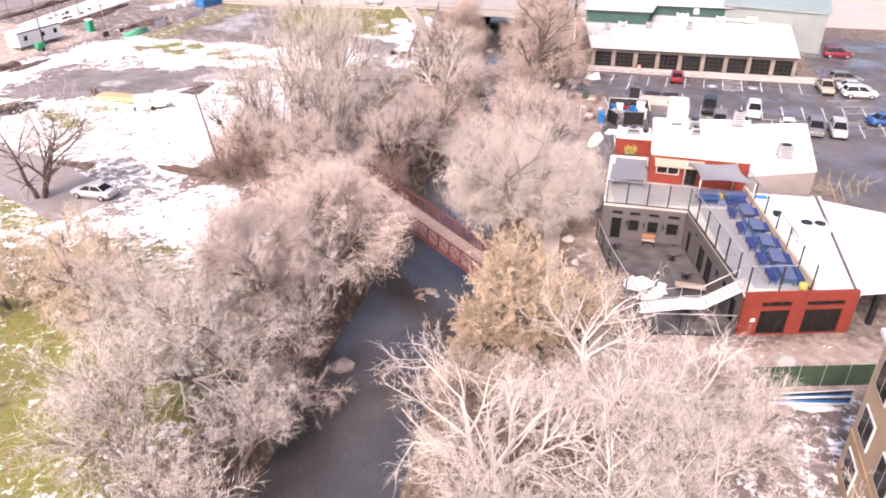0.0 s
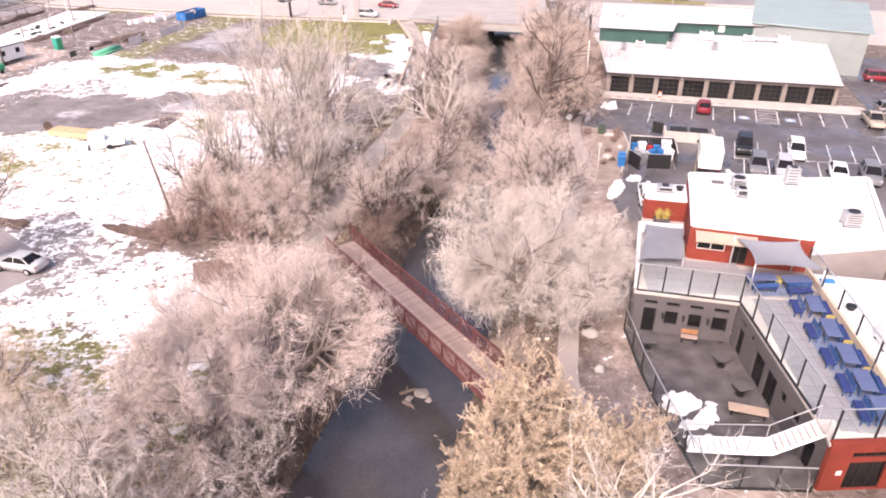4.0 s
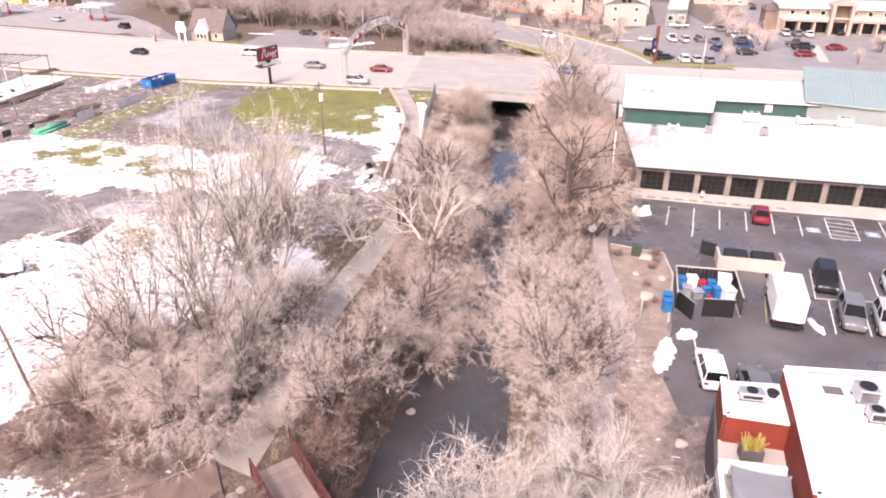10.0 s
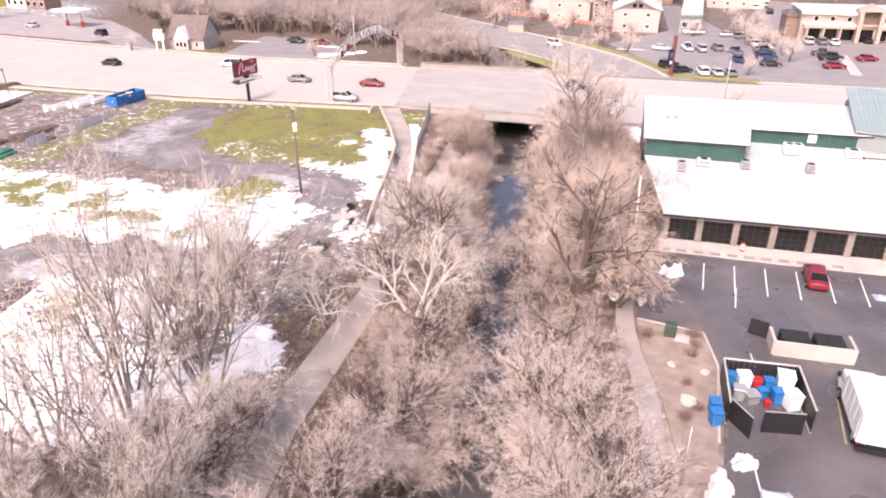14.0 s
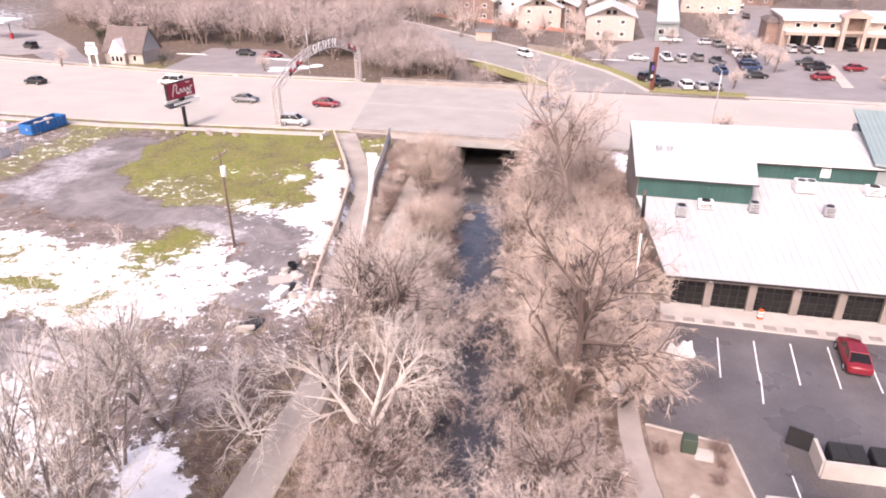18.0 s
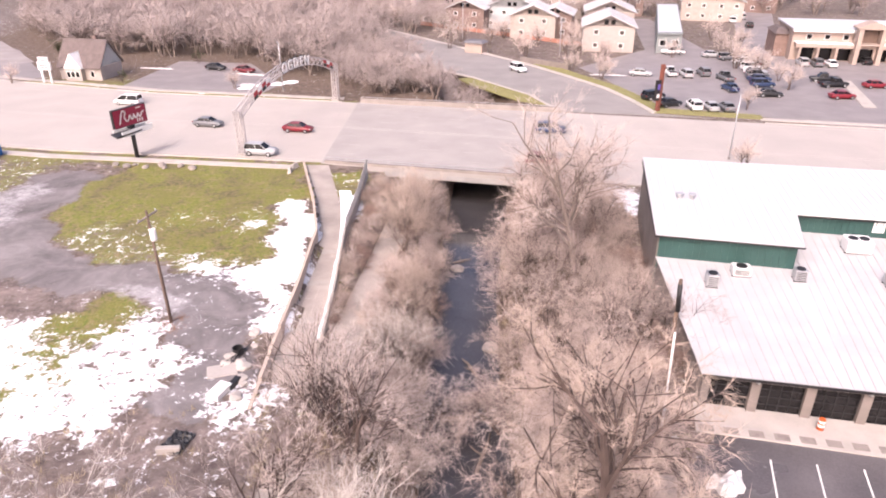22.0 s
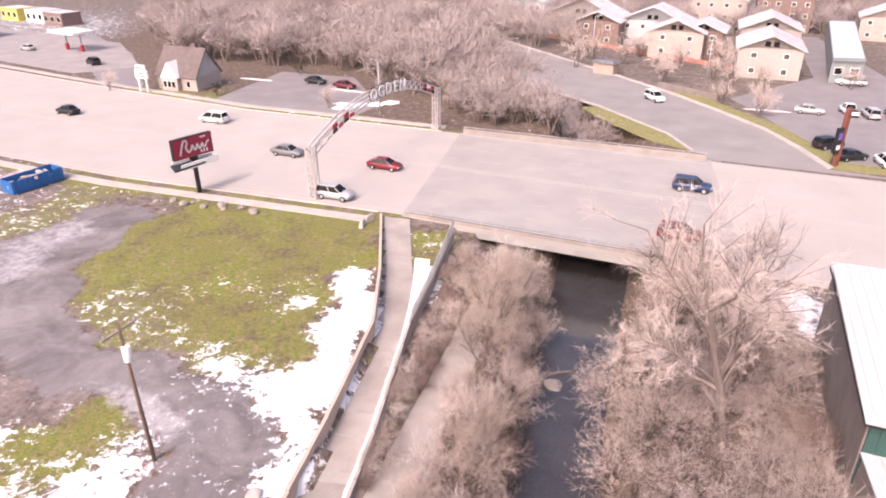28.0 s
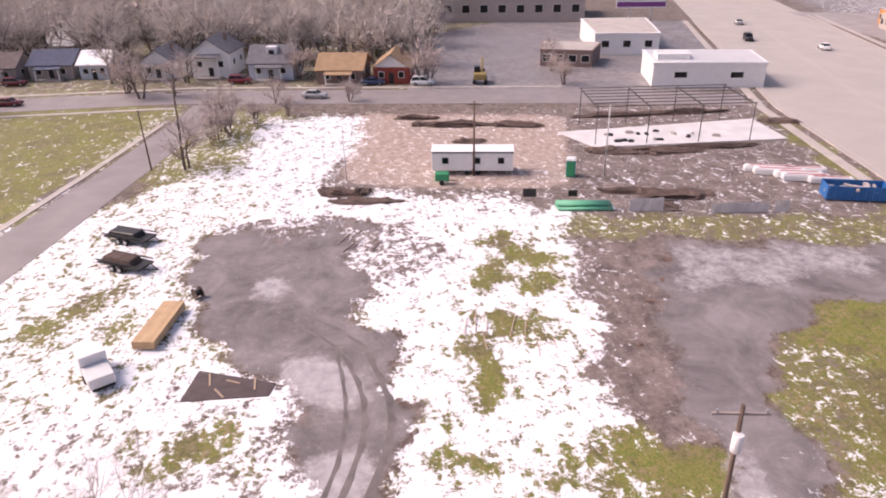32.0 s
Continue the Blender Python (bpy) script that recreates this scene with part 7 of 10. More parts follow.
wpart("niche_wall", b, REDWALL, rest, "brick-red wall behind the side terrace")
b = BM(); prism(b, [(13.25, 63.0), (16.4, 62.6), (17.0, 66.1), (13.95, 66.15)], 4.95, 5.15); wpart("niche_roof", b, MEMBRANE, rest, "flat white roof membrane")
b = BM()
for p0, p1 in (((16.3, 62.45), (13.1, 62.9)), ((13.1, 62.9), (13.8, 66.3))):
    wallbox(b, p0, p1, 5.2, 5.3, .36)
wpart("coping", b, MEMBRANE, rest)
b = BM(); prism(b, [(15.5, 56.6), (23.3, 55.2), (26.4, 66.0), (17.3, 66.15), (16.65, 62.5)], UZ - .3, UZ - .05); wpart("upper_roof", b, MEMBRANE, rest, "flat white roof membrane")
b = BM()
for p0, p1 in ((rw0, rw1), (rw1, (26.6, 66.2)), ((26.6, 66.2), (17.2, 66.35)), ((15.3, 56.4), (16.5, 62.4)), ((16.5, 62.4), (17.2, 66.2))):
    wallbox(b, p0, p1, UZ, UZ + .1, .36)
wpart("coping", b, MEMBRANE, rest)
b = BM(); prism(b, [(12.3, 60.4), (16.1, 60.1), (16.45, 62.3), (12.95, 62.9)], DZ - .2, DZ); wpart("terrace_deck", b, PALECONC, rest)
b = BM(); wallbox(b, (12.2, 60.3), (15.6, 60.0), DZ, DZ + .9, .2); wallbox(b, (10.75, 51.7), (12.3, 60.2), DZ, DZ + .5, .25); wpart("terrace_parapet", b, WHITE, rest)
# awning over the window
b = BM()
q0, q1 = on_wall(rw0, rw1, .2), on_wall(rw0, rw1, 4.5)
v = [b.verts.new(c) for c in ((q0[0], q0[1] - .16, DZ + 2.45), (q1[0], q1[1] - .16, DZ + 2.45), (q1[0] - .1, q1[1] - 1.0, DZ + 2.1), (q0[0] - .1, q0[1] - 1.0, DZ + 2.1), (q1[0] - .1, q1[1] - 1.0, DZ + 1.95), (q0[0] - .1, q0[1] - 1.0, DZ + 1.95))]
b.faces.new((v[0], v[3], v[2], v[1])); b.faces.new((v[3], v[5], v[4], v[2]))
bmesh.ops.solidify(b, geom=b.faces[:], thickness=.04)
wpart("awning", b, mat("cream_canvas", (.62, .54, .44), .9, .12, .8, .1), rest, "cream canvas awning")
# east wing, lower grey block
ez = [(23.6, 55.3), (30.1, 56.9), (34.0, 70.0), (26.7, 69.0), (26.8, 66.3)]
b = BM()
for p0, p1 in ((ez[0], ez[1]), (ez[1], ez[2]), (ez[2], ez[3])):
    wallbox(b, p0, p1, 0, 4.7, .28)
wpart("wing_wall", b, mat("taupe_stucco", (.27, .23, .22), .85, .15, 1.5, .15), rest, "taupe stucco wing wall")
b = BM(); prism(b, [(23.7, 55.5), (29.95, 57.1), (33.8, 69.8), (26.75, 68.9)], 4.45, 4.62); wpart("wing_roof", b, MEMBRANE, rest, "flat white roof membrane")
b = BM()
for p0, p1 in ((ez[0], ez[1]), (ez[1], ez[2]), (ez[2], ez[3])):
    wallbox(b, p0, p1, 4.7, 4.8, .36)
wpart("coping", b, MEMBRANE, rest)
# glass wind screens on the terraces and the courtyard fence
PANE = bpy.data.materials.new("clear_pane")
PANE.use_nodes = True
pn = PANE.node_tree.nodes["Principled BSDF"]
pn.inputs["Base Color"].default_value = (.92, .95, .94, 1)
pn.inputs["Roughness"].default_value = .03
pn.inputs["Transmission Weight"].default_value = 1.0
pn.inputs["IOR"].default_value = 1.04


def screen(name, pts, z0, h, n_per, label):
    e = thing(name, pose(*pts[0], z0), label, "railing", "glass screens")
    for p0, p1, n in zip(pts, pts[1:], n_per):
        for i in range(n):
            a0, a1 = on_wall(p0, p1, math.dist(p0, p1) * i / n), on_wall(p0, p1, math.dist(p0, p1) * (i + 1) / n)
            b = BM(); box(b, *a0, z0 + h / 2, .085, .085, h); wpart("post", b, BLACKM, e)
            g = BM(); L = math.dist(a0, a1)
            wallbox(g, on_wall(a0, a1, .06), on_wall(a0, a1, L - .06), z0 + .08, z0 + h - .06, .015)
            o = wpart("glass_panel", g, PANE, e); o.visible_shadow = False
        b = BM(); wallbox(b, p0, p1, z0 + h, z0 + h + .05, .07); wpart("top_rail", b, STEEL, e)
        b = BM(); wallbox(b, p0, p1, z0 - .05, z0 + .03, .14); wpart("base_rail", b, BLACKM, e)
    b = BM(); box(b, *pts[-1], z0 + h / 2, .085, .085, h); wpart("post", b, BLACKM, e)


screen("glass_screen", [(10.8, 51.45), (17.6, 50.45), (18.55, 39.6)], DZ + .03, 2.1, (4, 5), "black-posted glass wind screen round the terrace")
screen("glass_screen", [(18.7, 37.65), (23.2, 38.25), (23.45, 46.5), (23.45, 54.8)], DZ + .03, 2.1, (2, 3, 3), "black-posted glass wind screen round the terrace")
screen("glass_screen", [(10.3, 51.3), (10.75, 46.5), (11.5, 42), (12.6, 37.0), (18.3, 37.2)], .08, 1.7, (2, 2, 2, 3), "black-posted glass fence round the courtyard")
# courtyard floor, stairs
b = BM(); prism(b, [(10.3, 51.4), (17.5, 50.3), (18.6, 37.5), (12.5, 36.9), (11.4, 42)], -.2, .07)
tagged(obj("floor_courtyard", b, mat("wet_patio_concrete", (.10, .088, .088), .24, .7, 1.3, .1, dry=.6)), "wet stained concrete courtyard floor", "courtyard", kind="structure")
sr = thing("staircase", pose(18.6, 38.7, 0, 0, 0, 180), "white steel stair from the courtyard to the terrace", "staircase")
TURN = math.atan2(-1.5, 2.5)
for i in range(8):
    b = BM(); box(b, .2 + i * .29, 0, DZ - .2 - i * .2, .27, 1.15, .06); part("tread", b, WHITE, sr)
    b = BM(); box(b, .07 + i * .29, 0, DZ - .12 - i * .2, .03, 1.1, .17); part("riser", b, PALECONC, sr)
b = BM(); box(b, 3.1, 0, 1.72, 1.5, 1.2, .08); part("landing", b, WHITE, sr)
for i in range(8):
    k = (i + .5) / 8
    b = BM(); box(b, 3.75 + 2.5 * k, .05 - 1.5 * k, 1.6 - i * .19, .33, 1.15, .06, TURN); part("tread", b, WHITE, sr)
for s in (-1, 1):
    b, hr = BM(), BM()
    pts_ = [(0, s * .58, DZ), (2.35, s * .58, 1.77), (3.75, .05 + s * .58, 1.74), (6.3, -1.45 + s * .55, .15)]
    for p0, p1 in zip(pts_, pts_[1:]):
        tube(b, (p0[0], p0[1], p0[2] - .1), (p1[0], p1[1], p1[2] - .1), .07, n=6)
        tube(hr, (p0[0], p0[1], p0[2] + .95), (p1[0], p1[1], p1[2] + .95), .03, n=6)
    for p0 in pts_:
        tube(hr, (p0[0], p0[1], p0[2] - .1), (p0[0], p0[1], p0[2] + .95), .03, n=6)
    part("stringer", b, WHITE, sr)
    part("handrail", hr, STEEL, sr)
for x in (2.6, 3.5):
    b = BM(); tube(b, (x, 0, .07), (x, 0, 1.68), .06, n=8); part("leg", b, BLACKM, sr)
# shade sails
def sail(name, c, label, tension=.16, sag=.25):
    e = thing(name, pose(*c[0][:2], 0), label, "shade sail", "shade sails")
    n = 10
    P4 = [Vector(p) for p in c]
    vs, fs = [], []
    for i in range(n + 1):
        for j in range(n + 1):
            u, v_ = i / n, j / n
            p = (P4[0] * (1 - u) + P4[1] * u) * (1 - v_) + (P4[3] * (1 - u) + P4[2] * u) * v_
            mid = (P4[0] + P4[1] + P4[2] + P4[3]) / 4
            pull = tension * (abs(2 * u - 1) ** 2 * 4 * v_ * (1 - v_) + abs(2 * v_ - 1) ** 2 * 4 * u * (1 - u))
            p = p + (mid - p) * pull - Vector((0, 0, sag * 16 * u * (1 - u) * v_ * (1 - v_)))
            vs.append(e.matrix_basis.inverted() @ p)
    for i in range(n):
        for j in range(n):
            o = i * (n + 1) + j
            fs.append((o, o + 1, o + n + 2, o + n + 1))
    b = BM()
    bv = [b.verts.new(v) for v in vs]
    for f in fs:
        b.faces.new([bv[i] for i in f]).smooth = True
    bmesh.ops.solidify(b, geom=b.faces[:], thickness=.02)
    part("cloth", b, mat("grey_sailcloth", (.40, .41, .45), .8, .08, 1.0, .05), e)
    for p in P4:
        b = BM(); tube(b, (p.x, p.y, DZ), (p.x, p.y, p.z + .05), .06, n=8); wpart("mast", b, STEEL, e)


sail("shade_sail", [(18.6, 51.9, 5.6), (23.1, 51.6, 5.5), (22.3, 54.6, 6.1), (18.1, 55.2, 5.9)], "grey shade sail stretched over the terrace")
sail("shade_sail", [(11.3, 54.3, 4.3), (14.5, 54.5, 4.3), (15.5, 59.3, 4.35), (12.7, 59.9, 4.35)], "flat grey canvas roof over the side terrace", .05, .08)
# terrace furniture
BLUEC = mat("blue_cushion", (.025, .04, .15), .85, .25, .4, .2)
BLUEF = mat("blue_frame", (.03, .08, .22), .5, .2, .4, .05)
BLUEG = mat("blue_grey_top", (.10, .125, .23), .5, .15, .5, .05)
YEL = mat("yellow_cushion", (.42, .33, .09), .8, .2, .3, .2)


def patio_table(x, y, rz):
    e = thing("patio_table", pose(x, y, DZ + .035, 0, 0, rz), "blue-grey patio table on the roof terrace", "table", "terrace tables")
    b = BM(); box(b, 0, 0, .72, 1.95, .95, .06); part("tabletop", bevel(b, .015), BLUEG, e)
    for sx in (-1, 1):
        for sy in (-1, 1):
            b = BM(); box(b, sx * .75, sy * .38, .345, .07, .07, .69); part("leg", b, BLUEF, e)


def patio_bench(x, y, rz):
    e = thing("patio_bench", pose(x, y, DZ + .035, 0, 0, rz), "blue slatted patio bench on the roof terrace", "bench", "terrace benches")
    b = BM(); box(b, 0, 0, .42, 1.6, .5, .1); part("seat", bevel(b, .02), BLUEC, e)
    for k in range(3):
        b = BM(); box(b, 0, -.26 - k * .02, .58 + k * .13, 1.6, .04, .09, rx=-8); part("back_slat", b, BLUEF, e)
    for sx in (-1, 1):
        for sy in (-1, 1):
            b = BM(); box(b, sx * .72, sy * .2, .185, .06, .06, .37); part("leg", b, BLUEF, e)
        b = BM(); box(b, sx * .77, -.25, .66, .05, .06, .5); part("back_post", b, BLUEF, e)


def pouf(x, y):
    e = thing("stool", pose(x, y, DZ + .035), "yellow round stool on the roof terrace", "stool", "terrace stools")
    b = BM(); tube(b, (0, 0, .08), (0, 0, .5), .27, .30, n=14); part("seat", bevel(b, .02), YEL, e)
    b = BM(); tube(b, (0, 0, 0), (0, 0, .079), .22, n=12); part("base", b, BLACKM, e)


for i, y in enumerate((39.6, 41.9, 44.3, 46.9, 49.6)):
    patio_table(21.9 + .04 * i, y, 84)
    patio_bench(20.9, y, -6 + 90)
    patio_bench(22.8, y, 174 - 90 + 180)
    if i % 2 == 0 or i == 3:
        pouf(22.7, y - 1.2)
patio_table(19.6, 52.7, 8); patio_bench(19.6, 51.9, 8); pouf(20.9, 53.0)
patio_bench(21.9, 51.6, 185); patio_table(21.9, 52.6, 8)
MATB = mat("blue_outdoor_mat", (.16, .19, .27), .6, .45, .5, .15)
for x0, y0, w_, l_, rz in ((21.9, 40.8, 2.2, 3.6, 0.6), (21.9, 45.4, 2.2, 4.0, 0.6), (20.8, 52.4, 3.2, 1.8, 8)):
    b = BM(); box(b, 0, 0, .011, w_, l_, .018)
    o = obj("outdoor_mat", b, MATB)
    o.matrix_basis = pose(x0, y0, DZ + .045, 0, 0, rz)
    tagged(o, "worn blue mat under the terrace tables", "mat", "terrace mats")
# courtyard tables and planter
TIMBER = mat("weathered_bench_wood", (.40, .30, .235), .8, .2, .8, .15)
for x, y, rz in ((16.2, 47.6, 30), (16.7, 44.8, 20), (15.9, 40.0, 10), (11.6, 49.2, 0)):
    e = thing("cafe_table", pose(x, y, .07, 0, 0, rz), "grey square table in the wet courtyard", "table", "courtyard tables")
    b = BM(); box(b, 0, 0, .73, .95, .95, .05); part("tabletop", bevel(b, .012), GREYSTUCCO, e)
    b = BM(); tube(b, (0, 0, .03), (0, 0, .7), .05, n=8); part("pedestal", b, BLACKM, e)
    b = BM(); tube(b, (0, 0, 0), (0, 0, .03), .3, n=12); part("foot", b, BLACKM, e)
e = thing("bench", pose(14.6, 50.1, .07, 0, 0, -9), "orange-brown wooden bench against the grey wall", "bench")
b = BM(); box(b, 0, 0, .45, 1.1, .42, .07); part("seat", b, DECKWOOD, e)
b = BM(); box(b, 0, .22, .75, 1.1, .05, .35); part("backrest", b, mat("orange_brown_wood", (.36, .17, .08), .8, .2, .5, .1), e)
for s in (-1, 1):
    b = BM(); box(b, s * .48, 0, .21, .07, .4, .42); part("leg", b, BLACKM, e)
e = thing("planter", pose(14.3, 61.6, DZ), "grey planter box with a yellow plant", "planter")
b = BM(); box(b, 0, 0, .35, 1.2, .7, .7); part("planter_box", bevel(b, .03), GREYSTUCCO, e)
rs = np.random.RandomState(4)
vs, fs = [], []
for k in range(160):
    p = np.array([rs.uniform(-.5, .5), rs.uniform(-.3, .3), .7]); d = rs.normal(0, .3, 3) + [0, 0, .6]; q = np.cross(d, [0, 0, 1]); q = q / (np.linalg.norm(q) + 1e-6) * .04
    o = len(vs); vs += [p - q, p + q, p + d * .7 + q * .3, p + d * .7 - q * .3]; fs.append((o, o + 1, o + 2, o + 3))
raw("foliage", vs, fs, YEL, e)
for p0 in ((12.5, 2.4), (13.9, 2.2), (15.5, 2.3)):
    e = thing("wall_lamp", pose(p0[0] + .2, 51.0 - .155 * (p0[0] - 11) - .03, 1.75, 0, 0, -9), "small black lamp on the grey courtyard wall", "wall lamp", "courtyard lamps")
    b = BM(); box(b, 0, 0, 0, .16, .3, .35); part("lamp_body", bevel(b, .02), BLACKM, e)
e = thing("bench", pose(16.6, 42.9, .07, 0, 0, -12), "long pale wooden bench in the wet courtyard", "bench")
b = BM(); box(b, 0, 0, .46, 2.3, .75, .07); part("seat", bevel(b, .015), TIMBER, e)
for s in (-1, 1):
    b = BM(); box(b, s * .95, 0, .21, .08, .6, .42); part("leg", b, BLACKM, e)
# roof things of the restaurant
for x, y, sx, sy, sz, zz, f in ((20.6, 63.9, 1.1, 1.1, .8, UZ - .05, 1), (20.4, 62.2, .8, .8, .6, UZ - .05, 1), (14.9, 64.6, 1.3, .8, .45, 5.15, 1), (28.6, 60.5, 1.3, 1.1, 1.1, 4.62, 1), (26.2, 46.6, 2.2, 1.8, 1.3, DZ - .25, 2), (25.2, 65.0, 1.0, .7, 1.4, UZ - .05, 1)):
    roof_unit(x, y, sx, sy, sz, zz, -5, f, "pale unit on the restaurant's white roof")
for x, y, z in ((25.0, 50.6, DZ - .25), (26.6, 48.9, DZ - .25), (16.2, 64.9, 5.15)):
    e = thing("roof_vent", pose(x, y, z), "dark round vent on the white roof", "roof vent", "roof vents")
    b = BM(); tube(b, (0, 0, 0), (0, 0, .25), .24, n=12); part("pipe", b, BLACKM, e)
    b = BM(); tube(b, (0, 0, .25), (0, 0, .32), .34, n=12); part("cap", b, BLACKM, e)
e = thing("roof_hatch", pose(19.0, 64.2, UZ - .05, 0, 0, -5), "flat dark hatch on the white roof", "roof hatch")
b = BM(); box(b, 0, 0, .12, 1.1, .8, .24); part("hatch_curb", b, WHITE, e)
b = BM(); box(b, 0, 0, .26, 1.0, .7, .04); part("hatch_lid", b, mat("smoked_plastic", (.15, .13, .12), .3, .1, .5, 0), e)
e = thing("blue_tarp", pose(24.8, 54.1, DZ - .25), "folded blue tarpaulin on the white roof", "tarpaulin")
b = BM(); box(b, 0, 0, .08, 1.0, .5, .16); part("fold", bevel(b, .05, 2), paint("bright_blue_sheet", (.04, .22, .55), .6), e)

# front yard, green screened fence, pipes and yellow house
fe = thing("screen_fence", pose(19, 31.9, 0), "dark green screened construction fence", "fence")
for i in range(5):
    a0, a1 = (17.6 + i * 1.6, 31.6 + i * .2), (17.6 + (i + 1) * 1.6, 31.6 + (i + 1) * .2)
    b = BM(); wallbox(b, a0, on_wall(a0, a1, 1.58), .1, 1.75, .03); wpart("screen_panel", b, mat("green_mesh_screen", (.045, .075, .045), .9, .2, .5, .2), fe)
    b = BM(); tube(b, (*a0, -.2), (*a0, 1.9), .03, n=6); wpart("post", b, STEEL, fe)
for i in range(7):
    e = thing("pipe", pose(18.3 + .15 * i, 30.2 + .14 * i, .12 + .05 * (i % 2), 0, 0, 4 + i), "long plastic pipe lying beside the fence", "pipe", "loose pipes")
    b = BM(); tube(b, (0, 0, 0), (5.2, 0, 0), .07, n=8); part("tube_wall", b, (WHITE, BLUEP, BLACKM)[i % 3], e)
YW = mat("yellow_ochre_siding", (.50, .37, .25), .8, .15, 1.0, .15)
yh = thing("apartment_house", pose(20.6, 25.2, 0, 0, 0, -12), "ochre new-built house with white-framed windows", "house")
b = BM(); box(b, 4.5, -5, 4.6, 9, 10, 9.2); part("wall", b, YW, yh)
b = BM(); box(b, 4.5, -5, 9.3, 9.6, 10.6, .25); part("roof", b, WHITE, yh)
for k in range(3):
    for j, y0 in enumerate((-1.6, -5.0)):
        b = BM(); box(b, -.03, y0, 1.6 + k * 3.0, .1, 1.8, 1.7); w = part("window", b, WHITE, yh, "white window frame")
        for s in (-1, 1):
            b = BM(); box(b, -.085, y0 + s * .42, 1.6 + k * 3.0, .03, .74, 1.5); part("pane", b, DARKGLASS, w)
for k in range(3):
    for j, x0 in enumerate((1.6, 5.0)):
        b = BM(); box(b, x0, .03, 1.6 + k * 3.0, 1.8, .1, 1.7); w = part("window", b, WHITE, yh, "white window frame")
        for s in (-1, 1):
            b = BM(); box(b, x0 + s * .42, .085, 1.6 + k * 3.0, .74, .03, 1.5); part("pane", b, DARKGLASS, w)
b = BM(); box(b, 4.5, -5, 3.05, 9.12, 10.12, .22); part("trim_band", b, TANWOOD, yh)
for i, (x, y, r_, L) in enumerate(((12.6, 27, 55, 6), (13.6, 25, 60, 5), (11.5, 22.5, -60, 7))):
    e = thing("snowy_plank", pose(x, y, .1, 0, 0, r_), "snow-covered board lying on the ground", "plank", "snowy boards")
    b = BM(); box(b, 0, 0, 0, L, .9, .16); part("board", bevel(b, .03), SNOW, e)
# ---------------------------------------------------------------- poles, signs and the gateway arch
WOODPOLE = mat("pole_wood", (.16, .11, .085), .9, .3, .6, .3)


def pole(x, y, h, lean=(0, 0), label="weathered wooden utility pole", arm=None, r=.15, name="utility_pole", material=None, arm_mat=None):
    e = thing(name, pose(x, y, float(ground_z(x, y))), label, "pole", "poles")
    b = BM(); tube(b, (0, 0, -.4), (lean[0], lean[1], h), r, r * .65, n=10); part("shaft", b, material or WOODPOLE, e)
    if arm:
        b = BM(); box(b, lean[0], lean[1], h - arm[2], arm[0], .1, .12, arm[1]); part("crossarm", b, arm_mat or WOODPOLE, e)
        for s in (-.42, 0, .42):
            a = radians(arm[1])
            b = BM(); tube(b, (lean[0] + math.cos(a) * arm[0] * s, lean[1] + math.sin(a) * arm[0] * s, h - arm[2] + .06), (lean[0] + math.cos(a) * arm[0] * s, lean[1] + math.sin(a) * arm[0] * s, h - arm[2] + .24), .05, n=6); part("insulator", b, STEEL, e)
    return e


p = pole(12.25, 106.9, 11.6, (-.1, .7), "wooden utility pole with a white conduit", None, .17)
b = BM(); tube(b, (.05, -.18, .2), (-.04, .3, 8.2), .075, n=8); part("conduit", b, WHITE, p)
b = BM(); tube(b, (-.07, .42, 9.6), (-.1, .66, 11.3), .145, n=10); part("top_sleeve", b, BLACKM, p)
p = pole(-24.85, 119.6, 10.2, (-.1, -.1), "wooden lamp pole with a pale transformer can", (2.6, 80, .5), .15, arm_mat=mat("bleached_wood", (.36, .30, .275), .9, .2, .6, .2))
b = BM(); tube(b, (.1, -.15, 7.7), (.1, -.15, 8.7), .26, n=12); part("transformer", bevel(b, .03), WHITE, p)
pole(-29.4, 64.2, 8.2, (-1.6, .5), "leaning grey wooden pole at the thicket", None, .12)
pole(-93.2, 80, 10.5, (-.3, .4), "wooden utility pole beside the lane", (2.0, 80, .5))
pole(-93.0, 75.8, 8.0, (-.6, -.3), "leaning wooden pole beside the lane", None, .12)
pole(-83.2, 117.5, 9.5, (0, .1), "wooden utility pole beside the site trailer", (1.8, 80, .4))
pole(-80.0, 133.5, 9.0, (0, 0), "thin steel pole on the building site", None, .09, "mast", STEEL)
pole(-84, 101.5, 7.0, (0, 0), "thin steel pole on the building site", None, .08, "mast", STEEL)
pole(10.8, 76.6, 4.5, (0, 0), "thin grey post beside the path", None, .05, "post", STEEL)


def street_lamp(x, y, h, rz):
    e = thing("street_lamp", pose(x, y, 0, 0, 0, rz), "tall grey steel street lamp with curved arm", "street lamp", "street lamps")
    b = BM(); tube(b, (0, 0, 0), (0, 0, h), .11, .07, n=8); part("shaft", b, STEEL, e)
    b = BM()
    for k in range(5):
        a0, a1 = k / 5 * 1.2, (k + 1) / 5 * 1.2
        tube(b, (2.0 * math.sin(a0) * .9, 0, h + .8 * (1 - math.cos(a0) * 1) * .8), (2.0 * math.sin(a1) * .9, 0, h + .8 * (1 - math.cos(a1)) * .8), .045, n=6)
    part("arm", b, STEEL, e)
    b = BM(); box(b, 1.9, 0, h + .42, .7, .28, .14); part("lamp_head", bevel(b, .04), STEEL, e)
    b = BM(); tube(b, (0, 0, 0), (0, 0, .35), .2, n=10); part("base", b, CONC, e)


street_lamp(35.3, 163.5, 9, 100)
street_lamp(-36, 200, 9, -80)
street_lamp(-3, 260, 9, 0)
street_lamp(20, 236, 9, 180)

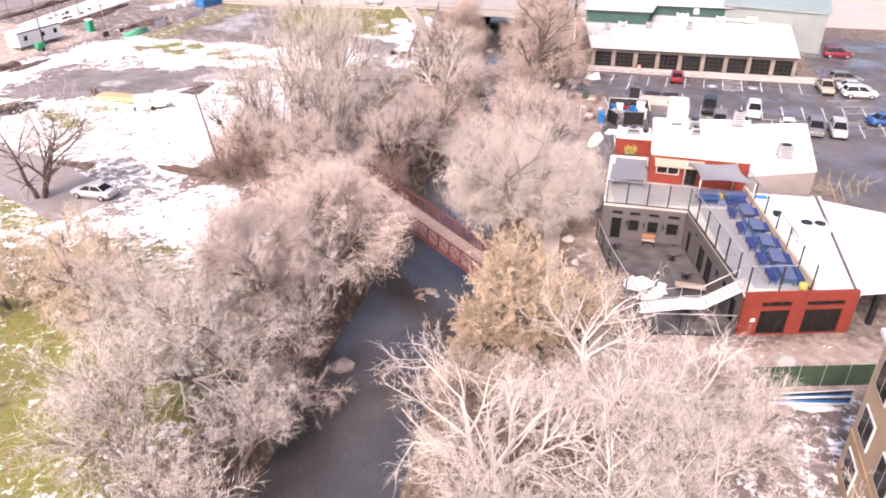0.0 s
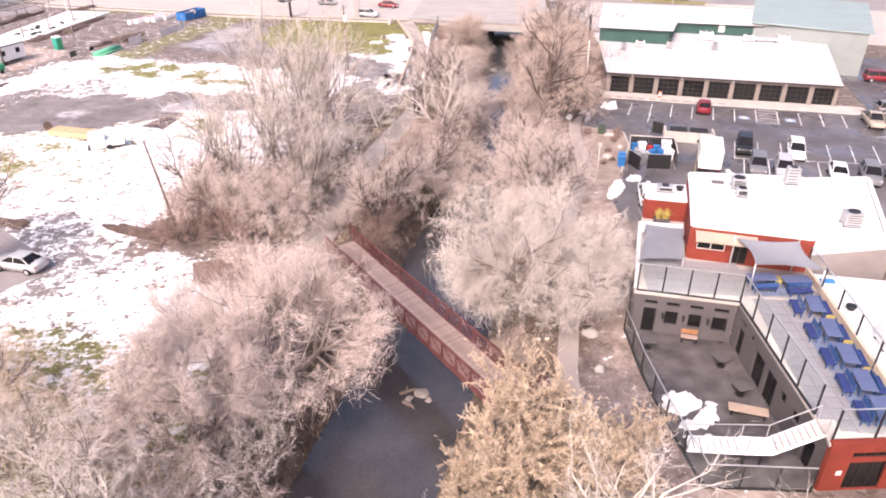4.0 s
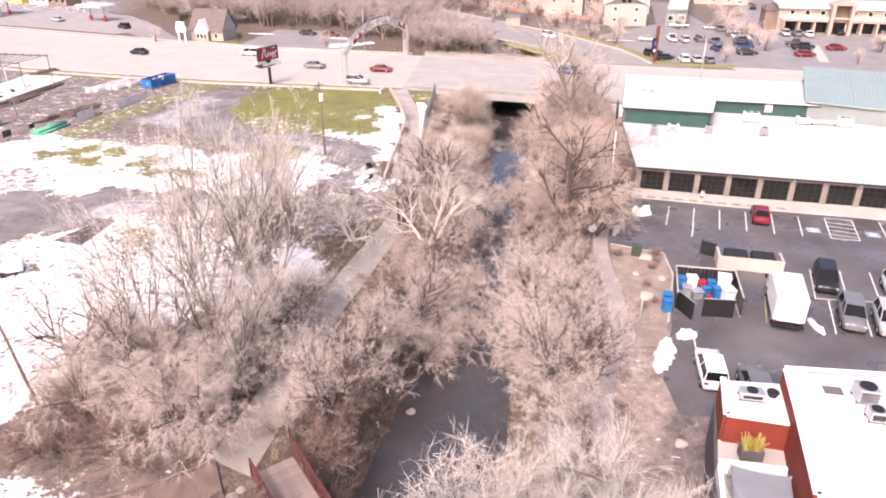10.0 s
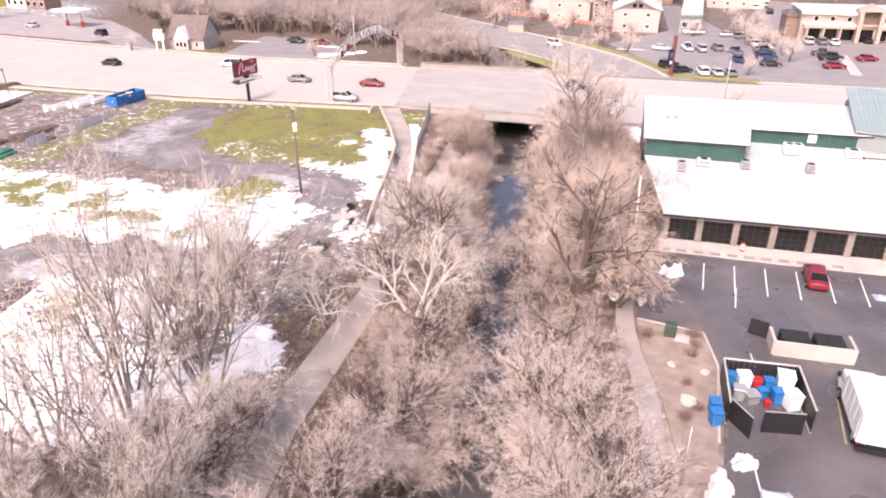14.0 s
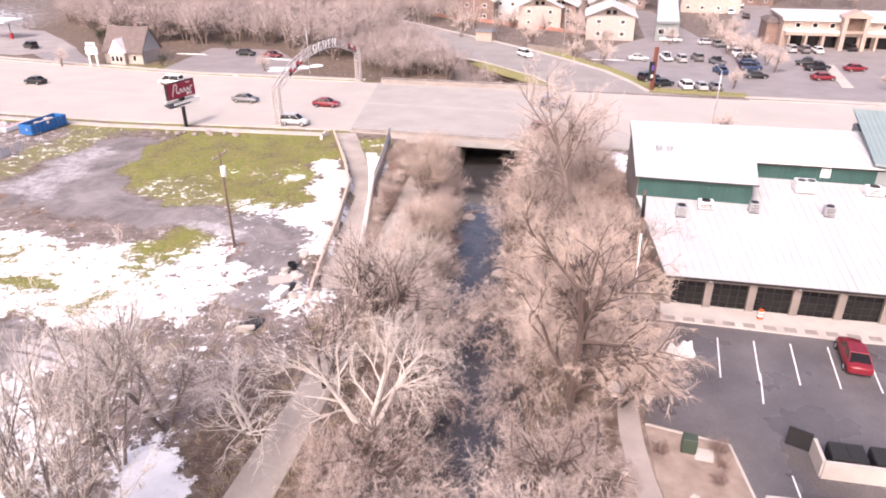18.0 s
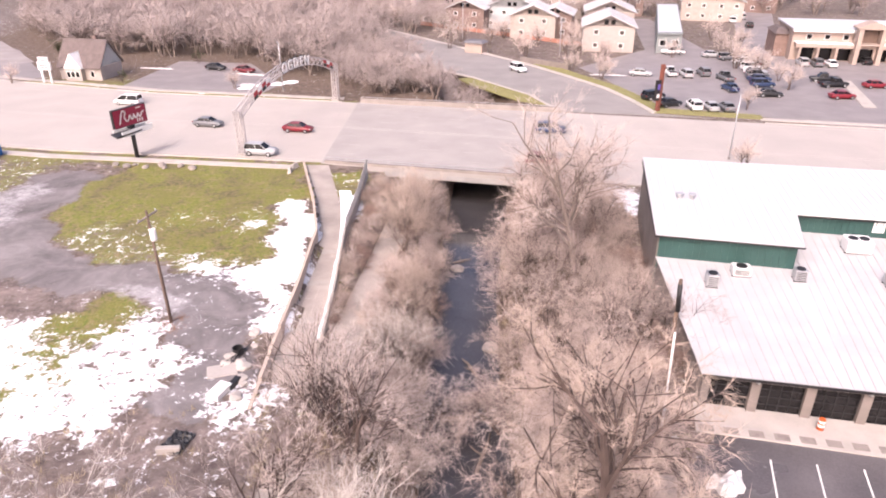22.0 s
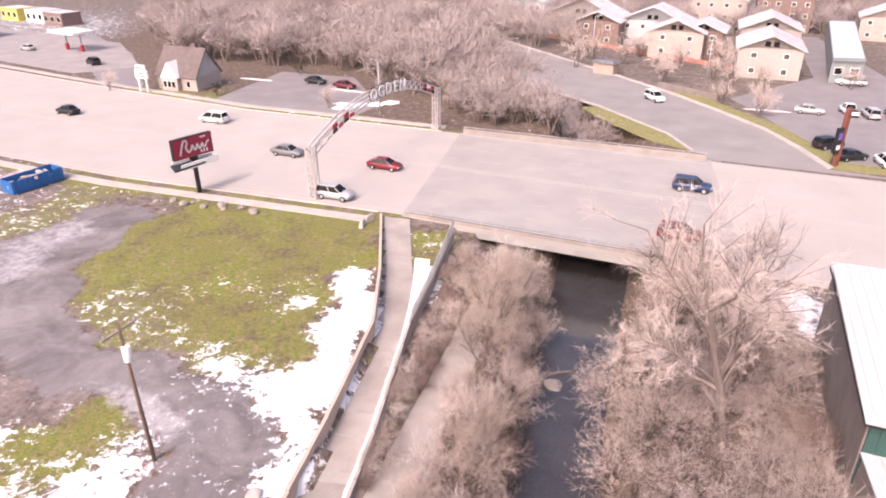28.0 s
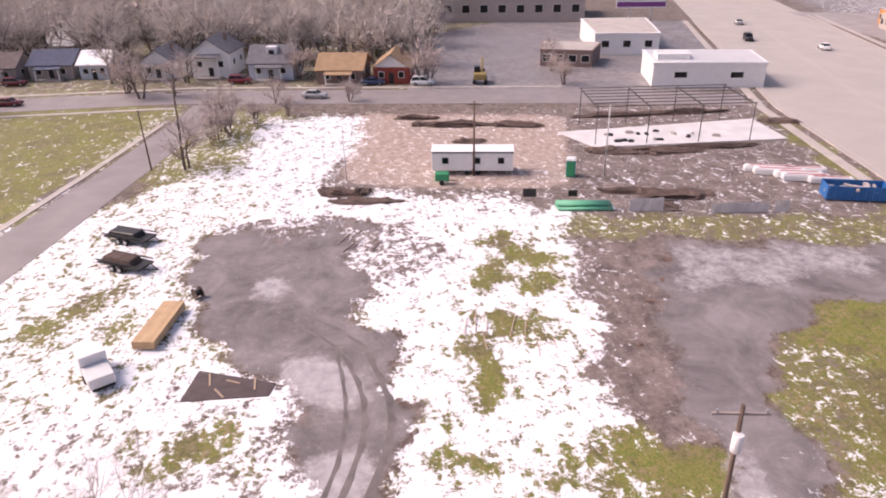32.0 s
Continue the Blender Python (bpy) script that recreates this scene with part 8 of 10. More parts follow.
# gateway arch over the avenue
WHITESTEEL = mat("white_lattice_steel", (.52, .475, .465), .5, .12, .6, .03)
A0, A1 = Vector((-32.1, 162.6, 0)), Vector((-24.8, 194.2, 0))
ad = (A1 - A0)
AL = ad.length
arch = thing("gateway_arch", pose(A0.x, A0.y, 0, 0, 0, math.degrees(math.atan2(ad.y, ad.x))), "white lattice steel gateway arch over the avenue with lettering", "arch")
for x0 in (0, AL):
    b = BM()
    for dx in (-.45, .45):
        for dy in (-.45, .45):
            box(b, x0 + dx, dy, 3.2, .12, .12, 6.4)
    for k in range(8):
        z0, z1 = .1 + k * .78, .1 + (k + 1) * .78
        for dx0, dy0, dx1, dy1 in ((-.45, -.45, .45, -.45), (.45, -.45, .45, .45), (.45, .45, -.45, .45), (-.45, .45, -.45, -.45)):
            tube(b, (x0 + dx0, dy0, z0), (x0 + dx1, dy1, z1), .045, n=4)
            tube(b, (x0 + dx0, dy0, z1), (x0 + dx1, dy1, z1), .04, n=4)
    part("tower", b, WHITESTEEL, arch, "white lattice tower")
    b = BM(); box(b, x0, 0, .12, 1.4, 1.4, .3); part("footing", b, CONC, arch)


def arc_z(x):
    return 5.2 + 3.6 * (1 - ((x - AL / 2) / (AL / 2)) ** 2)


N = 22
for dz, dy in ((0, -.35), (0, .35), (1.15, -.35), (1.15, .35)):
    b = BM()
    rings = []
    for i in range(N + 1):
        xa = AL * i / N
        rings.append([b.verts.new((xa, dy + sy * .07, arc_z(xa) + dz + sz * .07)) for sy, sz in ((-1, -1), (1, -1), (1, 1), (-1, 1))])
    for r0, r1 in zip(rings, rings[1:]):
        for i in range(4):
            b.faces.new((r0[i], r0[(i + 1) % 4], r1[(i + 1) % 4], r1[i]))
    b.faces.new(rings[0][::-1]); b.faces.new(rings[-1])
    bmesh.ops.recalc_face_normals(b, faces=b.faces[:])
    part("chord", b, WHITESTEEL, arch)
b = BM()
for i in range(N):
    xa, xb = AL * i / N, AL * (i + 1) / N
    for dy in (-.35, .35):
        tube(b, (xa, dy, arc_z(xa)), (xb, dy, arc_z(xb) + 1.15), .045, n=4)
        tube(b, (xa, dy, arc_z(xa)), (xa, dy, arc_z(xa) + 1.15), .045, n=4)
    tube(b, (xa, -.35, arc_z(xa)), (xa, .35, arc_z(xa)), .04, n=4)
part("lacing", b, WHITESTEEL, arch)
REDP = paint("red_sign_paint", (.42, .03, .04), .5)
for k, ch in enumerate("OGDEN"):
    cu = bpy.data.curves.new("letter", "FONT")
    cu.body, cu.size, cu.extrude, cu.align_x = ch, 2.25, .06, "CENTER"
    tmp = new("letter", cu)
    dg = bpy.context.evaluated_depsgraph_get()
    me = bpy.data.meshes.new_from_object(tmp.evaluated_get(dg))
    bpy.data.objects.remove(tmp)
    me.materials.clear(); me.materials.append(WHITE)
    o = new("letter", me); o.parent = arch
    # read from the field side, left to right along the span
    x = AL * .42 + k * 1.85
    m_ = Matrix.Translation((x, -.48, arc_z(x) + .0)) @ Euler((radians(90), 0, 0)).to_matrix().to_4x4() @ Matrix.Rotation(math.atan(-(2 * 3.6 * (x - AL / 2) / (AL / 2) ** 2)), 4, "Z")
    o.matrix_basis = m_
    # black copy set lower and behind, added to stand for the letter's shadow
    back = me.copy(); back.materials.clear(); back.materials.append(BLACKM)
    q = new("letter_backing", back); q.parent = arch
    q.matrix_basis = Matrix.Translation((0, .09, -.11)) @ m_ @ Matrix.Diagonal((1.22, 1.18, .5, 1))
for x0, n in ((AL * .14, 4), (AL * .86, 3)):
    for i in range(n):
        x = x0 + i * 1.25
        b = BM(); box(b, x, -.45, arc_z(x) + .75, 1.0, .08, .5, ry=math.degrees(math.atan(2 * 3.6 * (x - AL / 2) / (AL / 2) ** 2))); part("name_board", b, WHITE if i % 2 else REDP, arch)
        b = BM(); box(b, x, -.45, arc_z(x) + .2, 1.0, .08, .42, ry=math.degrees(math.atan(2 * 3.6 * (x - AL / 2) / (AL / 2) ** 2))); part("name_board", b, REDP if i % 2 else BLACKM, arch)

# pole sign of the inn
bs = thing("pole_sign", pose(-46.5, 161.0, 0, 0, 0, 64), "red motel pole sign with white lettering over a reader board", "sign")
b = BM(); tube(b, (0, 0, -.3), (0, 0, 5.0), .28, n=10); part("post", b, BLACKM, bs)
REDS = paint("crimson_sign_panel", (.24, .012, .04), .4)
b = BM(); box(b, 0, 0, 5.95, 5.3, .5, 2.5); part("cabinet", bevel(b, .04), BLACKM, bs)
for s in (-1, 1):
    b = BM(); box(b, 0, s * .265, 5.95, 5.1, .03, 2.3); f = part("face", b, REDS, bs)
    b = BM()
    stroke = [(-1.8, 5.2), (-1.5, 6.1), (-1.15, 6.85), (-.75, 6.6), (-.95, 6.0), (-.7, 5.45), (-.35, 5.6), (-.1, 6.1), (.1, 5.6), (.35, 5.6), (.55, 6.1), (.75, 5.6), (1.0, 5.65), (1.2, 6.1), (1.4, 5.65), (1.65, 5.7), (1.85, 6.1), (2.2, 6.2)]
    line_ = smooth_line(stroke, 5)
    rows_ = []
    for i, (xa, za) in enumerate(line_):
        x0_, z0_ = line_[max(0, i - 1)]
        x1_, z1_ = line_[min(len(line_) - 1, i + 1)]
        L_ = math.hypot(x1_ - x0_, z1_ - z0_) + 1e-6
        nx_, nz_ = -(z1_ - z0_) / L_ * .12, (x1_ - x0_) / L_ * .12
        rows_.append([b.verts.new((-s * (xa + k * nx_), s * .30, za + k * nz_)) for k in (-1, 1)])
    for r0, r1 in zip(rows_, rows_[1:]):
        b.faces.new((r0[0], r0[1], r1[1], r1[0]))
    bmesh.ops.solidify(b, geom=b.faces[:], thickness=.02)
    part("script_shape", b, WHITE, f)
    b = BM()
    for x in (1.0, 1.35, 1.75):
        box(b, -s * x, s * .29, 5.2, .16, .03, .42)
    for x in (1.2, 1.6):
        box(b, -s * x, s * .29, 6.85, .28, .03, .16)
    part("lettering_bars", b, WHITE, f)
b = BM()
prism(b, [(-3.3, -1.2), (2.6, -.6), (2.6, .6), (-2.6, 1.0)], 3.75, 3.95)
part("reader_tray", b, BLACKM, bs, "black tray frame")
for s in (-1, 1):
    b = BM(); box(b, .3, s * .75, 3.95, 5.2, .12, .75, s * -4); part("reader_board", b, WHITE, bs, "white blank reader board")
b = BM(); box(b, 0, 0, 4.5, .8, .6, .4); part("neck", b, BLACKM, bs)
for i in range(9):
    rock(-50 + i * 1.5 + (i % 3) * .4, 157.2 + (i % 2) * .8 - i * .05, .35 + .1 * (i % 3), i + 70, 0, STONE, "brown stone along the field's edge")
# jersey barriers near the path head
for x, y, r_ in ((-23.6, 157.6, 70), (-23.9, 156.2, 95)):
    e = thing("barrier", pose(x, y, 0, 0, 0, r_), "short pale concrete barrier block at the path", "barrier", "barriers")
    b = BM(); box(b, 0, 0, .35, 1.6, .5, .7, taper=.6); part("block", bevel(b, .03), PALECONC, e)
car("suv", C["silver"], "silver", -29.6, 162.9, -8, where="stopped beside the arch", z=.05)
for k, cl, cn, x, off, hd in (("suv", "maroon", "maroon", 9.5, 5.2, -8), ("suv", "dark_blue", "dark blue", 12.0, 20.5, -8), ("sedan", "red", "dark red", -27.0, 13.5, -8), ("sedan", "grey", "dark grey", -42.0, 14.5, -8), ("van", "white", "white", -61.0, 25.5, 172), ("sedan", "black", "black", -88, 20, 165), ("sedan", "white", "white", -150, 24, 160), ("sedan", "silver", "silver", -190, 12, 160), ("suv", "black", "black", -165, 9, -18), ("van", "white", "white", 62, 20.5, -9)):
    car(k, C[cl], cn, x, near_y(x) + off, hd, where="driving on the avenue", z=.05)

# ---------------------------------------------------------------- building site and field
tr = thing("site_office", pose(-84.6, 117.6, 0, 0, 0, 79), "white mobile site office trailer with small windows", "trailer")
b = BM(); box(b, 0, 0, 1.85, 10.2, 2.7, 2.5); part("shell", bevel(b, .04), WHITE, tr)
b = BM(); box(b, 0, 0, 3.13, 10.4, 2.9, .1); part("roof", b, SNOW, tr)
b = BM(); box(b, 0, 0, 2.99, 10.32, 2.82, .14); part("trim", b, BLACKM, tr)
b = BM(); box(b, 0, 0, .45, 9.8, .9, .24); part("chassis", b, BLACKM, tr)
for x in (-3.4, .6, 3.6):
    for s in (-1, 1):
        b = BM(); box(b, x, s * 1.36, 1.95, .85, .05, .85); w = part("window", b, GREYWALL, tr)
        b = BM(); box(b, x, s * 1.392, 1.95, .7, .02, .7); part("pane", b, DARKGLASS, w)
for x in (-.7, .7):
    for s in (-1, 1):
        b = BM(); tube(b, (x, s * 1.0, .35), (x, s * 1.25, .35), .35, n=12); part("wheel", b, TYRE, tr)
for x in (-4.4, 4.4):
    b = BM(); box(b, x, 0, .165, .3, 1.6, .33); part("jack_block", b, CONC, tr)
GREENP = paint("green_plastic", (.03, .30, .13), .5)
TEAL = paint("teal_plastic", (.02, .30, .22), .5)
e = thing("generator", pose(-81.0, 113.2, 0, 0, 0, 79), "bright green wheeled generator beside the site office", "generator")
b = BM(); box(b, 0, 0, .95, 1.7, 1.0, 1.0); part("housing", bevel(b, .08), GREENP, e)
for s in (-1, 1):
    b = BM(); tube(b, (0, s * .45, .32), (0, s * .62, .32), .32, n=12); part("wheel", b, TYRE, e)
b = BM(); tube(b, (.8, 0, .5), (1.9, 0, .4), .05, n=6); part("drawbar", b, BLACKM, e)
e = thing("portable_toilet", pose(-80.8, 129.4, 0, 0, 0, 70), "teal portable toilet with a white roof", "toilet")
b = BM(); box(b, 0, 0, 1.1, 1.15, 1.15, 2.1); part("cabin", bevel(b, .04), TEAL, e)
b = BM(); box(b, 0, 0, 2.28, 1.22, 1.22, .22, taper=.8); part("roof", b, WHITE, e)
b = BM(); box(b, 0, -.595, 1.05, .75, .04, 1.8); part("door", b, GREENP, e)
for i in range(7):
    e = thing("pipe", pose(-71.6 + (i % 4) * .42, 124.8, .2 + .36 * (i // 4), 0, 0, 80), "pale green sewer pipe in a stack", "pipe", "green pipes")
    b = BM(); tube(b, (0, 0, 0), (6.0, 0, 0), .19, n=12); part("tube_wall", b, paint("pale_green_pipe", (.12, .42, .26), .5), e)
e = thing("dumpster", pose(-68.0, 158.5, 0, 0, 0, 73), "long blue roll-off dumpster with ribbed sides", "dumpster")
BLD = paint("blue_dumpster_paint", (.02, .13, .36), .5)
b = BM()
for s in (-1, 1):
    box(b, 0, s * 1.15, .95, 6.6, .1, 1.6)
    for k in range(9):
        box(b, -3.1 + k * .775, s * 1.24, .95, .12, .1, 1.55)
for s in (-1, 1):
    box(b, s * 3.25, 0, .95, .1, 2.2, 1.6)
box(b, 0, 0, .2, 6.4, 2.2, .1)
part("tub", b, BLD, e)
b = BM()
rs = np.random.RandomState(8)
for k in range(26):
    box(b, rs.uniform(-2.9, 2.9), rs.uniform(-.8, .8), rs.uniform(.4, 1.45), rs.uniform(.5, 1.6), rs.uniform(.2, .6), rs.uniform(.1, .4), rs.uniform(0, 180), rx=rs.uniform(-20, 20))
tagged(part("rubble", b, PALECONC, e), kind="stuff")
for i, (x, y, L, r_) in enumerate(((-77.6, 154.0, 6, 72), (-76.4, 154.6, 6, 70), (-75.0, 156.2, 5.5, 74), (-73.9, 156.5, 5.5, 72), (-76.2, 157.8, 5, 73), (-72.6, 158.8, 5, 73))):
    e = thing("wrapped_bundle", pose(x, y, 0, 0, 0, r_), "white plastic-wrapped bundle of building material", "bundle", "wrapped bundles")
    b = BM(); box(b, 0, 0, .45, L, 1.0, .85); part("wrap", bevel(b, .15, 2), WHITE, e)
    b = BM(); box(b, 0, 0, .89, L * .8, .22, .03); part("red_stripe", b, REDP, e)
b = BM(); prism(b, [(-99, 133), (-100, 164.5), (-89.5, 164), (-91, 136)], -.1, .12)
tagged(obj("floor_slab", b, mat("snow_dusted_concrete", (.66, .64, .635), .8, .18, 3.0, .2)), "pale concrete slab left on the building site", "slab", kind="structure")
rs = np.random.RandomState(14)
DIRT = mat("dug_earth", (.115, .080, .066), .95, .45, .8, .8)
for i in range(16):
    e = thing("scrap", pose(-91.5 - rs.uniform(0, 5), 138 + rs.uniform(0, 18), .12, 0, 0, rs.uniform(0, 180)), "dark scrap lying on the concrete slab", "scrap", "slab scraps")
    b = BM(); box(b, 0, 0, .15, rs.uniform(.4, 1.5), rs.uniform(.3, .8), .3, taper=.7); part("piece", b, BLACKM if i % 3 else CONC, e)


def heap(x, y, L, W, H_, rz, material, label, seed):
    b = BM()
    bmesh.ops.create_icosphere(b, subdivisions=4, radius=1)
    q = Vector((seed * 3.1, seed, 0))
    for v in b.verts:
        v.co *= 1 + .5 * noise.noise(v.co * 1.6 + q) + .28 * noise.noise(v.co * 5 + q) + .12 * noise.noise(v.co * 13 + q)
        lump = .75 + .6 * noise.noise(Vector((v.co.x * L * .45, v.co.y * W * .5, seed * 7.7)))
        v.co = Vector((math.copysign(abs(v.co.x) ** .6, v.co.x) * L / 2, math.copysign(abs(v.co.y) ** .75, v.co.y) * W / 2 * (.7 + .5 * lump), v.co.z * H_ * lump))
    o = obj("soil_mound", b, material)
    o.matrix_basis = pose(x, y, -.05, 0, 0, rz)
    return tagged(o, label, "heap", "earth heaps")


for i, (x, y, L, W, H_, rz) in enumerate(((-80.0, 101.2, 6, 2.5, .9, 75), (-77.0, 103.6, 8, 1.8, .35, 80), (-72.5, 138.5, 7, 3, .7, 75), (-74.5, 134.6, 8, 1.6, .5, 78), (-69.5, 136.5, 4, 2, .5, 60), (-106, 118, 12, 2, .8, 80), (-104, 128, 8, 2.4, .7, 78), (-88.5, 150, 18, 1.8, .5, 86), (-106, 150, 26, 2, .7, 87), (-88, 139, 7, 1.6, .4, 80), (-89.4, 137, 6, 2.6, .5, 84), (-87.3, 146, 8, 2.4, .5, 86), (-97.2, 119.4, 5, 1.8, .5, 78), (-111, 113, 7, 1.8, .8, 78), (-98, 168, 6, 2.4, .5, 70), (-105.8, 127.6, 4, 1.6, .4, 60), (-72.6, 142.0, 4, 2.2, .4, 70), (-32.3, 62.6, 7.5, 1.6, .55, 165), (-56, 58.5, 5, 1.4, .3, 170), (-46, 63.5, 6, 1.4, .3, 165))):
    heap(x, y, L, W, H_, rz, DIRT, "dark heap of dug earth", i + 1)
# steel canopy frame
cf = thing("canopy_frame", pose(-96.5, 148, 0, 0, 0, 84), "open steel canopy frame with a thin dark roof", "canopy")
for x in (-11, -3.7, 3.7, 11):
    for y in (-5.5, 5.5):
        b = BM(); box(b, x, y, 2.6, .10, .10, 5.2); part("post", b, GREYSTUCCO, cf)
for x in (-11, -3.7, 3.7, 11):
    b = BM(); box(b, x, 0, 5.3, .10, 11.4, .16); part("beam", b, GREYSTUCCO, cf)
for k in range(7):
    b = BM(); box(b, 0, -5.5 + k * 1.83, 5.5, 22.6, .07, .10); part("purlin", b, GREYSTUCCO, cf)
# loader
YELP = paint("machine_yellow", (.30, .215, .07), .6)
e = thing("excavator", pose(-134, 127.6, .05, 0, 0, 168), "yellow tracked digger parked across the street", "digger")
for s in (-1, 1):
    b = BM(); box(b, 0, s * 1.1, .45, 4.2, .6, .85); part("track", bevel(b, .2, 2), BLACKM, e)
b = BM(); box(b, -.4, 0, 1.5, 3.2, 2.4, 1.1); part("house", bevel(b, .1), YELP, e)
b = BM(); box(b, .6, .6, 2.5, 1.4, 1.1, 1.2); part("cab", bevel(b, .05), DARKGLASS, e)
b = BM(); tube(b, (1.0, -.3, 1.8), (4.0, -.3, 4.0), .22, n=6); tube(b, (4.0, -.3, 4.0), (5.6, -.3, 1.6), .18, n=6); part("boom", b, YELP, e)
b = BM(); box(b, 5.6, -.3, 1.1, .8, 1.2, .9, taper=.7); part("bucket", b, BLACKM, e)
# things on the snowy field
def flat_trailer(x, y, rz, label, cover):
    e = thing("utility_trailer", pose(x, y, 0, 0, 0, rz), label, "trailer", "trailers")
    b = BM(); box(b, 0, 0, .62, 5.2, 2.0, .16); part("bed", b, BLACKM, e)
    for s in (-1, 1):
        b = BM(); box(b, 0, s * 1.0, .95, 5.2, .06, .12); part("side_rail", b, BLACKM, e)
        for xx in (-.55, .35):
            b = BM(); tube(b, (xx, s * 1.02, .35), (xx, s * 1.24, .35), .34, n=12); w = part("wheel", b, TYRE, e)
            b = BM(); tube(b, (xx, s * 1.235, .35), (xx, s * 1.26, .35), .2, n=10); part("rim", b, STEEL, w)
    b = BM(); tube(b, (2.6, .6, .55), (4.0, 0, .5), .06, n=6); tube(b, (2.6, -.6, .55), (4.0, 0, .5), .06, n=6); part("drawbar", b, BLACKM, e)
    b = BM(); box(b, -.4, 0, .95, 3.8, 1.6, .5, taper=.85); part("load", bevel(b, .08), cover, e)


flat_trailer(-70.5, 79.2, 62, "black tandem-axle trailer standing in the snow", BLACKM)
flat_trailer(-64.3, 80.4, 60, "dark loaded trailer standing in the snow", DIRT)
e = thing("lumber_stack", pose(-52.4, 86.3, 0, 0, 0, 170), "long stack of fresh tan lumber on bearers", "lumber")
for k in range(5):
    for j in range(6):
        b = BM(); box(b, 0, -.75 + j * .3, .25 + k * .13, 6.2, .28, .12); part("board", b, TANWOOD, e)
for x in (-2.2, 0, 2.2):
    b = BM(); box(b, x, 0, .09, .12, 1.7, .18); part("bearer", b, DIRT, e)
e = thing("water_tank", pose(-46.5, 83.2, 0, 0, 0, 30), "white boxy tank trailer standing in the snow", "tank")
b = BM(); box(b, -.9, 0, 1.05, 1.7, 1.9, 1.7); part("tank", bevel(b, .06), WHITE, e)
b = BM(); box(b, 1.0, 0, .75, 2.1, 1.8, .8); part("hopper", bevel(b, .05), mat("pale_panel", (.68, .67, .66), .5, .08, 1.0, .02), e)
b = BM(); box(b, 0, 0, .27, 4.2, 1.5, .12); part("frame", b, BLACKM, e)
for s in (-1, 1):
    b = BM(); tube(b, (.3, s * .8, .3), (.3, s * 1.0, .3), .3, n=12); part("wheel", b, TYRE, e)
e = thing("hose_reel", pose(-57.2, 88.4, 0, 0, 0, 40), "dark reel standing in the snow", "reel")
b = BM(); tube(b, (0, -.3, .5), (0, .3, .5), .3, n=12); part("drum", b, BLACKM, e)
for s in (-1, 1):
    b = BM(); tube(b, (0, s * .3, .5), (0, s * .36, .5), .5, n=14); part("flange", b, DIRT, e)
rs = np.random.RandomState(21)
for i in range(9):
    e = thing("board", pose(-46 + rs.uniform(-4, 2), 113.5 + rs.uniform(-3, 4), .04, 0, 0, 170 + rs.uniform(-12, 12)), "thin reddish board lying on patchy snow", "board", "field boards")
    b = BM(); box(b, 0, 0, .03, rs.uniform(1.2, 3.2), .07, .04); part("plank", b, mat("reddish_board", (.55, .40, .34), .85, .2, .5, .1), e)
for i in range(7):
    e = thing("board", pose(-52.3 + rs.uniform(-4, 4), 83.0 + rs.uniform(-2, 2), .04, 0, 0, 175 + rs.uniform(-8, 8)), "yellowish timber lying in the snow", "board", "field boards")
    e.matrix_basis = pose(-66 + rs.uniform(-3, 2), 103 + rs.uniform(-2, 2), .05, 0, 0, 150 + rs.uniform(-8, 8))
    b = BM(); box(b, 0, 0, .03, rs.uniform(1.5, 3), .09, .05); part("plank", b, DECKWOOD, e)
# black sheeting and rubble near the path wall
e = thing("tarpaulin", pose(-18.7, 105.4, .0, 0, 0, 80), "crumpled black plastic sheet with pale rubble", "tarpaulin")
b = BM()
bmesh.ops.create_grid(b, x_segments=22, y_segments=14, size=1)
for v in b.verts:
    q = v.co.copy()
    v.co = Vector((q.x * 1.0, q.y * .75, .2 + .3 * noise.noise(q * 3.1) + .16 * noise.noise(q * 8)))
bmesh.ops.solidify(b, geom=b.faces[:], thickness=.03)
part("sheet", b, mat("black_plastic_sheet", (.03, .03, .035), .35, .3, .5, .2), e)
e = thing("steel_drum", pose(-17.9, 115.5, .0), "open black steel drum beside the path wall", "drum")
b = BM()
bmesh.ops.create_cone(b, cap_ends=False, segments=16, radius1=.40, radius2=.42, depth=.55, matrix=Matrix.Translation((0, 0, .275)))
bmesh.ops.solidify(b, geom=b.faces[:], thickness=.05)
part("drum_wall", b, BLACKM, e)
for x, y, sx, sy, sz, rz, m_, lb in ((-18.4, 113.2, 2.2, 1.5, .10, 20, ROADM, "grey sheet of board lying by the wall"), (-17.7, 110.6, 1.0, 1.7, .45, -18, WHITE, "white box dumped by the path wall"), (-17.0, 111.6, .5, 1.3, .35, -18, BLACKM, "dark crate dumped by the path wall"), (-18.9, 104.6, 1.5, .35, .5, 6, PALECONC, "pale board leaning on dark rubbish")):
    b = BM(); box(b, 0, 0, sz / 2, sx, sy, sz)
    o = obj("dumped_box" if sz > .2 else "loose_board", bevel(b, .02), m_)
    o.matrix_basis = pose(x, y, 0, 0, 0, rz)
    tagged(o, lb, "rubbish", "rubbish by the wall")
for k in range(5):
    e = thing("bent_bar", pose(-18.6 + .35 * k, 113.6 + .3 * k, .05, 0, 0, 55 + 9 * k), "thin dark bar lying by the path wall", "bar", "rubbish by the wall")
    b = BM(); tube(b, (0, 0, .05), (1.0, .1, .3), .03, n=5); tube(b, (1.0, .1, .3), (1.9, 0, .1), .03, n=5); part("rod", b, BLACKM, e)
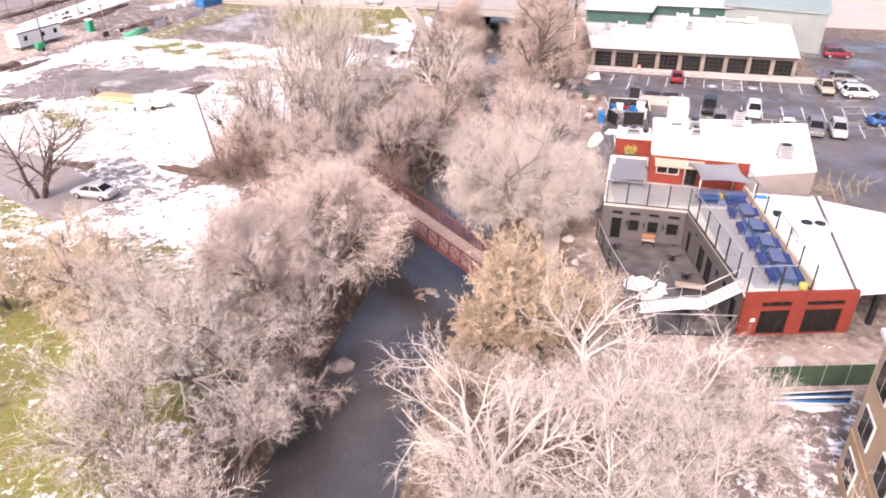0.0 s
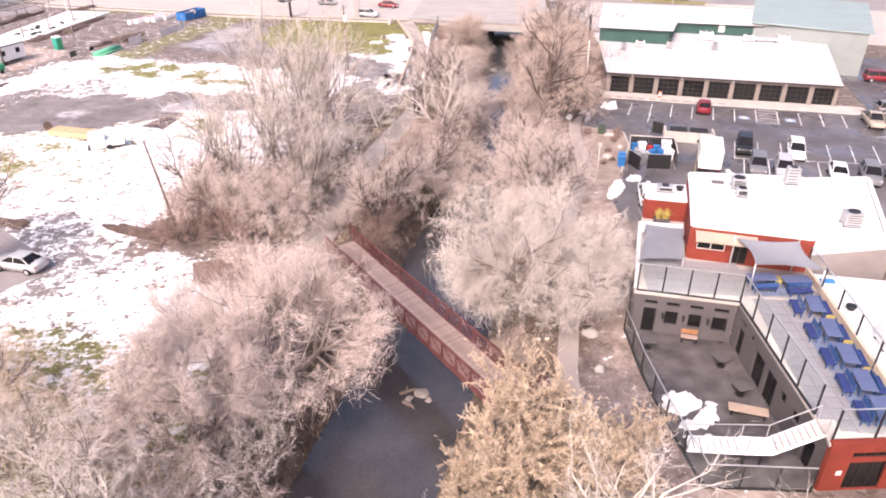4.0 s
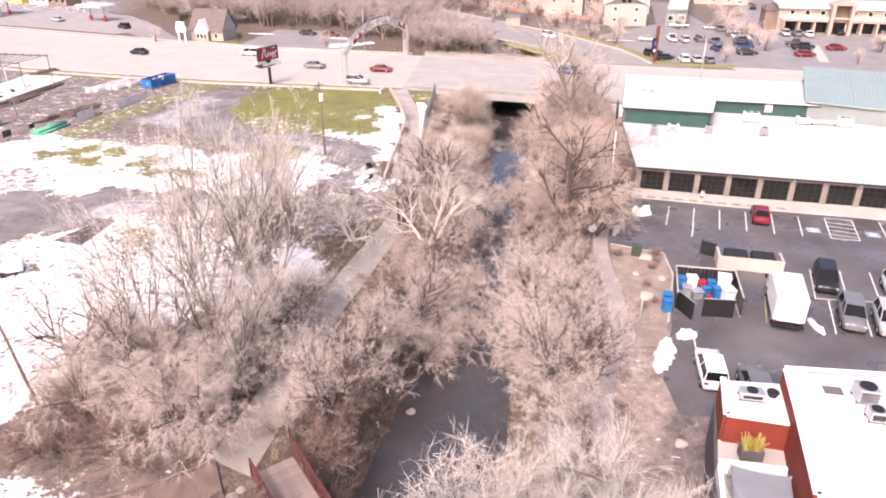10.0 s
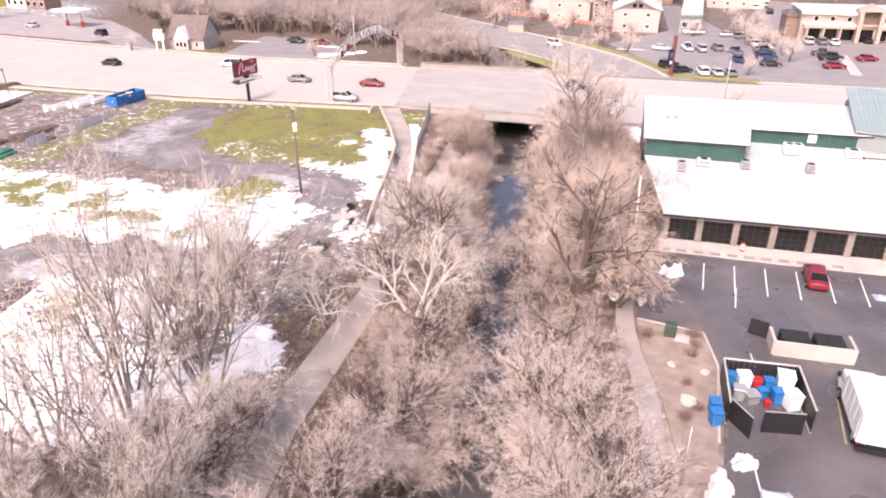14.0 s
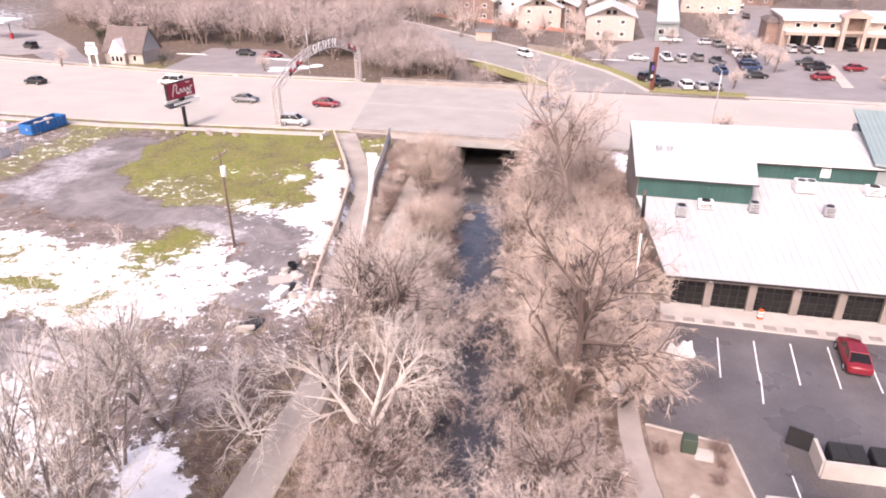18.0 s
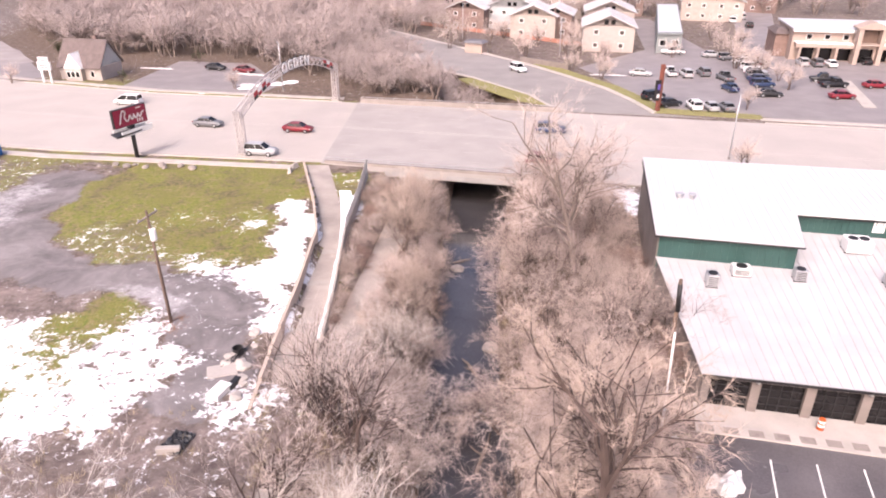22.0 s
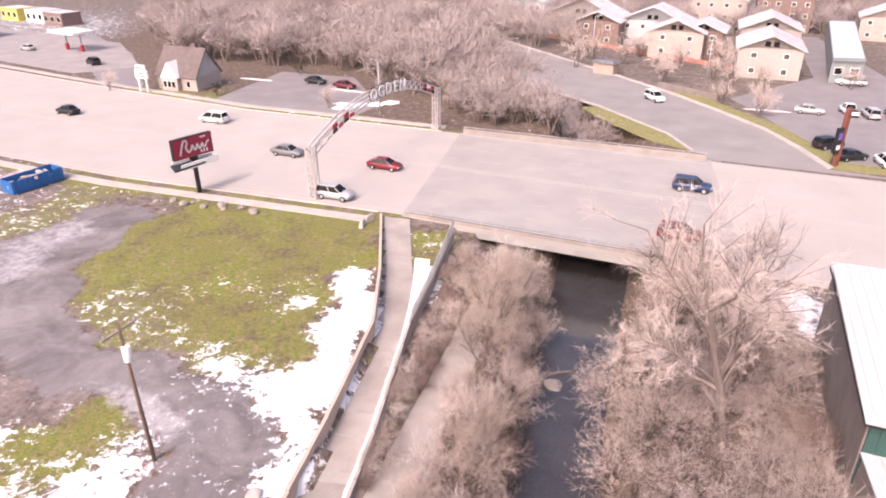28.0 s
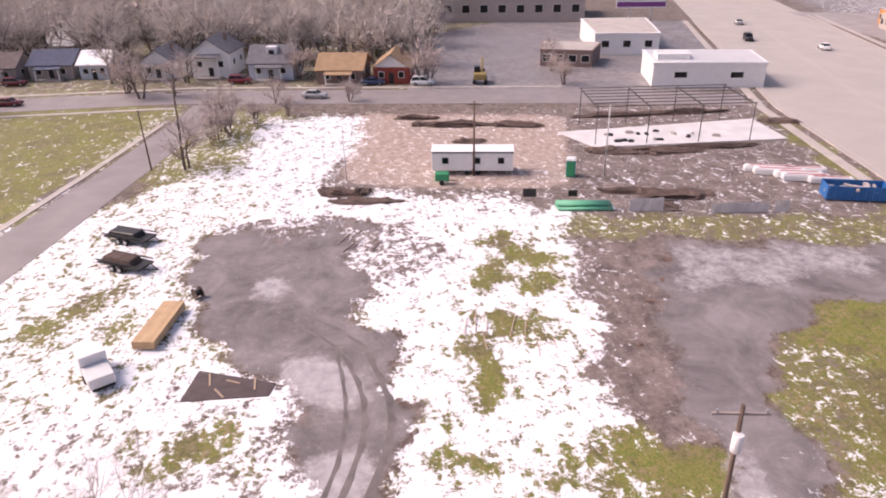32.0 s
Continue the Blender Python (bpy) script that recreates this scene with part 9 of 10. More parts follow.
for i in range(10):
    rock(-17 + rs.uniform(-1.5, .8), 115.5 + rs.uniform(-6, 3), rs.uniform(.25, .55), 90 + i, 0, PALECONC, "broken pale concrete lump by the wall", .5)

# ---------------------------------------------------------------- streets of the west side
STREETM = mat("old_street", (.26, .232, .230), .6, .2, 4.0, .15)
tagged(slab_strip("road_street", [(-131, -60), (-129.5, 70), (-115.5, 139), (-108, 168)], [(-142, -60), (-139.5, 72), (-125.5, 142), (-116, 172)], .035, .3, STREETM), "grey residential street", "road", kind="structure")
tagged(slab_strip("road_lane", [(-36, 56), (-50, 65.2), (-62.6, 69.6), (-76.4, 72.3), (-93.4, 75.6), (-111.7, 78.6), (-127, 83)], [(-40, 50), (-56, 59.5), (-73.9, 64.8), (-91.5, 68.7), (-106, 71.4), (-117.6, 73.6), (-127.6, 74.6)], .03, .3, STREETM), "worn grey lane beside the field", "road", kind="structure")
tagged(slab_strip("pavement_lane", [(-70, 63.2), (-91.8, 67.9), (-117.8, 72.8)], [(-70.4, 62.3), (-92.2, 67.0), (-118.1, 71.9)], .08, .2, PALECONC), "pale narrow pavement beside the lane", "pavement", kind="structure")
tagged(slab_strip("pavement_street", [(-128.3, -60), (-126.6, 72)], [(-127.2, -60), (-125.5, 71)], .09, .2, PALECONC), "pale pavement along the street", "pavement", kind="structure")
tagged(slab_strip("pavement_street", [(-144, -60), (-141, 72), (-127, 142)], [(-145.2, -60), (-142.2, 72), (-128.2, 142)], .09, .2, PALECONC), "pale pavement along the street", "pavement", kind="structure")
b = BM(); prism(b, [(-128.5, 113), (-122, 150), (-118, 174), (-200, 200), (-215, 150), (-190, 120)], -.2, .03)
tagged(obj("road_yard", b, mat("patched_yard_asphalt", (.235, .212, .212), .42, .45, 1.2, .15, dry=.7)), "wide worn asphalt yard across the street", "yard", kind="structure")

ROOFS = dict(grey=mat("grey_shingles", (.16, .155, .17), .9, .25, 1.2, .3), brown=mat("brown_shingles", (.15, .118, .112), .9, .25, 1.2, .3), tan=mat("tan_shingles", (.36, .24, .14), .9, .2, 1.2, .3), blue=mat("blue_grey_shingles", (.09, .10, .15), .9, .2, 1.2, .3), snowy=SNOW)
WALLS = dict(white=WHITE, pale_blue=mat("pale_blue_siding", (.55, .60, .68), .8, .1, 1.0, .1), red=mat("red_brick_wall", (.28, .06, .045), .85, .2, .6, .2), tan=mat("tan_siding", (.44, .37, .33), .8, .15, 1.0, .1), brick=mat("brown_brick", (.235, .165, .145), .85, .2, .6, .2), cream=mat("cream_siding", (.42, .365, .335), .8, .1, 1.0, .1), grey=mat("grey_siding", (.44, .45, .46), .8, .1, 1.0, .1))


def house(x, y, rz, w, d, h, rh, wall, roof, label, porch=True, dormer=False, front_gable=False):
    """Front faces local -y."""
    e = thing("house", pose(x, y, 0, 0, 0, rz), label, "house", "street houses")
    b = BM(); box(b, 0, 0, h / 2, w, d, h); part("wall", b, WALLS[wall], e)
    ov = .45
    b = BM()
    if front_gable:
        prof = [(-w / 2 - ov, h - .15), (0, h + rh), (w / 2 + ov, h - .15), (w / 2 + ov, h - .33), (0, h + rh - .2), (-w / 2 - ov, h - .33)]
        f = [b.verts.new((px, -d / 2 - ov, pz)) for px, pz in prof]; k = [b.verts.new((px, d / 2 + ov, pz)) for px, pz in prof]
    else:
        prof = [(-d / 2 - ov, h - .15), (0, h + rh), (d / 2 + ov, h - .15), (d / 2 + ov, h - .33), (0, h + rh - .2), (-d / 2 - ov, h - .33)]
        f = [b.verts.new((-w / 2 - ov, py, pz)) for py, pz in prof]; k = [b.verts.new((w / 2 + ov, py, pz)) for py, pz in prof]
    b.faces.new(f); b.faces.new(k[::-1])
    for i in range(6):
        b.faces.new((f[i], f[(i + 1) % 6], k[(i + 1) % 6], k[i]))
    bmesh.ops.recalc_face_normals(b, faces=b.faces[:])
    rf = part("roof", b, ROOFS[roof], e)
    b = BM()
    if front_gable:
        for s in (-1, 1):
            v = [b.verts.new((px, s * (d / 2 - .05), pz)) for px, pz in ((-w / 2, h - .01), (w / 2, h - .01), (0, h + rh - .22))]
            v2 = [b.verts.new((q.co.x, q.co.y - s * .1, q.co.z)) for q in v]
            b.faces.new(v); b.faces.new(v2[::-1])
            for i in range(3):
                b.faces.new((v[i], v2[i], v2[(i + 1) % 3], v[(i + 1) % 3]))
            bmesh.ops.recalc_face_normals(b, faces=b.faces[:])
            part("gable", b, WALLS["white"] if wall in ("red", "tan") else WALLS[wall], e)
            b = BM()
    else:
        for s in (-1, 1):
            v = [b.verts.new((s * (w / 2 - .05), py, pz)) for py, pz in ((-d / 2, h - .01), (d / 2, h - .01), (0, h + rh - .22))]
            v2 = [b.verts.new((q.co.x - s * .1, q.co.y, q.co.z)) for q in v]
            b.faces.new(v); b.faces.new(v2[::-1])
            for i in range(3):
                b.faces.new((v[i], v2[i], v2[(i + 1) % 3], v[(i + 1) % 3]))
            bmesh.ops.recalc_face_normals(b, faces=b.faces[:])
            part("gable", b, WALLS["white"] if wall in ("red", "tan") else WALLS[wall], e)
            b = BM()
    for sx in (-w * .28, w * .28):
        b = BM(); box(b, sx, -d / 2 - .03, h * .55, 1.2, .08, 1.3); wn_ = part("window", b, WHITE, e)
        b = BM(); box(b, sx, -d / 2 - .08, h * .55, 1.0, .03, 1.1); part("pane", b, DARKGLASS, wn_)
    for sy in (-d * .2, d * .25):
        for s in (-1, 1):
            b = BM(); box(b, s * (w / 2 + .03), sy, h * .55, .08, 1.1, 1.2); wn_ = part("window", b, WHITE, e)
            b = BM(); box(b, s * (w / 2 + .08), sy, h * .55, .03, .9, 1.0); part("pane", b, DARKGLASS, wn_)
    b = BM(); box(b, 0, -d / 2 - .04, 1.1, .95, .1, 2.1); part("door", b, BLACKM, e)
    if porch:
        b = BM(); box(b, 0, -d / 2 - 1.1, h - .55, w * .6, 2.2, .16, rx=8); part("porch_roof", b, ROOFS[roof], e)
        for s in (-1, 1):
            b = BM(); box(b, s * w * .27, -d / 2 - 1.95, (h - .8) / 2, .2, .2, h - .8); part("porch_post", b, WHITE, e)
        b = BM(); box(b, 0, -d / 2 - 1.1, .2, w * .6, 2.0, .4); part("porch_floor", b, CONC, e)
    if dormer:
        b = BM(); box(b, 0, -d * .18, h + rh * .55, 2.2, 1.8, rh * .8); part("dormer", b, WHITE, e)
        b = BM(); box(b, 0, -d * .18 - .93, h + rh * .6, 1.1, .06, .8); part("dormer_pane", b, DARKGLASS, e)
    b = BM(); box(b, w * .22, d * .1, h + rh * .8, .6, .6, 1.5); part("chimney", b, WALLS["brick"], rf)
    return e


for row in ((-141.5, 111.5, 78, 7, 9, 3.2, 2.6, "red", "tan", "small red brick house with white gable", False, False, True),
            (-143, 101.5, 78, 9, 9, 3.0, 2.4, "brick", "tan", "low brick house with a tan hipped roof"),
            (-150, 87.5, 80, 9, 9, 3.6, 2.8, "pale_blue", "grey", "pale blue house with a grey roof", True, True),
            (-155.5, 75, 80, 8, 10, 5.2, 2.8, "white", "grey", "tall white house with a dark roof", True, False, True),
            (-156, 64, 82, 7, 9, 3.6, 2.6, "white", "grey", "white house behind a bare street tree", True, False, True),
            (-159, 50, 84, 6, 8, 3.2, 2.2, "pale_blue", "snowy", "small pale house with a snowy roof", False),
            (-161, 41, 84, 9, 9, 3.2, 2.4, "cream", "blue", "cream bungalow with a blue-grey roof"),
            (-160, 30, 86, 9, 9, 3.2, 2.4, "cream", "brown", "cream bungalow with a reddish roof"),
            (-161, 17, 86, 9, 9, 3.2, 2.4, "white", "grey", "white bungalow beside the street"),
            (-186, 60, 80, 9, 9, 4, 2.5, "white", "snowy", "white house among bare trees"), (-190, 90, 80, 9, 9, 4, 2.5, "tan", "brown", "tan house among bare trees"), (-186, 36, 80, 9, 9, 4, 2.5, "cream", "snowy", "cream house among bare trees"), (-192, 112, 80, 10, 9, 4, 2.5, "grey", "grey", "grey house among bare trees"), (-215, 75, 80, 10, 9, 4, 2.5, "white", "grey", "white house among bare trees"), (-210, 45, 80, 10, 9, 4, 2.5, "cream", "brown", "cream house among bare trees")):
    house(*row)
for k, cl, cn, x, y, hd in (("suv", "red", "dark red", -144, 80.8, 80), ("sedan", "silver", "silver", -128.6, 96, 76), ("sedan", "maroon", "maroon", -134.5, 41, 85), ("suv", "white", "white", -134.5, 116.5, 78), ("sedan", "dark_blue", "dark blue", -137, 107, 80), ("suv", "maroon", "maroon", -152, 35, 85)):
    car(k, C[cl], cn, x, y, hd, where="parked by the street houses", z=.04)


def block(name, pts, h, wallm, roofm, label, category="building", wins=()):
    cx, cy = sum(p[0] for p in pts) / len(pts), sum(p[1] for p in pts) / len(pts)
    e = thing(name, pose(cx, cy, 0), label, category, "town buildings")
    b = BM(); prism(b, pts, 0, h); wpart("wall", b, wallm, e)
    big = [(cx + (x - cx) * 1.02, cy + (y - cy) * 1.02) for x, y in pts]
    b = BM(); prism(b, big, h + .004, h + .35); wpart("parapet", b, wallm, e)
    b = BM(); prism(b, [(cx + (x - cx) * .96, cy + (y - cy) * .96) for x, y in pts], h + .2, h + .37); wpart("roof", b, roofm, e)
    for i, j, n, rows, ww, wh in wins:
        p0, p1 = pts[i], pts[j]
        rz = math.degrees(math.atan2(p1[1] - p0[1], p1[0] - p0[0]))
        for k in range(n):
            x, y = on_wall(p0, p1, math.dist(p0, p1) * (k + .5) / n)
            for r_ in range(rows):
                z = h * (r_ + .55) / rows
                b = BM(); box(b, x, y, z, ww, .12, wh, rz); w = wpart("window", b, WHITE, e)
                b = BM(); box(b, x, y, z, ww - .2, .18, wh - .2, rz); b.transform(e.matrix_basis.inverted()); part("pane", b, DARKGLASS, w)
    return e


block("shop_building", [(-123.5, 158), (-119, 177.5), (-131, 181), (-136, 161)], 4.2, WHITE, ROOFW, "white boxy shop building with a white roof", wins=((0, 1, 2, 1, 2.4, 1.2), (1, 2, 2, 1, 1.6, 1.2)))
block("roof_housing", [(-125.8, 159.6), (-124.6, 165.4), (-128.6, 166.4), (-129.9, 160.6)], 5.2, WHITE, DIRTYSNOW, "stepped white upper part of the shop")
block("shop_building", [(-147, 143), (-143, 153), (-152, 158), (-157, 146)], 3.2, WALLS["brick"], PALECONC, "low brown brick workshop with a pale roof", wins=((0, 1, 4, 1, 1.8, 1.6),))
block("shop_building", [(-156, 158), (-153, 172), (-176, 178), (-179, 162)], 4.5, WHITE, PALECONC, "pale flat-roofed commercial building", wins=((0, 1, 3, 1, 1.8, 1.6),))
block("shop_building", [(-216, 130), (-206, 172), (-230, 180), (-242, 134)], 7, WALLS["cream"], ROOFW, "cream store with a red sign band", wins=((0, 1, 8, 1, 2.4, 2.4),))
e = thing("sign_band", pose(-212, 151, 5.2, 0, 0, 76), "red sign band on the cream store front", "sign")
b = BM(); box(b, 0, -.2, 0, 16, .3, 1.1); part("band", b, REDP, e)
b = BM(); box(b, 0, -.3, -1.4, 20, .5, .5); part("fascia", b, WHITE, e)
e = thing("billboard", pose(-201, 187, 0, 0, 0, 76), "wide billboard with a purple and teal poster", "billboard")
for s in (-1, 1):
    b = BM(); box(b, s * 3, 0, 2.0, .4, .4, 4.2); part("post", b, STEEL, e)
b = BM(); box(b, 0, 0, 6, 14, .5, 4); part("panel", b, WHITE, e)
b = BM(); box(b, 0, -.28, 7.0, 13.6, .04, 1.6); part("teal_field", b, paint("teal_poster", (.15, .38, .36), .5), e)
b = BM(); box(b, 0, -.28, 5.0, 13.6, .04, 1.3); part("purple_field", b, paint("purple_poster", (.20, .05, .22), .5), e)
for i, (x, y) in enumerate(((-175, 205), (-182, 210), (-190, 245), (-178, 242), (-168, 238))):
    block("kiosk", [(x, y + 38), (x + 9, y + 35), (x + 11, y + 41), (x + 2, y + 44)], 3.4, (WALLS["cream"], paint("orange_wall", (.55, .22, .05), .7), paint("yellow_wall", (.6, .5, .12), .7), WHITE, WALLS["brick"])[i], ROOFW, "small colourful roadside shop", wins=((0, 1, 3, 1, 1.6, 1.6),))

# ---------------------------------------------------------------- north side of the avenue
SHK = ROOFS["brown"]
lh = thing("gabled_house", pose(-79.0, 212.0, 0, 0, 0, -8) @ Matrix.Diagonal((.84, .84, .84, 1)), "tudor-style house with a steep brown roof and white gable", "house")
b = BM(); box(b, 0, 0, 1.6, 11, 8.5, 3.2); part("wall", b, WALLS["cream"], lh)
b = BM()
for s in (0,):
    prof = [(-4.8, 3.0), (0, 9.0), (4.8, 3.0), (4.8, 2.75), (0, 8.7), (-4.8, 2.75)]
    f = [b.verts.new((-5.9, py, pz)) for py, pz in prof]; k = [b.verts.new((5.9, py, pz)) for py, pz in prof]
    b.faces.new(f); b.faces.new(k[::-1])
    for i in range(6):
        b.faces.new((f[i], f[(i + 1) % 6], k[(i + 1) % 6], k[i]))
bmesh.ops.recalc_face_normals(b, faces=b.faces[:])
part("roof", b, SHK, lh)
b = BM()
for s in (-1, 1):
    v = [b.verts.new((s * 5.5, py, pz)) for py, pz in ((-4.25, 3.2), (4.25, 3.2), (0, 8.5))]
    b.faces.new(v)
    bmesh.ops.solidify(b, geom=b.faces[:], thickness=.15)
    part("gable", b, WHITE, lh)
    b = BM()
b = BM()
prof = [(-2.4, 2.9), (0, 6.4), (2.4, 2.9)]
f = [b.verts.new((px - 1.0, -5.6, pz)) for px, pz in prof]; k = [b.verts.new((px - 1.0, -2.0, pz)) for px, pz in prof]
b.faces.new(f); b.faces.new(k[::-1])
for i in range(3):
    b.faces.new((f[i], f[(i + 1) % 3], k[(i + 1) % 3], k[i]))
bmesh.ops.recalc_face_normals(b, faces=b.faces[:])
part("front_gable", b, WHITE, lh, "white stucco front gable")
b = BM(); box(b, -1.0, -4.6, 1.45, 4.4, 2.0, 2.9); part("porch", b, WALLS["cream"], lh)
for x in (-2.2, -1.0, .2, 3.2):
    b = BM(); box(b, x, -5.62 if x < 1 else -4.28, 1.5, 1.0, .08, 1.5); w = part("window", b, WHITE, lh)
    b = BM(); box(b, x, -5.67 if x < 1 else -4.33, 1.5, .8, .04, 1.3); part("pane", b, DARKGLASS, w)
b = BM(); box(b, 2.0, 1.0, 8.6, .9, .9, 2.0); part("chimney", b, WALLS["brick"], lh)
e = thing("sign_board", pose(-85.0, 205.8, 0, 0, 0, -8), "white pylon sign beside the gabled house", "sign")
for s in (-1, 1):
    b = BM(); box(b, s * .9, 0, 1.3, .3, .3, 2.6); part("post", b, WHITE, e)
b = BM(); box(b, 0, 0, 3.3, 2.8, .5, 1.6); part("panel", bevel(b, .05), WHITE, e)
b = BM(); box(b, 0, 0, 4.6, 2.2, .4, .9); part("top_panel", bevel(b, .05), WHITE, e)
b = BM()
for z in (3.0, 3.5, 4.5):
    box(b, 0, -.27, z, 1.8, .04, .2)
part("lettering_bars", b, GREYSTUCCO, e)
b = BM(); prism(b, [(-69, 200.5), (-40, 197.5), (-38, 206), (-50, 226), (-67, 228)], -.2, .03)
tagged(obj("road_small_lot", b, STREETM), "grey car park beside the gabled house", "car park", kind="structure")
for i in range(4):
    rock(-44 + i * 2.5, 203 + i * 1.6, 1.5, 120 + i, -.2, SNOW, "low drift of snow on the lot's edge", .18, "snow_mound")
car("sedan", C["black"], "black", -55.5, 219, -15, where="in the small lot by the house")
car("sedan", C["maroon"], "maroon", -48.5, 216.5, -15, where="in the small lot by the house")
tagged(slab_strip("road_far_drive", [(-88, 210), (-100, 225), (-112, 240), (-140, 262)], [(-96, 208), (-108, 220), (-122, 235), (-150, 255)], .03, .3, STREETM), "grey drive winding past the gabled house", "road", kind="structure")

b = BM(); prism(b, [(-209, 238), (-193, 272), (-124, 252), (-100, 226), (-110, 217), (-158, 232)], -.2, .052)
tagged(obj("road_fuel_lot", b, mat("pale_old_asphalt", (.33, .295, .285), .75, .2, 4.0, .15)), "wide grey forecourt of roadside shops", "car park", kind="structure")
for x, y, rz in ((-128, 240, -18), (-168, 252, -18)):
    e = thing("fuel_canopy", pose(x, y, .052, 0, 0, rz), "flat white canopy on two posts over a forecourt", "canopy", "forecourt canopies")
    b = BM(); box(b, 0, 0, 4.6, 10, 6, .6); part("canopy_roof", bevel(b, .05), WHITE, e)
    for s in (-1, 1):
        b = BM(); box(b, s * 3, 0, 2.15, .35, .35, 4.3); part("post", b, STEEL, e)
        b = BM(); box(b, s * 3, 0, .75, .8, .6, 1.5); part("pump", bevel(b, .05), REDP, e)
car("suv", C["black"], "black", -112, 226, 150, where="on the forecourt by the avenue")
car("sedan", C["silver"], "silver", -140, 238, 160, where="on the forecourt by the avenue")

# car park and buildings on the north-east
b = BM(); prism(b, [(31, 190.5), (47, 186), (56, 181), (110, 170), (115, 228), (72, 236), (80, 262), (110, 345), (96, 350), (70, 262), (57, 232), (55, 300), (49.5, 300), (42, 246), (23, 224), (27, 212)], -.2, .03)
tagged(obj("road_town_lot", b, STREETM), "grey town car park full of cars", "car park", kind="structure")
b = BM(); prism(b, [(30, 187.3), (47.5, 183.7), (48, 186.3), (31.6, 190.3)], -.2, .12)
tagged(obj("trim_verge", b, mat("winter_grass", (.24, .22, .09), .95, .25, .8, .4)), "strip of winter grass at the car park's edge", "verge", kind="structure")
tagged(slab_strip("trim_verge", [(13.0, 191.2), (10.0, 199), (4.5, 206.3), (-0.6, 213)], [(8, 194.5), (3.5, 201), (-0.5, 206.5), (-3, 212)], .1, .2, MATS["winter_grass"]), "winter grass on the corner island", "verge", kind="structure")
tagged(slab_strip("trim_verge", [(31.2, 188), (29.2, 195.6), (26.0, 205.2), (20.2, 215.4), (13.2, 227)], [(33.2, 190.4), (31.4, 197), (28.2, 206.6), (22.4, 216.8), (16, 229)], .1, .2, MATS["winter_grass"]), "winter grass along the curving road", "verge", kind="structure")
e = thing("pylon_sign", pose(31.4, 188.3, .1, 0, 0, 35), "narrow brown pylon sign with dark panels", "sign")
b = BM(); box(b, 0, 0, 3.9, .7, .5, 7.8); part("pylon", bevel(b, .04), mat("rust_brown_panel", (.20, .07, .05), .6, .2, .6, .1), e)
b = BM(); box(b, -.75, -.1, 3.6, .9, .45, 3.4); part("side_panel", b, BLACKM, e)
b = BM(); box(b, -.75, -.35, 4.2, .6, .04, .9); part("blue_panel", b, paint("violet_panel", (.14, .10, .40), .5), e)
b = BM(); box(b, -.75, -.35, 2.7, .6, .04, .6); part("white_panel", b, WHITE, e)
CAR_NAMES = dict(red="bright red", grey="dark grey", dark_blue="dark blue")
LOT_CARS = [("suv", "white", 38.0, 190.0, 92), ("sedan", "silver", 40.7, 189.6, 92), ("sedan", "grey", 43.3, 189.4, 92), ("sedan", "black", 34.3, 191.8, 25), ("suv", "black", 32.6, 196.6, 30),
            ("sedan", "silver", 34.5, 216.2, -12), ("pickup", "white", 40.7, 217.0, 92), ("suv", "silver", 43.6, 215.6, 92), ("suv", "grey", 47.6, 217.2, 92), ("pickup", "grey", 50.6, 212.8, 98), ("sedan", "dark_blue", 48.6, 203.8, 98),
            ("suv", "silver", 61.6, 236.6, 5), ("suv", "grey", 58.0, 233.6, 5), ("sedan", "white", 60.0, 229.4, 5), ("sedan", "maroon", 61.0, 225.8, 5), ("suv", "white", 59.4, 222.6, 5), ("sedan", "white", 58.8, 218.8, 5),
            ("suv", "grey", 57.8, 215.2, 5), ("sedan", "dark_blue", 57.0, 211.6, 5), ("suv", "dark_blue", 55.8, 206.8, 5), ("sedan", "black", 54.4, 199.4, -4), ("sedan", "silver", 55.4, 237.0, 5),
            ("suv", "silver", 72.3, 228.2, 85), ("suv", "grey", 75.1, 227.6, 85), ("sedan", "white", 77.9, 227.0, 85), ("sedan", "black", 87.0, 230.4, 85), ("pickup", "black", 69.8, 212.0, 170), ("pickup", "black", 69.6, 207.4, 8),
            ("sedan", "red", 66.9, 198.3, 6), ("sedan", "red", 77.2, 207.0, 6), ("suv", "black", 80.0, 282.4, 80), ("van", "white", 78.6, 293.0, 80), ("sedan", "white", 88.0, 312.0, 80), ("suv", "silver", 84.0, 300.0, 80), ("pickup", "white", 47.2, 240.2, 175), ("sedan", "silver", 81.5, 262, 80)]
for kd, cl, x, y, hd in LOT_CARS:
    car(kd, C[cl], CAR_NAMES.get(cl, cl), x, y, hd, where="in the town car park")
car("suv", C["white"], "white", 9.5, 219.5, -60, where="on the curving side road", z=.05)


DIMGLASS = mat("dim_window_glass", (.10, .085, .08), .2, .3, 1.0, 0.0)


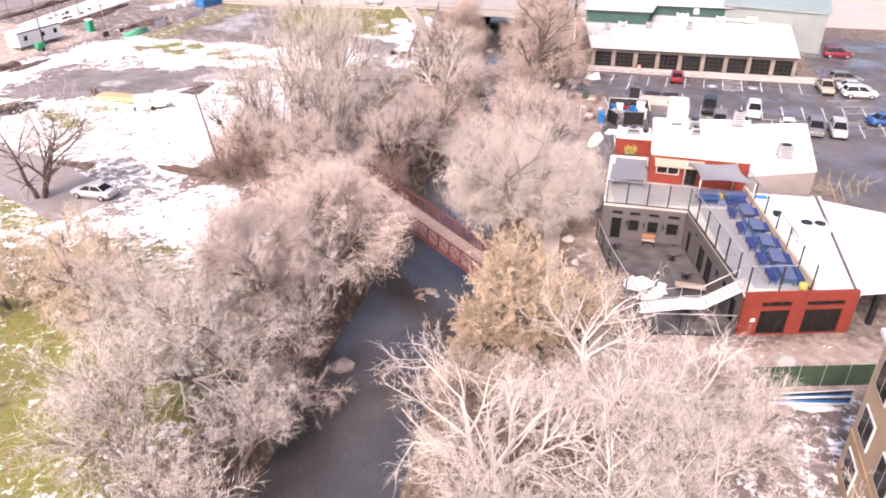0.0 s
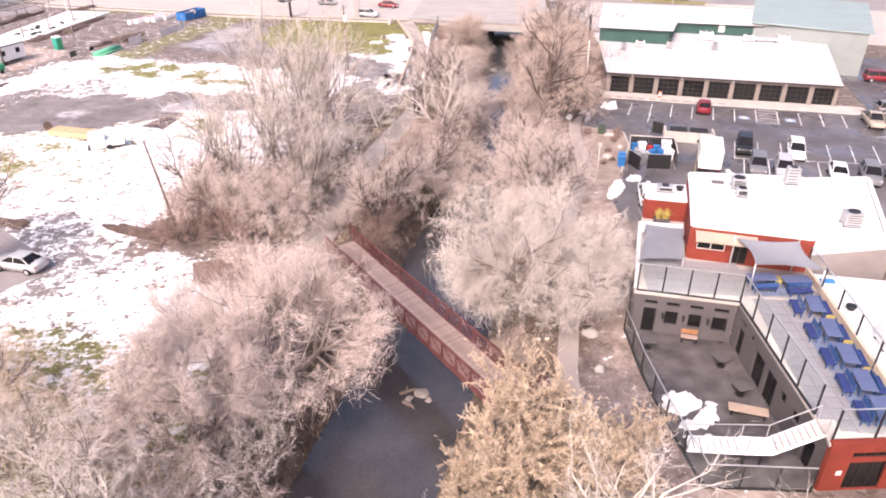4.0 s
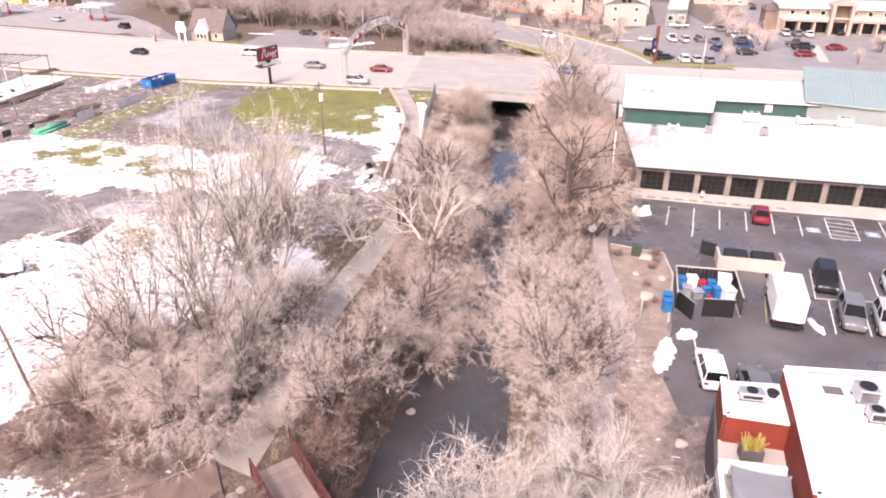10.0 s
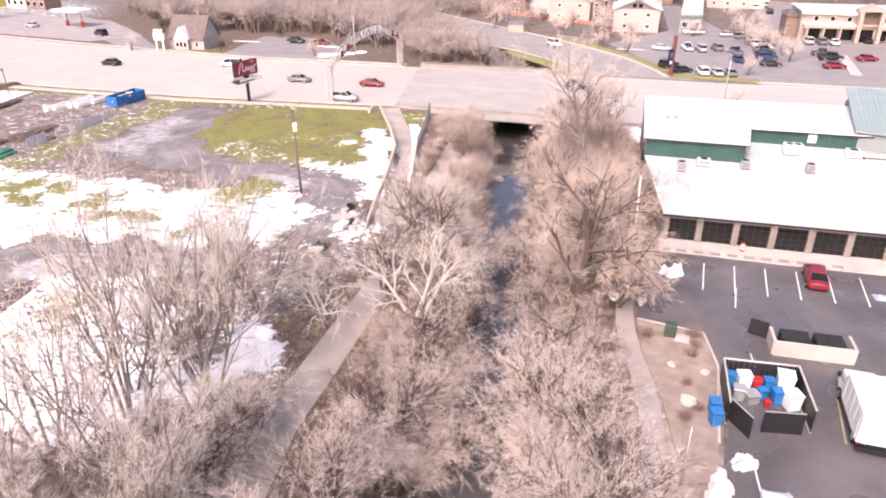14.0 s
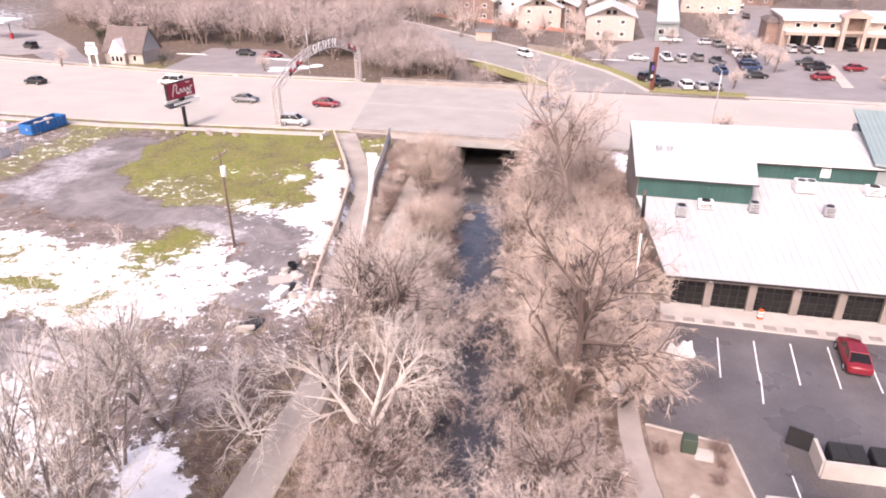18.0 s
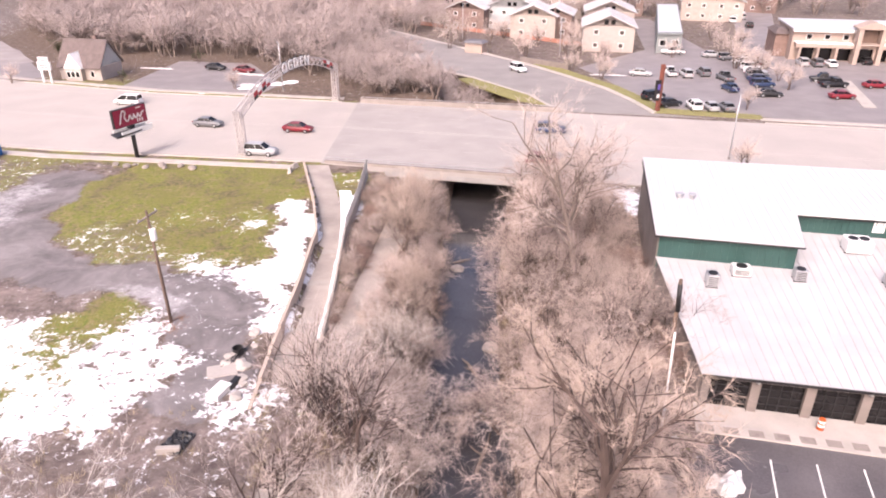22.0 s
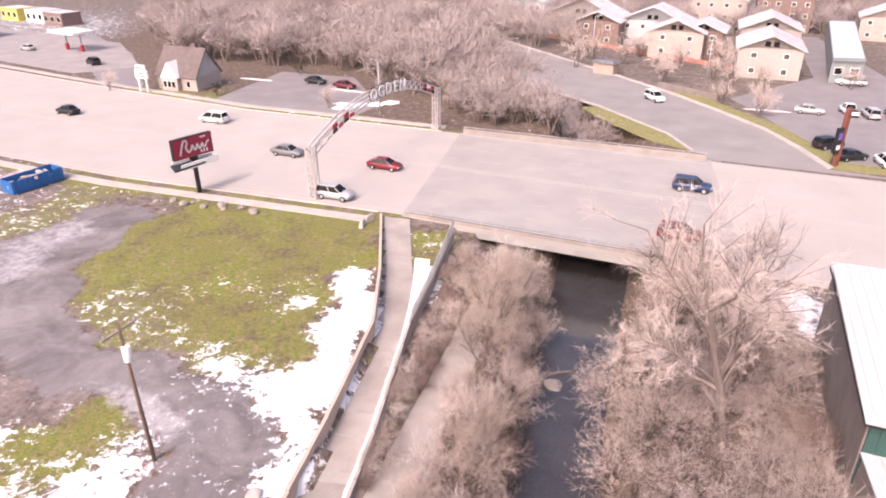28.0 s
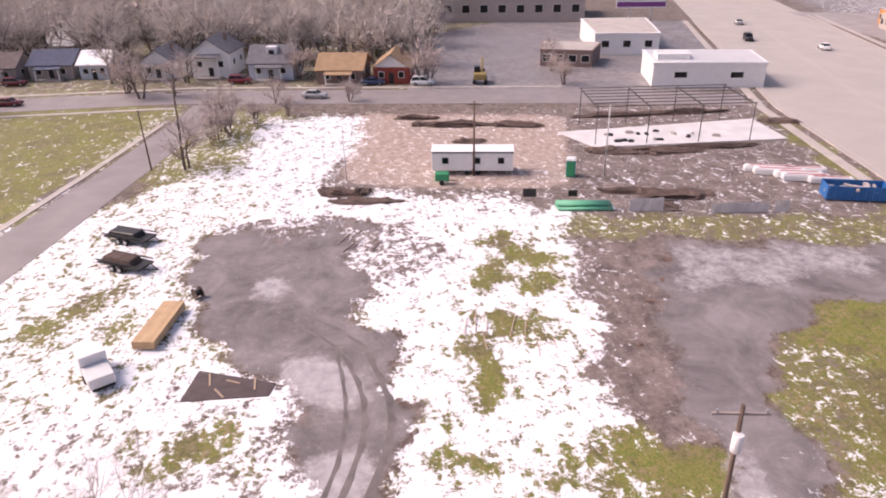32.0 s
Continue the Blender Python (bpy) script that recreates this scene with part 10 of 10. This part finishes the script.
def apartment(x, y, rz, w, d, storeys, label, wall="cream", balc=True):
    e = thing("apartment_building", pose(x, y, 0, 0, 0, rz), label, "building", "apartment buildings")
    h = storeys * 3.0
    b = BM(); box(b, 0, 0, h / 2, w, d, h); part("wall", b, WALLS[wall], e)
    b = BM()
    prof = [(-w / 2 - .6, h - .1), (0, h + w * .22), (w / 2 + .6, h - .1), (w / 2 + .6, h - .35), (0, h + w * .22 - .25), (-w / 2 - .6, h - .35)]
    f = [b.verts.new((px, -d / 2 - .6, pz)) for px, pz in prof]; k = [b.verts.new((px, d / 2 + .6, pz)) for px, pz in prof]
    b.faces.new(f); b.faces.new(k[::-1])
    for i in range(6):
        b.faces.new((f[i], f[(i + 1) % 6], k[(i + 1) % 6], k[i]))
    bmesh.ops.recalc_face_normals(b, faces=b.faces[:])
    rf = part("roof", b, mat("thin_snow_shingles", (.52, .50, .50), .85, .3, 2.0, .3), e, "snow-dusted gable roof")
    b = BM()
    for s in (-1, 1):
        v = [b.verts.new((px, s * (d / 2 - .06), pz)) for px, pz in ((-w / 2, h + .01), (w / 2, h + .01), (0, h + w * .22 - .28))]
        b.faces.new(v)
        bmesh.ops.solidify(b, geom=b.faces[:], thickness=.12)
        part("gable", b, WALLS[wall], e)
        b = BM()
    for q in range(storeys):
        for s in (-w * .25, w * .25) if w < 14 else (-w * .38, -w * .14, w * .14, w * .38):
            b = BM(); box(b, s, -d / 2 - .03, 1.6 + q * 3, 1.25, .1, 1.2); wn_ = part("window", b, WHITE, e)
            b = BM(); box(b, s, -d / 2 - .09, 1.6 + q * 3, 1.0, .03, .95); part("pane", b, DIMGLASS, wn_)
        for sy in (-d * .33, 0, d * .33):
            b = BM(); box(b, -w / 2 - .03, sy, 1.6 + q * 3, .1, 1.5, 1.4); wn_ = part("window", b, WHITE, e)
            b = BM(); box(b, -w / 2 - .09, sy, 1.6 + q * 3, .03, 1.1, 1.0); part("pane", b, DIMGLASS, wn_)
    if balc:
        for s in (-.8, .8):
            b = BM(); box(b, s, -d / 2 - .02, h + .9, 1.0, .16, 1.0); part("attic_pane", b, DARKGLASS, e)


apartment(33.2, 249.5, -8, 12, 14, 2, "cream two-storey apartment house with snowy gable roof")
apartment(38, 276, -8, 13, 14, 2, "cream apartment house with snowy gable roof")
apartment(16.5, 266, -12, 12, 10, 2, "tan apartment house with a grey roof", "tan")
apartment(12, 282, -15, 16, 10, 2, "pale apartment house behind bare trees", "grey")
apartment(-6, 290, -15, 20, 10, 2, "cream row of apartments behind bare trees", "cream")
apartment(22.5, 268.5, -12, 9, 11, 2, "brown brick apartment house with a snowy roof", "brick")
apartment(-1.5, 279, -15, 11, 9, 2, "brown brick apartment house behind bare trees", "brick")
apartment(30, 306, -10, 14, 12, 3, "pale three-storey apartment house far back", "cream")
apartment(48, 312, -8, 14, 12, 3, "brown brick apartment house far back", "brick")
apartment(74, 300, -14, 18, 11, 2, "tan apartment house beyond the shed", "tan")
apartment(92, 322, -20, 20, 12, 3, "brown brick apartment house far back", "brick")
apartment(-26, 316, -18, 18, 11, 2, "pale apartment house beyond the woods", "grey")
block("long_shed", [(43.5, 241.5), (49.3, 241.5), (62.6, 297), (56.4, 297)], 4.4, GREYWALL, ROOFW, "long low shed with a white roof", wins=((0, 1, 2, 1, 1.6, 1.4),))
b = BM(); prism(b, [(67.6, 191.9), (69.8, 191.9), (75.3, 212.5), (73.2, 212.5)], -.1, .16)
tagged(obj("kerb_island", b, PALECONC), "long pale kerbed island in the town car park", "kerb", kind="structure")
# arcaded shopping building
ml = thing("shopping_arcade", pose(88.6, 230.6, 0, 0, 0, -10), "tan shopping arcade with arches and a snowy roof", "building")
CR = mat("tan_arcade_stucco", (.40, .315, .27), .85, .12, 1.2, .1)
b = BM(); box(b, 6, 9, 3.4, 46, 15, 6.8); part("wall", b, CR, ml)
b = BM(); box(b, 6, 8.6, 6.95, 47, 16.4, .3); part("roof", b, ROOFW, ml)
b = BM(); box(b, 6, .9, 6.6, 46.6, 1.2, .5); part("cornice", b, WHITE, ml)
for i in range(12):
    b = BM(); box(b, -15.5 + i * 3.8, -.6, 1.6, .5, .5, 3.2); part("column", b, CR, ml)
b = BM(); box(b, 6, -.5, 3.6, 45, 1.0, .8); part("arcade_beam", b, CR, ml)
b = BM(); box(b, 6, .5, 4.05, 45, 2.4, .12); part("arcade_roof", b, ROOFS["snowy"], ml)
for i in range(11):
    x = -13.6 + i * 3.8
    b = BM(); box(b, x, 1.46, 1.5, 3.0, .1, 2.6); part("shopfront", b, DARKGLASS, ml)
    b = BM(); box(b, x, 1.45, 5.2, 1.2, .12, 1.2); w = part("window", b, WHITE, ml)
    b = BM(); box(b, x, 1.38, 5.2, 1.0, .04, 1.0); part("pane", b, DARKGLASS, w)
x0 = -1.9
for q in (-2.3, 2.3):
    b = BM(); box(b, x0 + q, -.9, 3.9, .9, 2.4, 7.8); part("portal_pier", b, CR, ml)
b = BM(); box(b, x0, .2, 5.9, 3.7, .3, 3.6); tube(b, (x0, -.02, 5.6), (x0, .06, 5.6), 1.3, n=20); part("portal_screen", b, mat("brown_stone_screen", (.20, .14, .115), .85, .2, 1.0, .2), ml)
b = BM(); box(b, x0, .25, 2.0, 3.7, .1, 4.0); part("portal_door", b, DARKGLASS, ml)
b = BM(); box(b, x0, -.9, 4.2, 3.7, 2.2, .35); part("portal_beam", b, CR, ml)
b = BM()
prof = [(-3.2, 7.8), (0, 9.2), (3.2, 7.8), (3.2, 7.5), (-3.2, 7.5)]
f, k = [b.verts.new((x0 + px, -2.3, pz)) for px, pz in prof], [b.verts.new((x0 + px, 1.6, pz)) for px, pz in prof]
b.faces.new(f); b.faces.new(k[::-1])
for i in range(5):
    b.faces.new((f[i], f[(i + 1) % 5], k[(i + 1) % 5], k[i]))
bmesh.ops.recalc_face_normals(b, faces=b.faces[:])
part("portal_gable", b, CR, ml)
b = BM(); box(b, -18.2, 9.5, 2.6, 3.2, 9, 5.2); part("side_annex", b, mat("brown_stone_annex", (.23, .155, .13), .85, .25, 1.0, .2), ml)
b = BM(); box(b, -18.2, 9.5, 5.6, 3.8, 9.8, 1.0, taper=.5); part("annex_roof", b, ROOFS["brown"], ml)
e = thing("garden_wall", pose(18.5, 221, 0, 0, 0, -40), "tan stone garden wall and pillar by the curve", "wall")
b = BM(); box(b, -6, 2, .6, 12, .4, 1.2); part("wall_run", b, BLOCK, e)
b = BM(); box(b, .6, 2, 1.2, 1.2, 1.2, 2.4); part("pillar", b, BLOCK, e)
e = thing("shed", pose(.5, 241.5, 0, 0, 0, -25), "small pale shelter beside the side road", "shed")
b = BM(); box(b, 0, 0, 1.2, 4.5, 3, 2.4); part("wall", b, CR, e)
b = BM(); box(b, 0, 0, 2.6, 5.4, 3.8, .5, taper=.75); part("roof", b, ROOFS["grey"], e)
e = thing("barrier_fence", pose(0, 0, 0), "orange safety mesh fence before the apartments", "fence")
for i in range(18):
    b = BM(); wallbox(b, (-16 + i * 2.4, 284 - i * 1.9), (-13.8 + i * 2.4, 282.3 - i * 1.9), .1, 1.1, .04); part("mesh_panel", b, paint("orange_mesh", (.42, .20, .15), .8), e)
    b = BM(); tube(b, (-16.1 + i * 2.4, 284.1 - i * 1.9, 0), (-16.1 + i * 2.4, 284.1 - i * 1.9, 1.25), .04, n=5); part("stake", b, STEEL, e)

# ---------------------------------------------------------------- far woods and thickets
FAR = dict(depth=2, kids={2: 8, 1: 7}, wob=0.12, up=0.05, tip=0.0, low=0.3, spread=(0.35, 1.0), ratio=(0.5, 0.8), tw=4, fan=0.75, droop=0.0, tl=(0.8, 2.1), w=0.052)
fars = [make_tree(40 + i, FAR, 2 + i % 2, 5.0, .22, .25) for i in range(3)]
for t in fars:
    t.wv = np.array(t.wv)
    t.tv, t.tf = t.twig_mesh()
    t.wf = np.array(t.wf)


def woods(name, spots, seed, wood, leaf, label):
    rs = np.random.RandomState(seed)
    W, WF, L, LF = [], [], [], []
    nw = nl = 0
    for x, y, s in spots:
        t = fars[rs.randint(3)]
        a = rs.uniform(0, 6.28)
        R = np.array([[math.cos(a), -math.sin(a), 0], [math.sin(a), math.cos(a), 0], [0, 0, 1]]) * s
        off = np.array([x, y, float(ground_z(x, y))])
        W.append(t.wv @ R.T + off); L.append(t.tv @ R.T + off)
        WF.append(t.wf + nw); LF.append(t.tf + nl)
        nw += len(t.wv); nl += len(t.tv)
    e = thing(name, pose(0, 0, 0), label, "trees", kind="stuff")
    tagged(raw("trunks", np.concatenate(W).tolist(), [tuple(f) for q in WF for f in q.tolist()], wood, e), kind="stuff")
    tagged(raw("twigs", np.concatenate(L).tolist(), np.concatenate(LF).tolist(), leaf, e), kind="stuff")


rs = np.random.RandomState(77)


def scatter(poly, n, s0, s1, gap=2.5):
    out = []
    xs, ys = [p[0] for p in poly], [p[1] for p in poly]
    k = 0
    while len(out) < n and k < n * 40:
        k += 1
        x, y = rs.uniform(min(xs), max(xs)), rs.uniform(min(ys), max(ys))
        if inside(np.array([x]), np.array([y]), poly)[0] and all((x - a) ** 2 + (y - c) ** 2 > gap * gap for a, c, _ in out):
            out.append((x, y, rs.uniform(s0, s1)))
    return out


woods("thicket", scatter([(-19, 197), (-2, 195), (2, 201), (-8, 222), (-22, 240), (-34, 232), (-28, 210)], 90, .5, .85, 1.6), 1, MIDBARK, TWIGFAR, "pale leafless thicket behind the avenue")
woods("woodland", scatter([(-36, 208), (-22, 240), (-10, 240), (-40, 275), (-60, 300), (-150, 320), (-125, 262), (-98, 238), (-84, 226), (-64, 231), (-50, 230)], 250, .7, 1.3, 2.6), 2, BARK, TWIGFAR, "far leafless woodland behind the town")
woods("woodland", scatter([(-162, 120), (-145, 118), (-160, 95), (-166, 60), (-168, 10), (-240, 0), (-250, 125), (-200, 128)], 170, 1.0, 1.8, 3.4), 3, BARK, TWIGPALE, "far leafless trees behind the street houses")
woods("woodland", scatter([(-34, 262), (-4, 268), (2, 296), (30, 292), (60, 304), (66, 330), (-46, 330)], 90, .7, 1.1, 3.4), 8, BARK, TWIGFAR, "leafless trees among the apartments")
woods("woodland", scatter([(-40, 292), (0, 300), (45, 312), (120, 300), (190, 420), (-150, 420), (-120, 320)], 200, .8, 1.3, 4.0), 6, BARK, TWIGFAR, "distant leafless trees beyond the apartments")
for i, t in enumerate(fars):
    faces, t.wf = t.wf, t.wf.tolist()
    KINDS["street_%d" % i] = (t.meshes("street_tree", MIDBARK, TWIG), "crown of bare twigs", "bare street tree beside roads and houses")
    t.wf = faces
for i, (x, y, s) in enumerate([(-147, 70, .8), (-140, 60, .9), (-136, 118, .75), (-126, 89, .6), (-113, 87, .5), (-117, 92, .5), (-92.7, 80.4, .9), (-107, 84, .55), (-103, 82, .45), (-148, 146, .7), (-141, 144, .5), (-46, 202, .45), (-92, 205, .45), (26, 213, .55), (21, 220, .5), (24, 232, .6), (8, 262, .7), (1, 275, .7), (24, 246, .7), (30, 236, .5), (47, 190, .5), (57.5, 215, .7), (56.5, 224, .7), (58.5, 233, .7), (59, 242, .6), (36, 160, .5), (20, 298, 1.0), (60, 205, .6), (86, 205, .6), (92, 200, .6), (75, 190, .4), (-20, 280, .9), (-30, 290, .9), (-45, 284, .9), (12, 236, .6), (4, 252, .7), (-8, 262, .8), (22, 284, .8), (34, 296, .9), (46, 236, .5), (62, 222, .55), (61, 212, .5), (63, 262, .7), (66, 250, .6), (28, 224, .45), (-6, 246, .7), (5, 300, .9), (-135, 63.8, 1.0), (-109.5, 82.5, .8), (-124.7, 102.4, .5), (-135.3, 116.2, 1.0), (-150, 54, 1.0), (-146, 92, .9), (-128, 40, .8), (-136, 69.5, .8), (-129, 143, .6), (-115.8, 82.6, .7), (-104.9, 82.4, .65), (12, 244, .6), (16, 250, .7), (22, 240, .55), (26, 258, .7), (-3, 256, .7)]):
    tree("street_%d" % (i % 3), x, y, s)["group"] = "street trees"
EV = mat("evergreen_needles", (.055, .06, .03), .95, .3, .8, .2)
woods("evergreens", [(-158, 109, .5), (-150, 96, .45), (-97, 232, .5), (40, 264, .6), (-62, 226, .35), (-70, 206, .3)], 5, DARKBARK, EV, "dark evergreen shrubs among the houses")

# ---------------------------------------------------------------- dry grass along banks and path, driftwood in the river
rs = np.random.RandomState(99)
gp = []
for _ in range(900):
    y = rs.uniform(22, 152)
    side = rs.choice([-1, 1])
    gp.append((river_x(y) + side * (river_w(y) + rs.uniform(.2, 3.4)), y))
for (ax, ay), (bx, by) in strip(path_l[2:9], path_r[2:9], 1.0):
    for ex, ey, s in ((ax, ay, -1), (bx, by, 1)):
        for k in range(3):
            gp.append((ex + s * rs.uniform(.15, 1.2), ey + rs.uniform(-.5, .5)))
for _ in range(260):
    gp.append((rs.uniform(-30, -17), rs.uniform(60, 110)))
gv, gf = [], []
for x, y in gp:
    z = float(ground_z(x, y))
    if z < WATER_Z:
        continue
    for k in range(14):
        px, py = x + rs.normal(0, .16), y + rs.normal(0, .16)
        a, h, lean = rs.uniform(0, 6.28), rs.uniform(.2, .6), rs.normal(0, .16, 2)
        o = len(gv)
        gv += [(px - .018 * math.cos(a), py - .018 * math.sin(a), z - .03), (px + .018 * math.cos(a), py + .018 * math.sin(a), z - .03), (px + lean[0], py + lean[1], z + h)]
        gf.append((o, o + 1, o + 2))
tagged(raw("dry_grass", gv, gf, mat("dry_grass_blades", (.42, .34, .22), .95, .3, 3.0, 0)), "dry tan grass tufts along banks and path", "grass", kind="stuff")
rs = np.random.RandomState(55)
t = Tree(9)
for x, y, s in ((-25.2, 119.2, 1.0), (-24.2, 118.6, .8), (-24.3, 120.3, .7), (-53.5, 129.5, .6), (-50.0, 127.0, .7), (-57.0, 131.5, .6), (-44.0, 123.6, .5)):
    for i in range(70):
        a, r_ = rs.uniform(0, 6.28), abs(rs.normal(0, .55)) * s
        p0 = np.array([x + r_ * math.cos(a), y + r_ * math.sin(a), -.02])
        t.twig(p0, p0 + np.array([rs.normal(0, .22), rs.normal(0, .22), rs.uniform(.15, .5) * s]), .016)
tagged(raw("dead_weeds", *[q.tolist() for q in t.twig_mesh()], mat("rusty_dead_weeds", (.30, .17, .115), .95, .35, .6, 0)), "rust-brown dead weeds on bare ground", "weeds", kind="stuff")
DRIFT = mat("grey_driftwood", (.20, .155, .13), .9, .3, .5, .3)
for x, y, L, a in ((-6.0, 48.4, 1.5, 25), (-5.6, 47.6, 1.2, -40), (-7.6, 74.5, 2.6, 60), (-2.4, 91, 3.4, 110), (.6, 108.5, 4.2, 75), (.9, 119.5, 3.0, 120), (-2.0, 140.6, 2.2, 20)):
    t = Tree(int(abs(x * 7 + y)))
    d = np.array([math.cos(radians(a)), math.sin(radians(a)), .06])
    p0 = np.array([0, 0, 0.0])
    t.limb([p0, p0 + d * L * .35 + [0, 0, .05], p0 + d * L * .7 + [0.1, 0, .1], p0 + d * L], [.16, .14, .1, .05], 7)
    q = p0 + d * L * .45
    t.limb([q, q + np.array([-d[1], d[0], .5]) * L * .12, q + np.array([-d[1], d[0], .7]) * L * .25], [.08, .06, .03], 5)
    o = raw("driftwood", t.wv, t.wf, DRIFT)
    o.matrix_basis = pose(x, y, WATER_Z - .02)
    tagged(o, "grey forked log lying in the river", "log", "river logs")

# sagging site fence with grey screens, boards and the dark slab in the snow
TIMBER_SITE = mat("weathered_lumber", (.42, .31, .22), .85, .25, 1.5, .2)
SCREEN = mat("grey_mesh_screen", (.62, .58, .59), .9, .2, 1.2, .2)
sf = thing("site_fence", pose(0, 0, 0), "low wire site fence with torn grey screens", "fence")
rs = np.random.RandomState(77)
fence_at = lambda y: float(np.interp(y, [119, 132, 136, 141, 147, 153], [-70.8, -68.9, -68.2, -66.7, -66.0, -64.8]))
fy = list(np.arange(130.2, 153.1, 2.5))
for y in fy:
    b = BM(); tube(b, (fence_at(y), y, -.1), (fence_at(y) + rs.uniform(-.08, .08), y, 1.5), .03, n=6); part("post", b, STEEL, sf)
for z in (.25, 1.42):
    b = BM()
    for y, y2 in zip(fy, fy[1:]):
        tube(b, (fence_at(y), y, z), (fence_at(y2), y2, z), .014, n=5)
    part("wire", b, STEEL, sf)
for y0, y1, h in ((132.4, 136.0, 1.55), (140.8, 147.0, 1.2), (147.7, 149.1, 1.35)):
    b = BM()
    k = int((y1 - y0) / .3)
    cols = []
    for i in range(k + 1):
        y = y0 + (y1 - y0) * i / k
        x = fence_at(y) + .05
        top = h * (1 + .14 * noise.noise(Vector((y * 1.3, 5, 0))))
        cols.append([b.verts.new((x + .12 * noise.noise(Vector((y * 2, z, 3))), y, z)) for z in (.02, top * .5, top)])
    for p, q in zip(cols, cols[1:]):
        for j in range(2):
            b.faces.new((p[j], q[j], q[j + 1], p[j + 1]))
    o = part("screen", b, SCREEN, sf, "torn grey mesh screen")
    md = o.modifiers.new("thick", "SOLIDIFY"); md.thickness = .02
for x, y, w, h in ((-73.6, 122.3, 1.5, 1.0), (-73.2, 127.3, 1.0, .75)):
    e = thing("site_board", pose(x, y, 0, 0, 0, 80), "black notice board on short posts beside the pipes", "sign", "site boards")
    b = BM(); box(b, 0, 0, h * .5 + .55 * h, w, .05, h); part("panel", bevel(b, .01), BLACKM, e)
    for s_ in (-1, 1):
        b = BM(); box(b, s_ * w * .4, .06, h * .5, .08, .06, h); part("post", b, TIMBER_SITE, e)
b = BM(); prism(b, [(-42.5, 89.8), (-46.0, 90.5), (-43.6, 96.3), (-42.2, 95.9)], -.1, .07)
tagged(obj("old_slab", bevel(b, .03), mat("wet_dark_asphalt", (.085, .062, .060), .55, .35, .7, .2)), "dark wet asphalt slab edged by thin snow", "slab", kind="structure")
for x, y, L, rz in ((-44.7, 91.5, 1.5, 10), (-43.7, 94.8, 1.4, 4), (-44.2, 93.2, 1.1, 62), (-43.0, 92.4, 1.3, 35)):
    e = thing("loose_plank", pose(x, y, .07, 0, 0, rz), "pale loose plank lying on the dark slab", "plank", "loose planks")
    b = BM(); box(b, 0, 0, .025, L, .14, .05); part("board", bevel(b, .008), TIMBER_SITE, e)
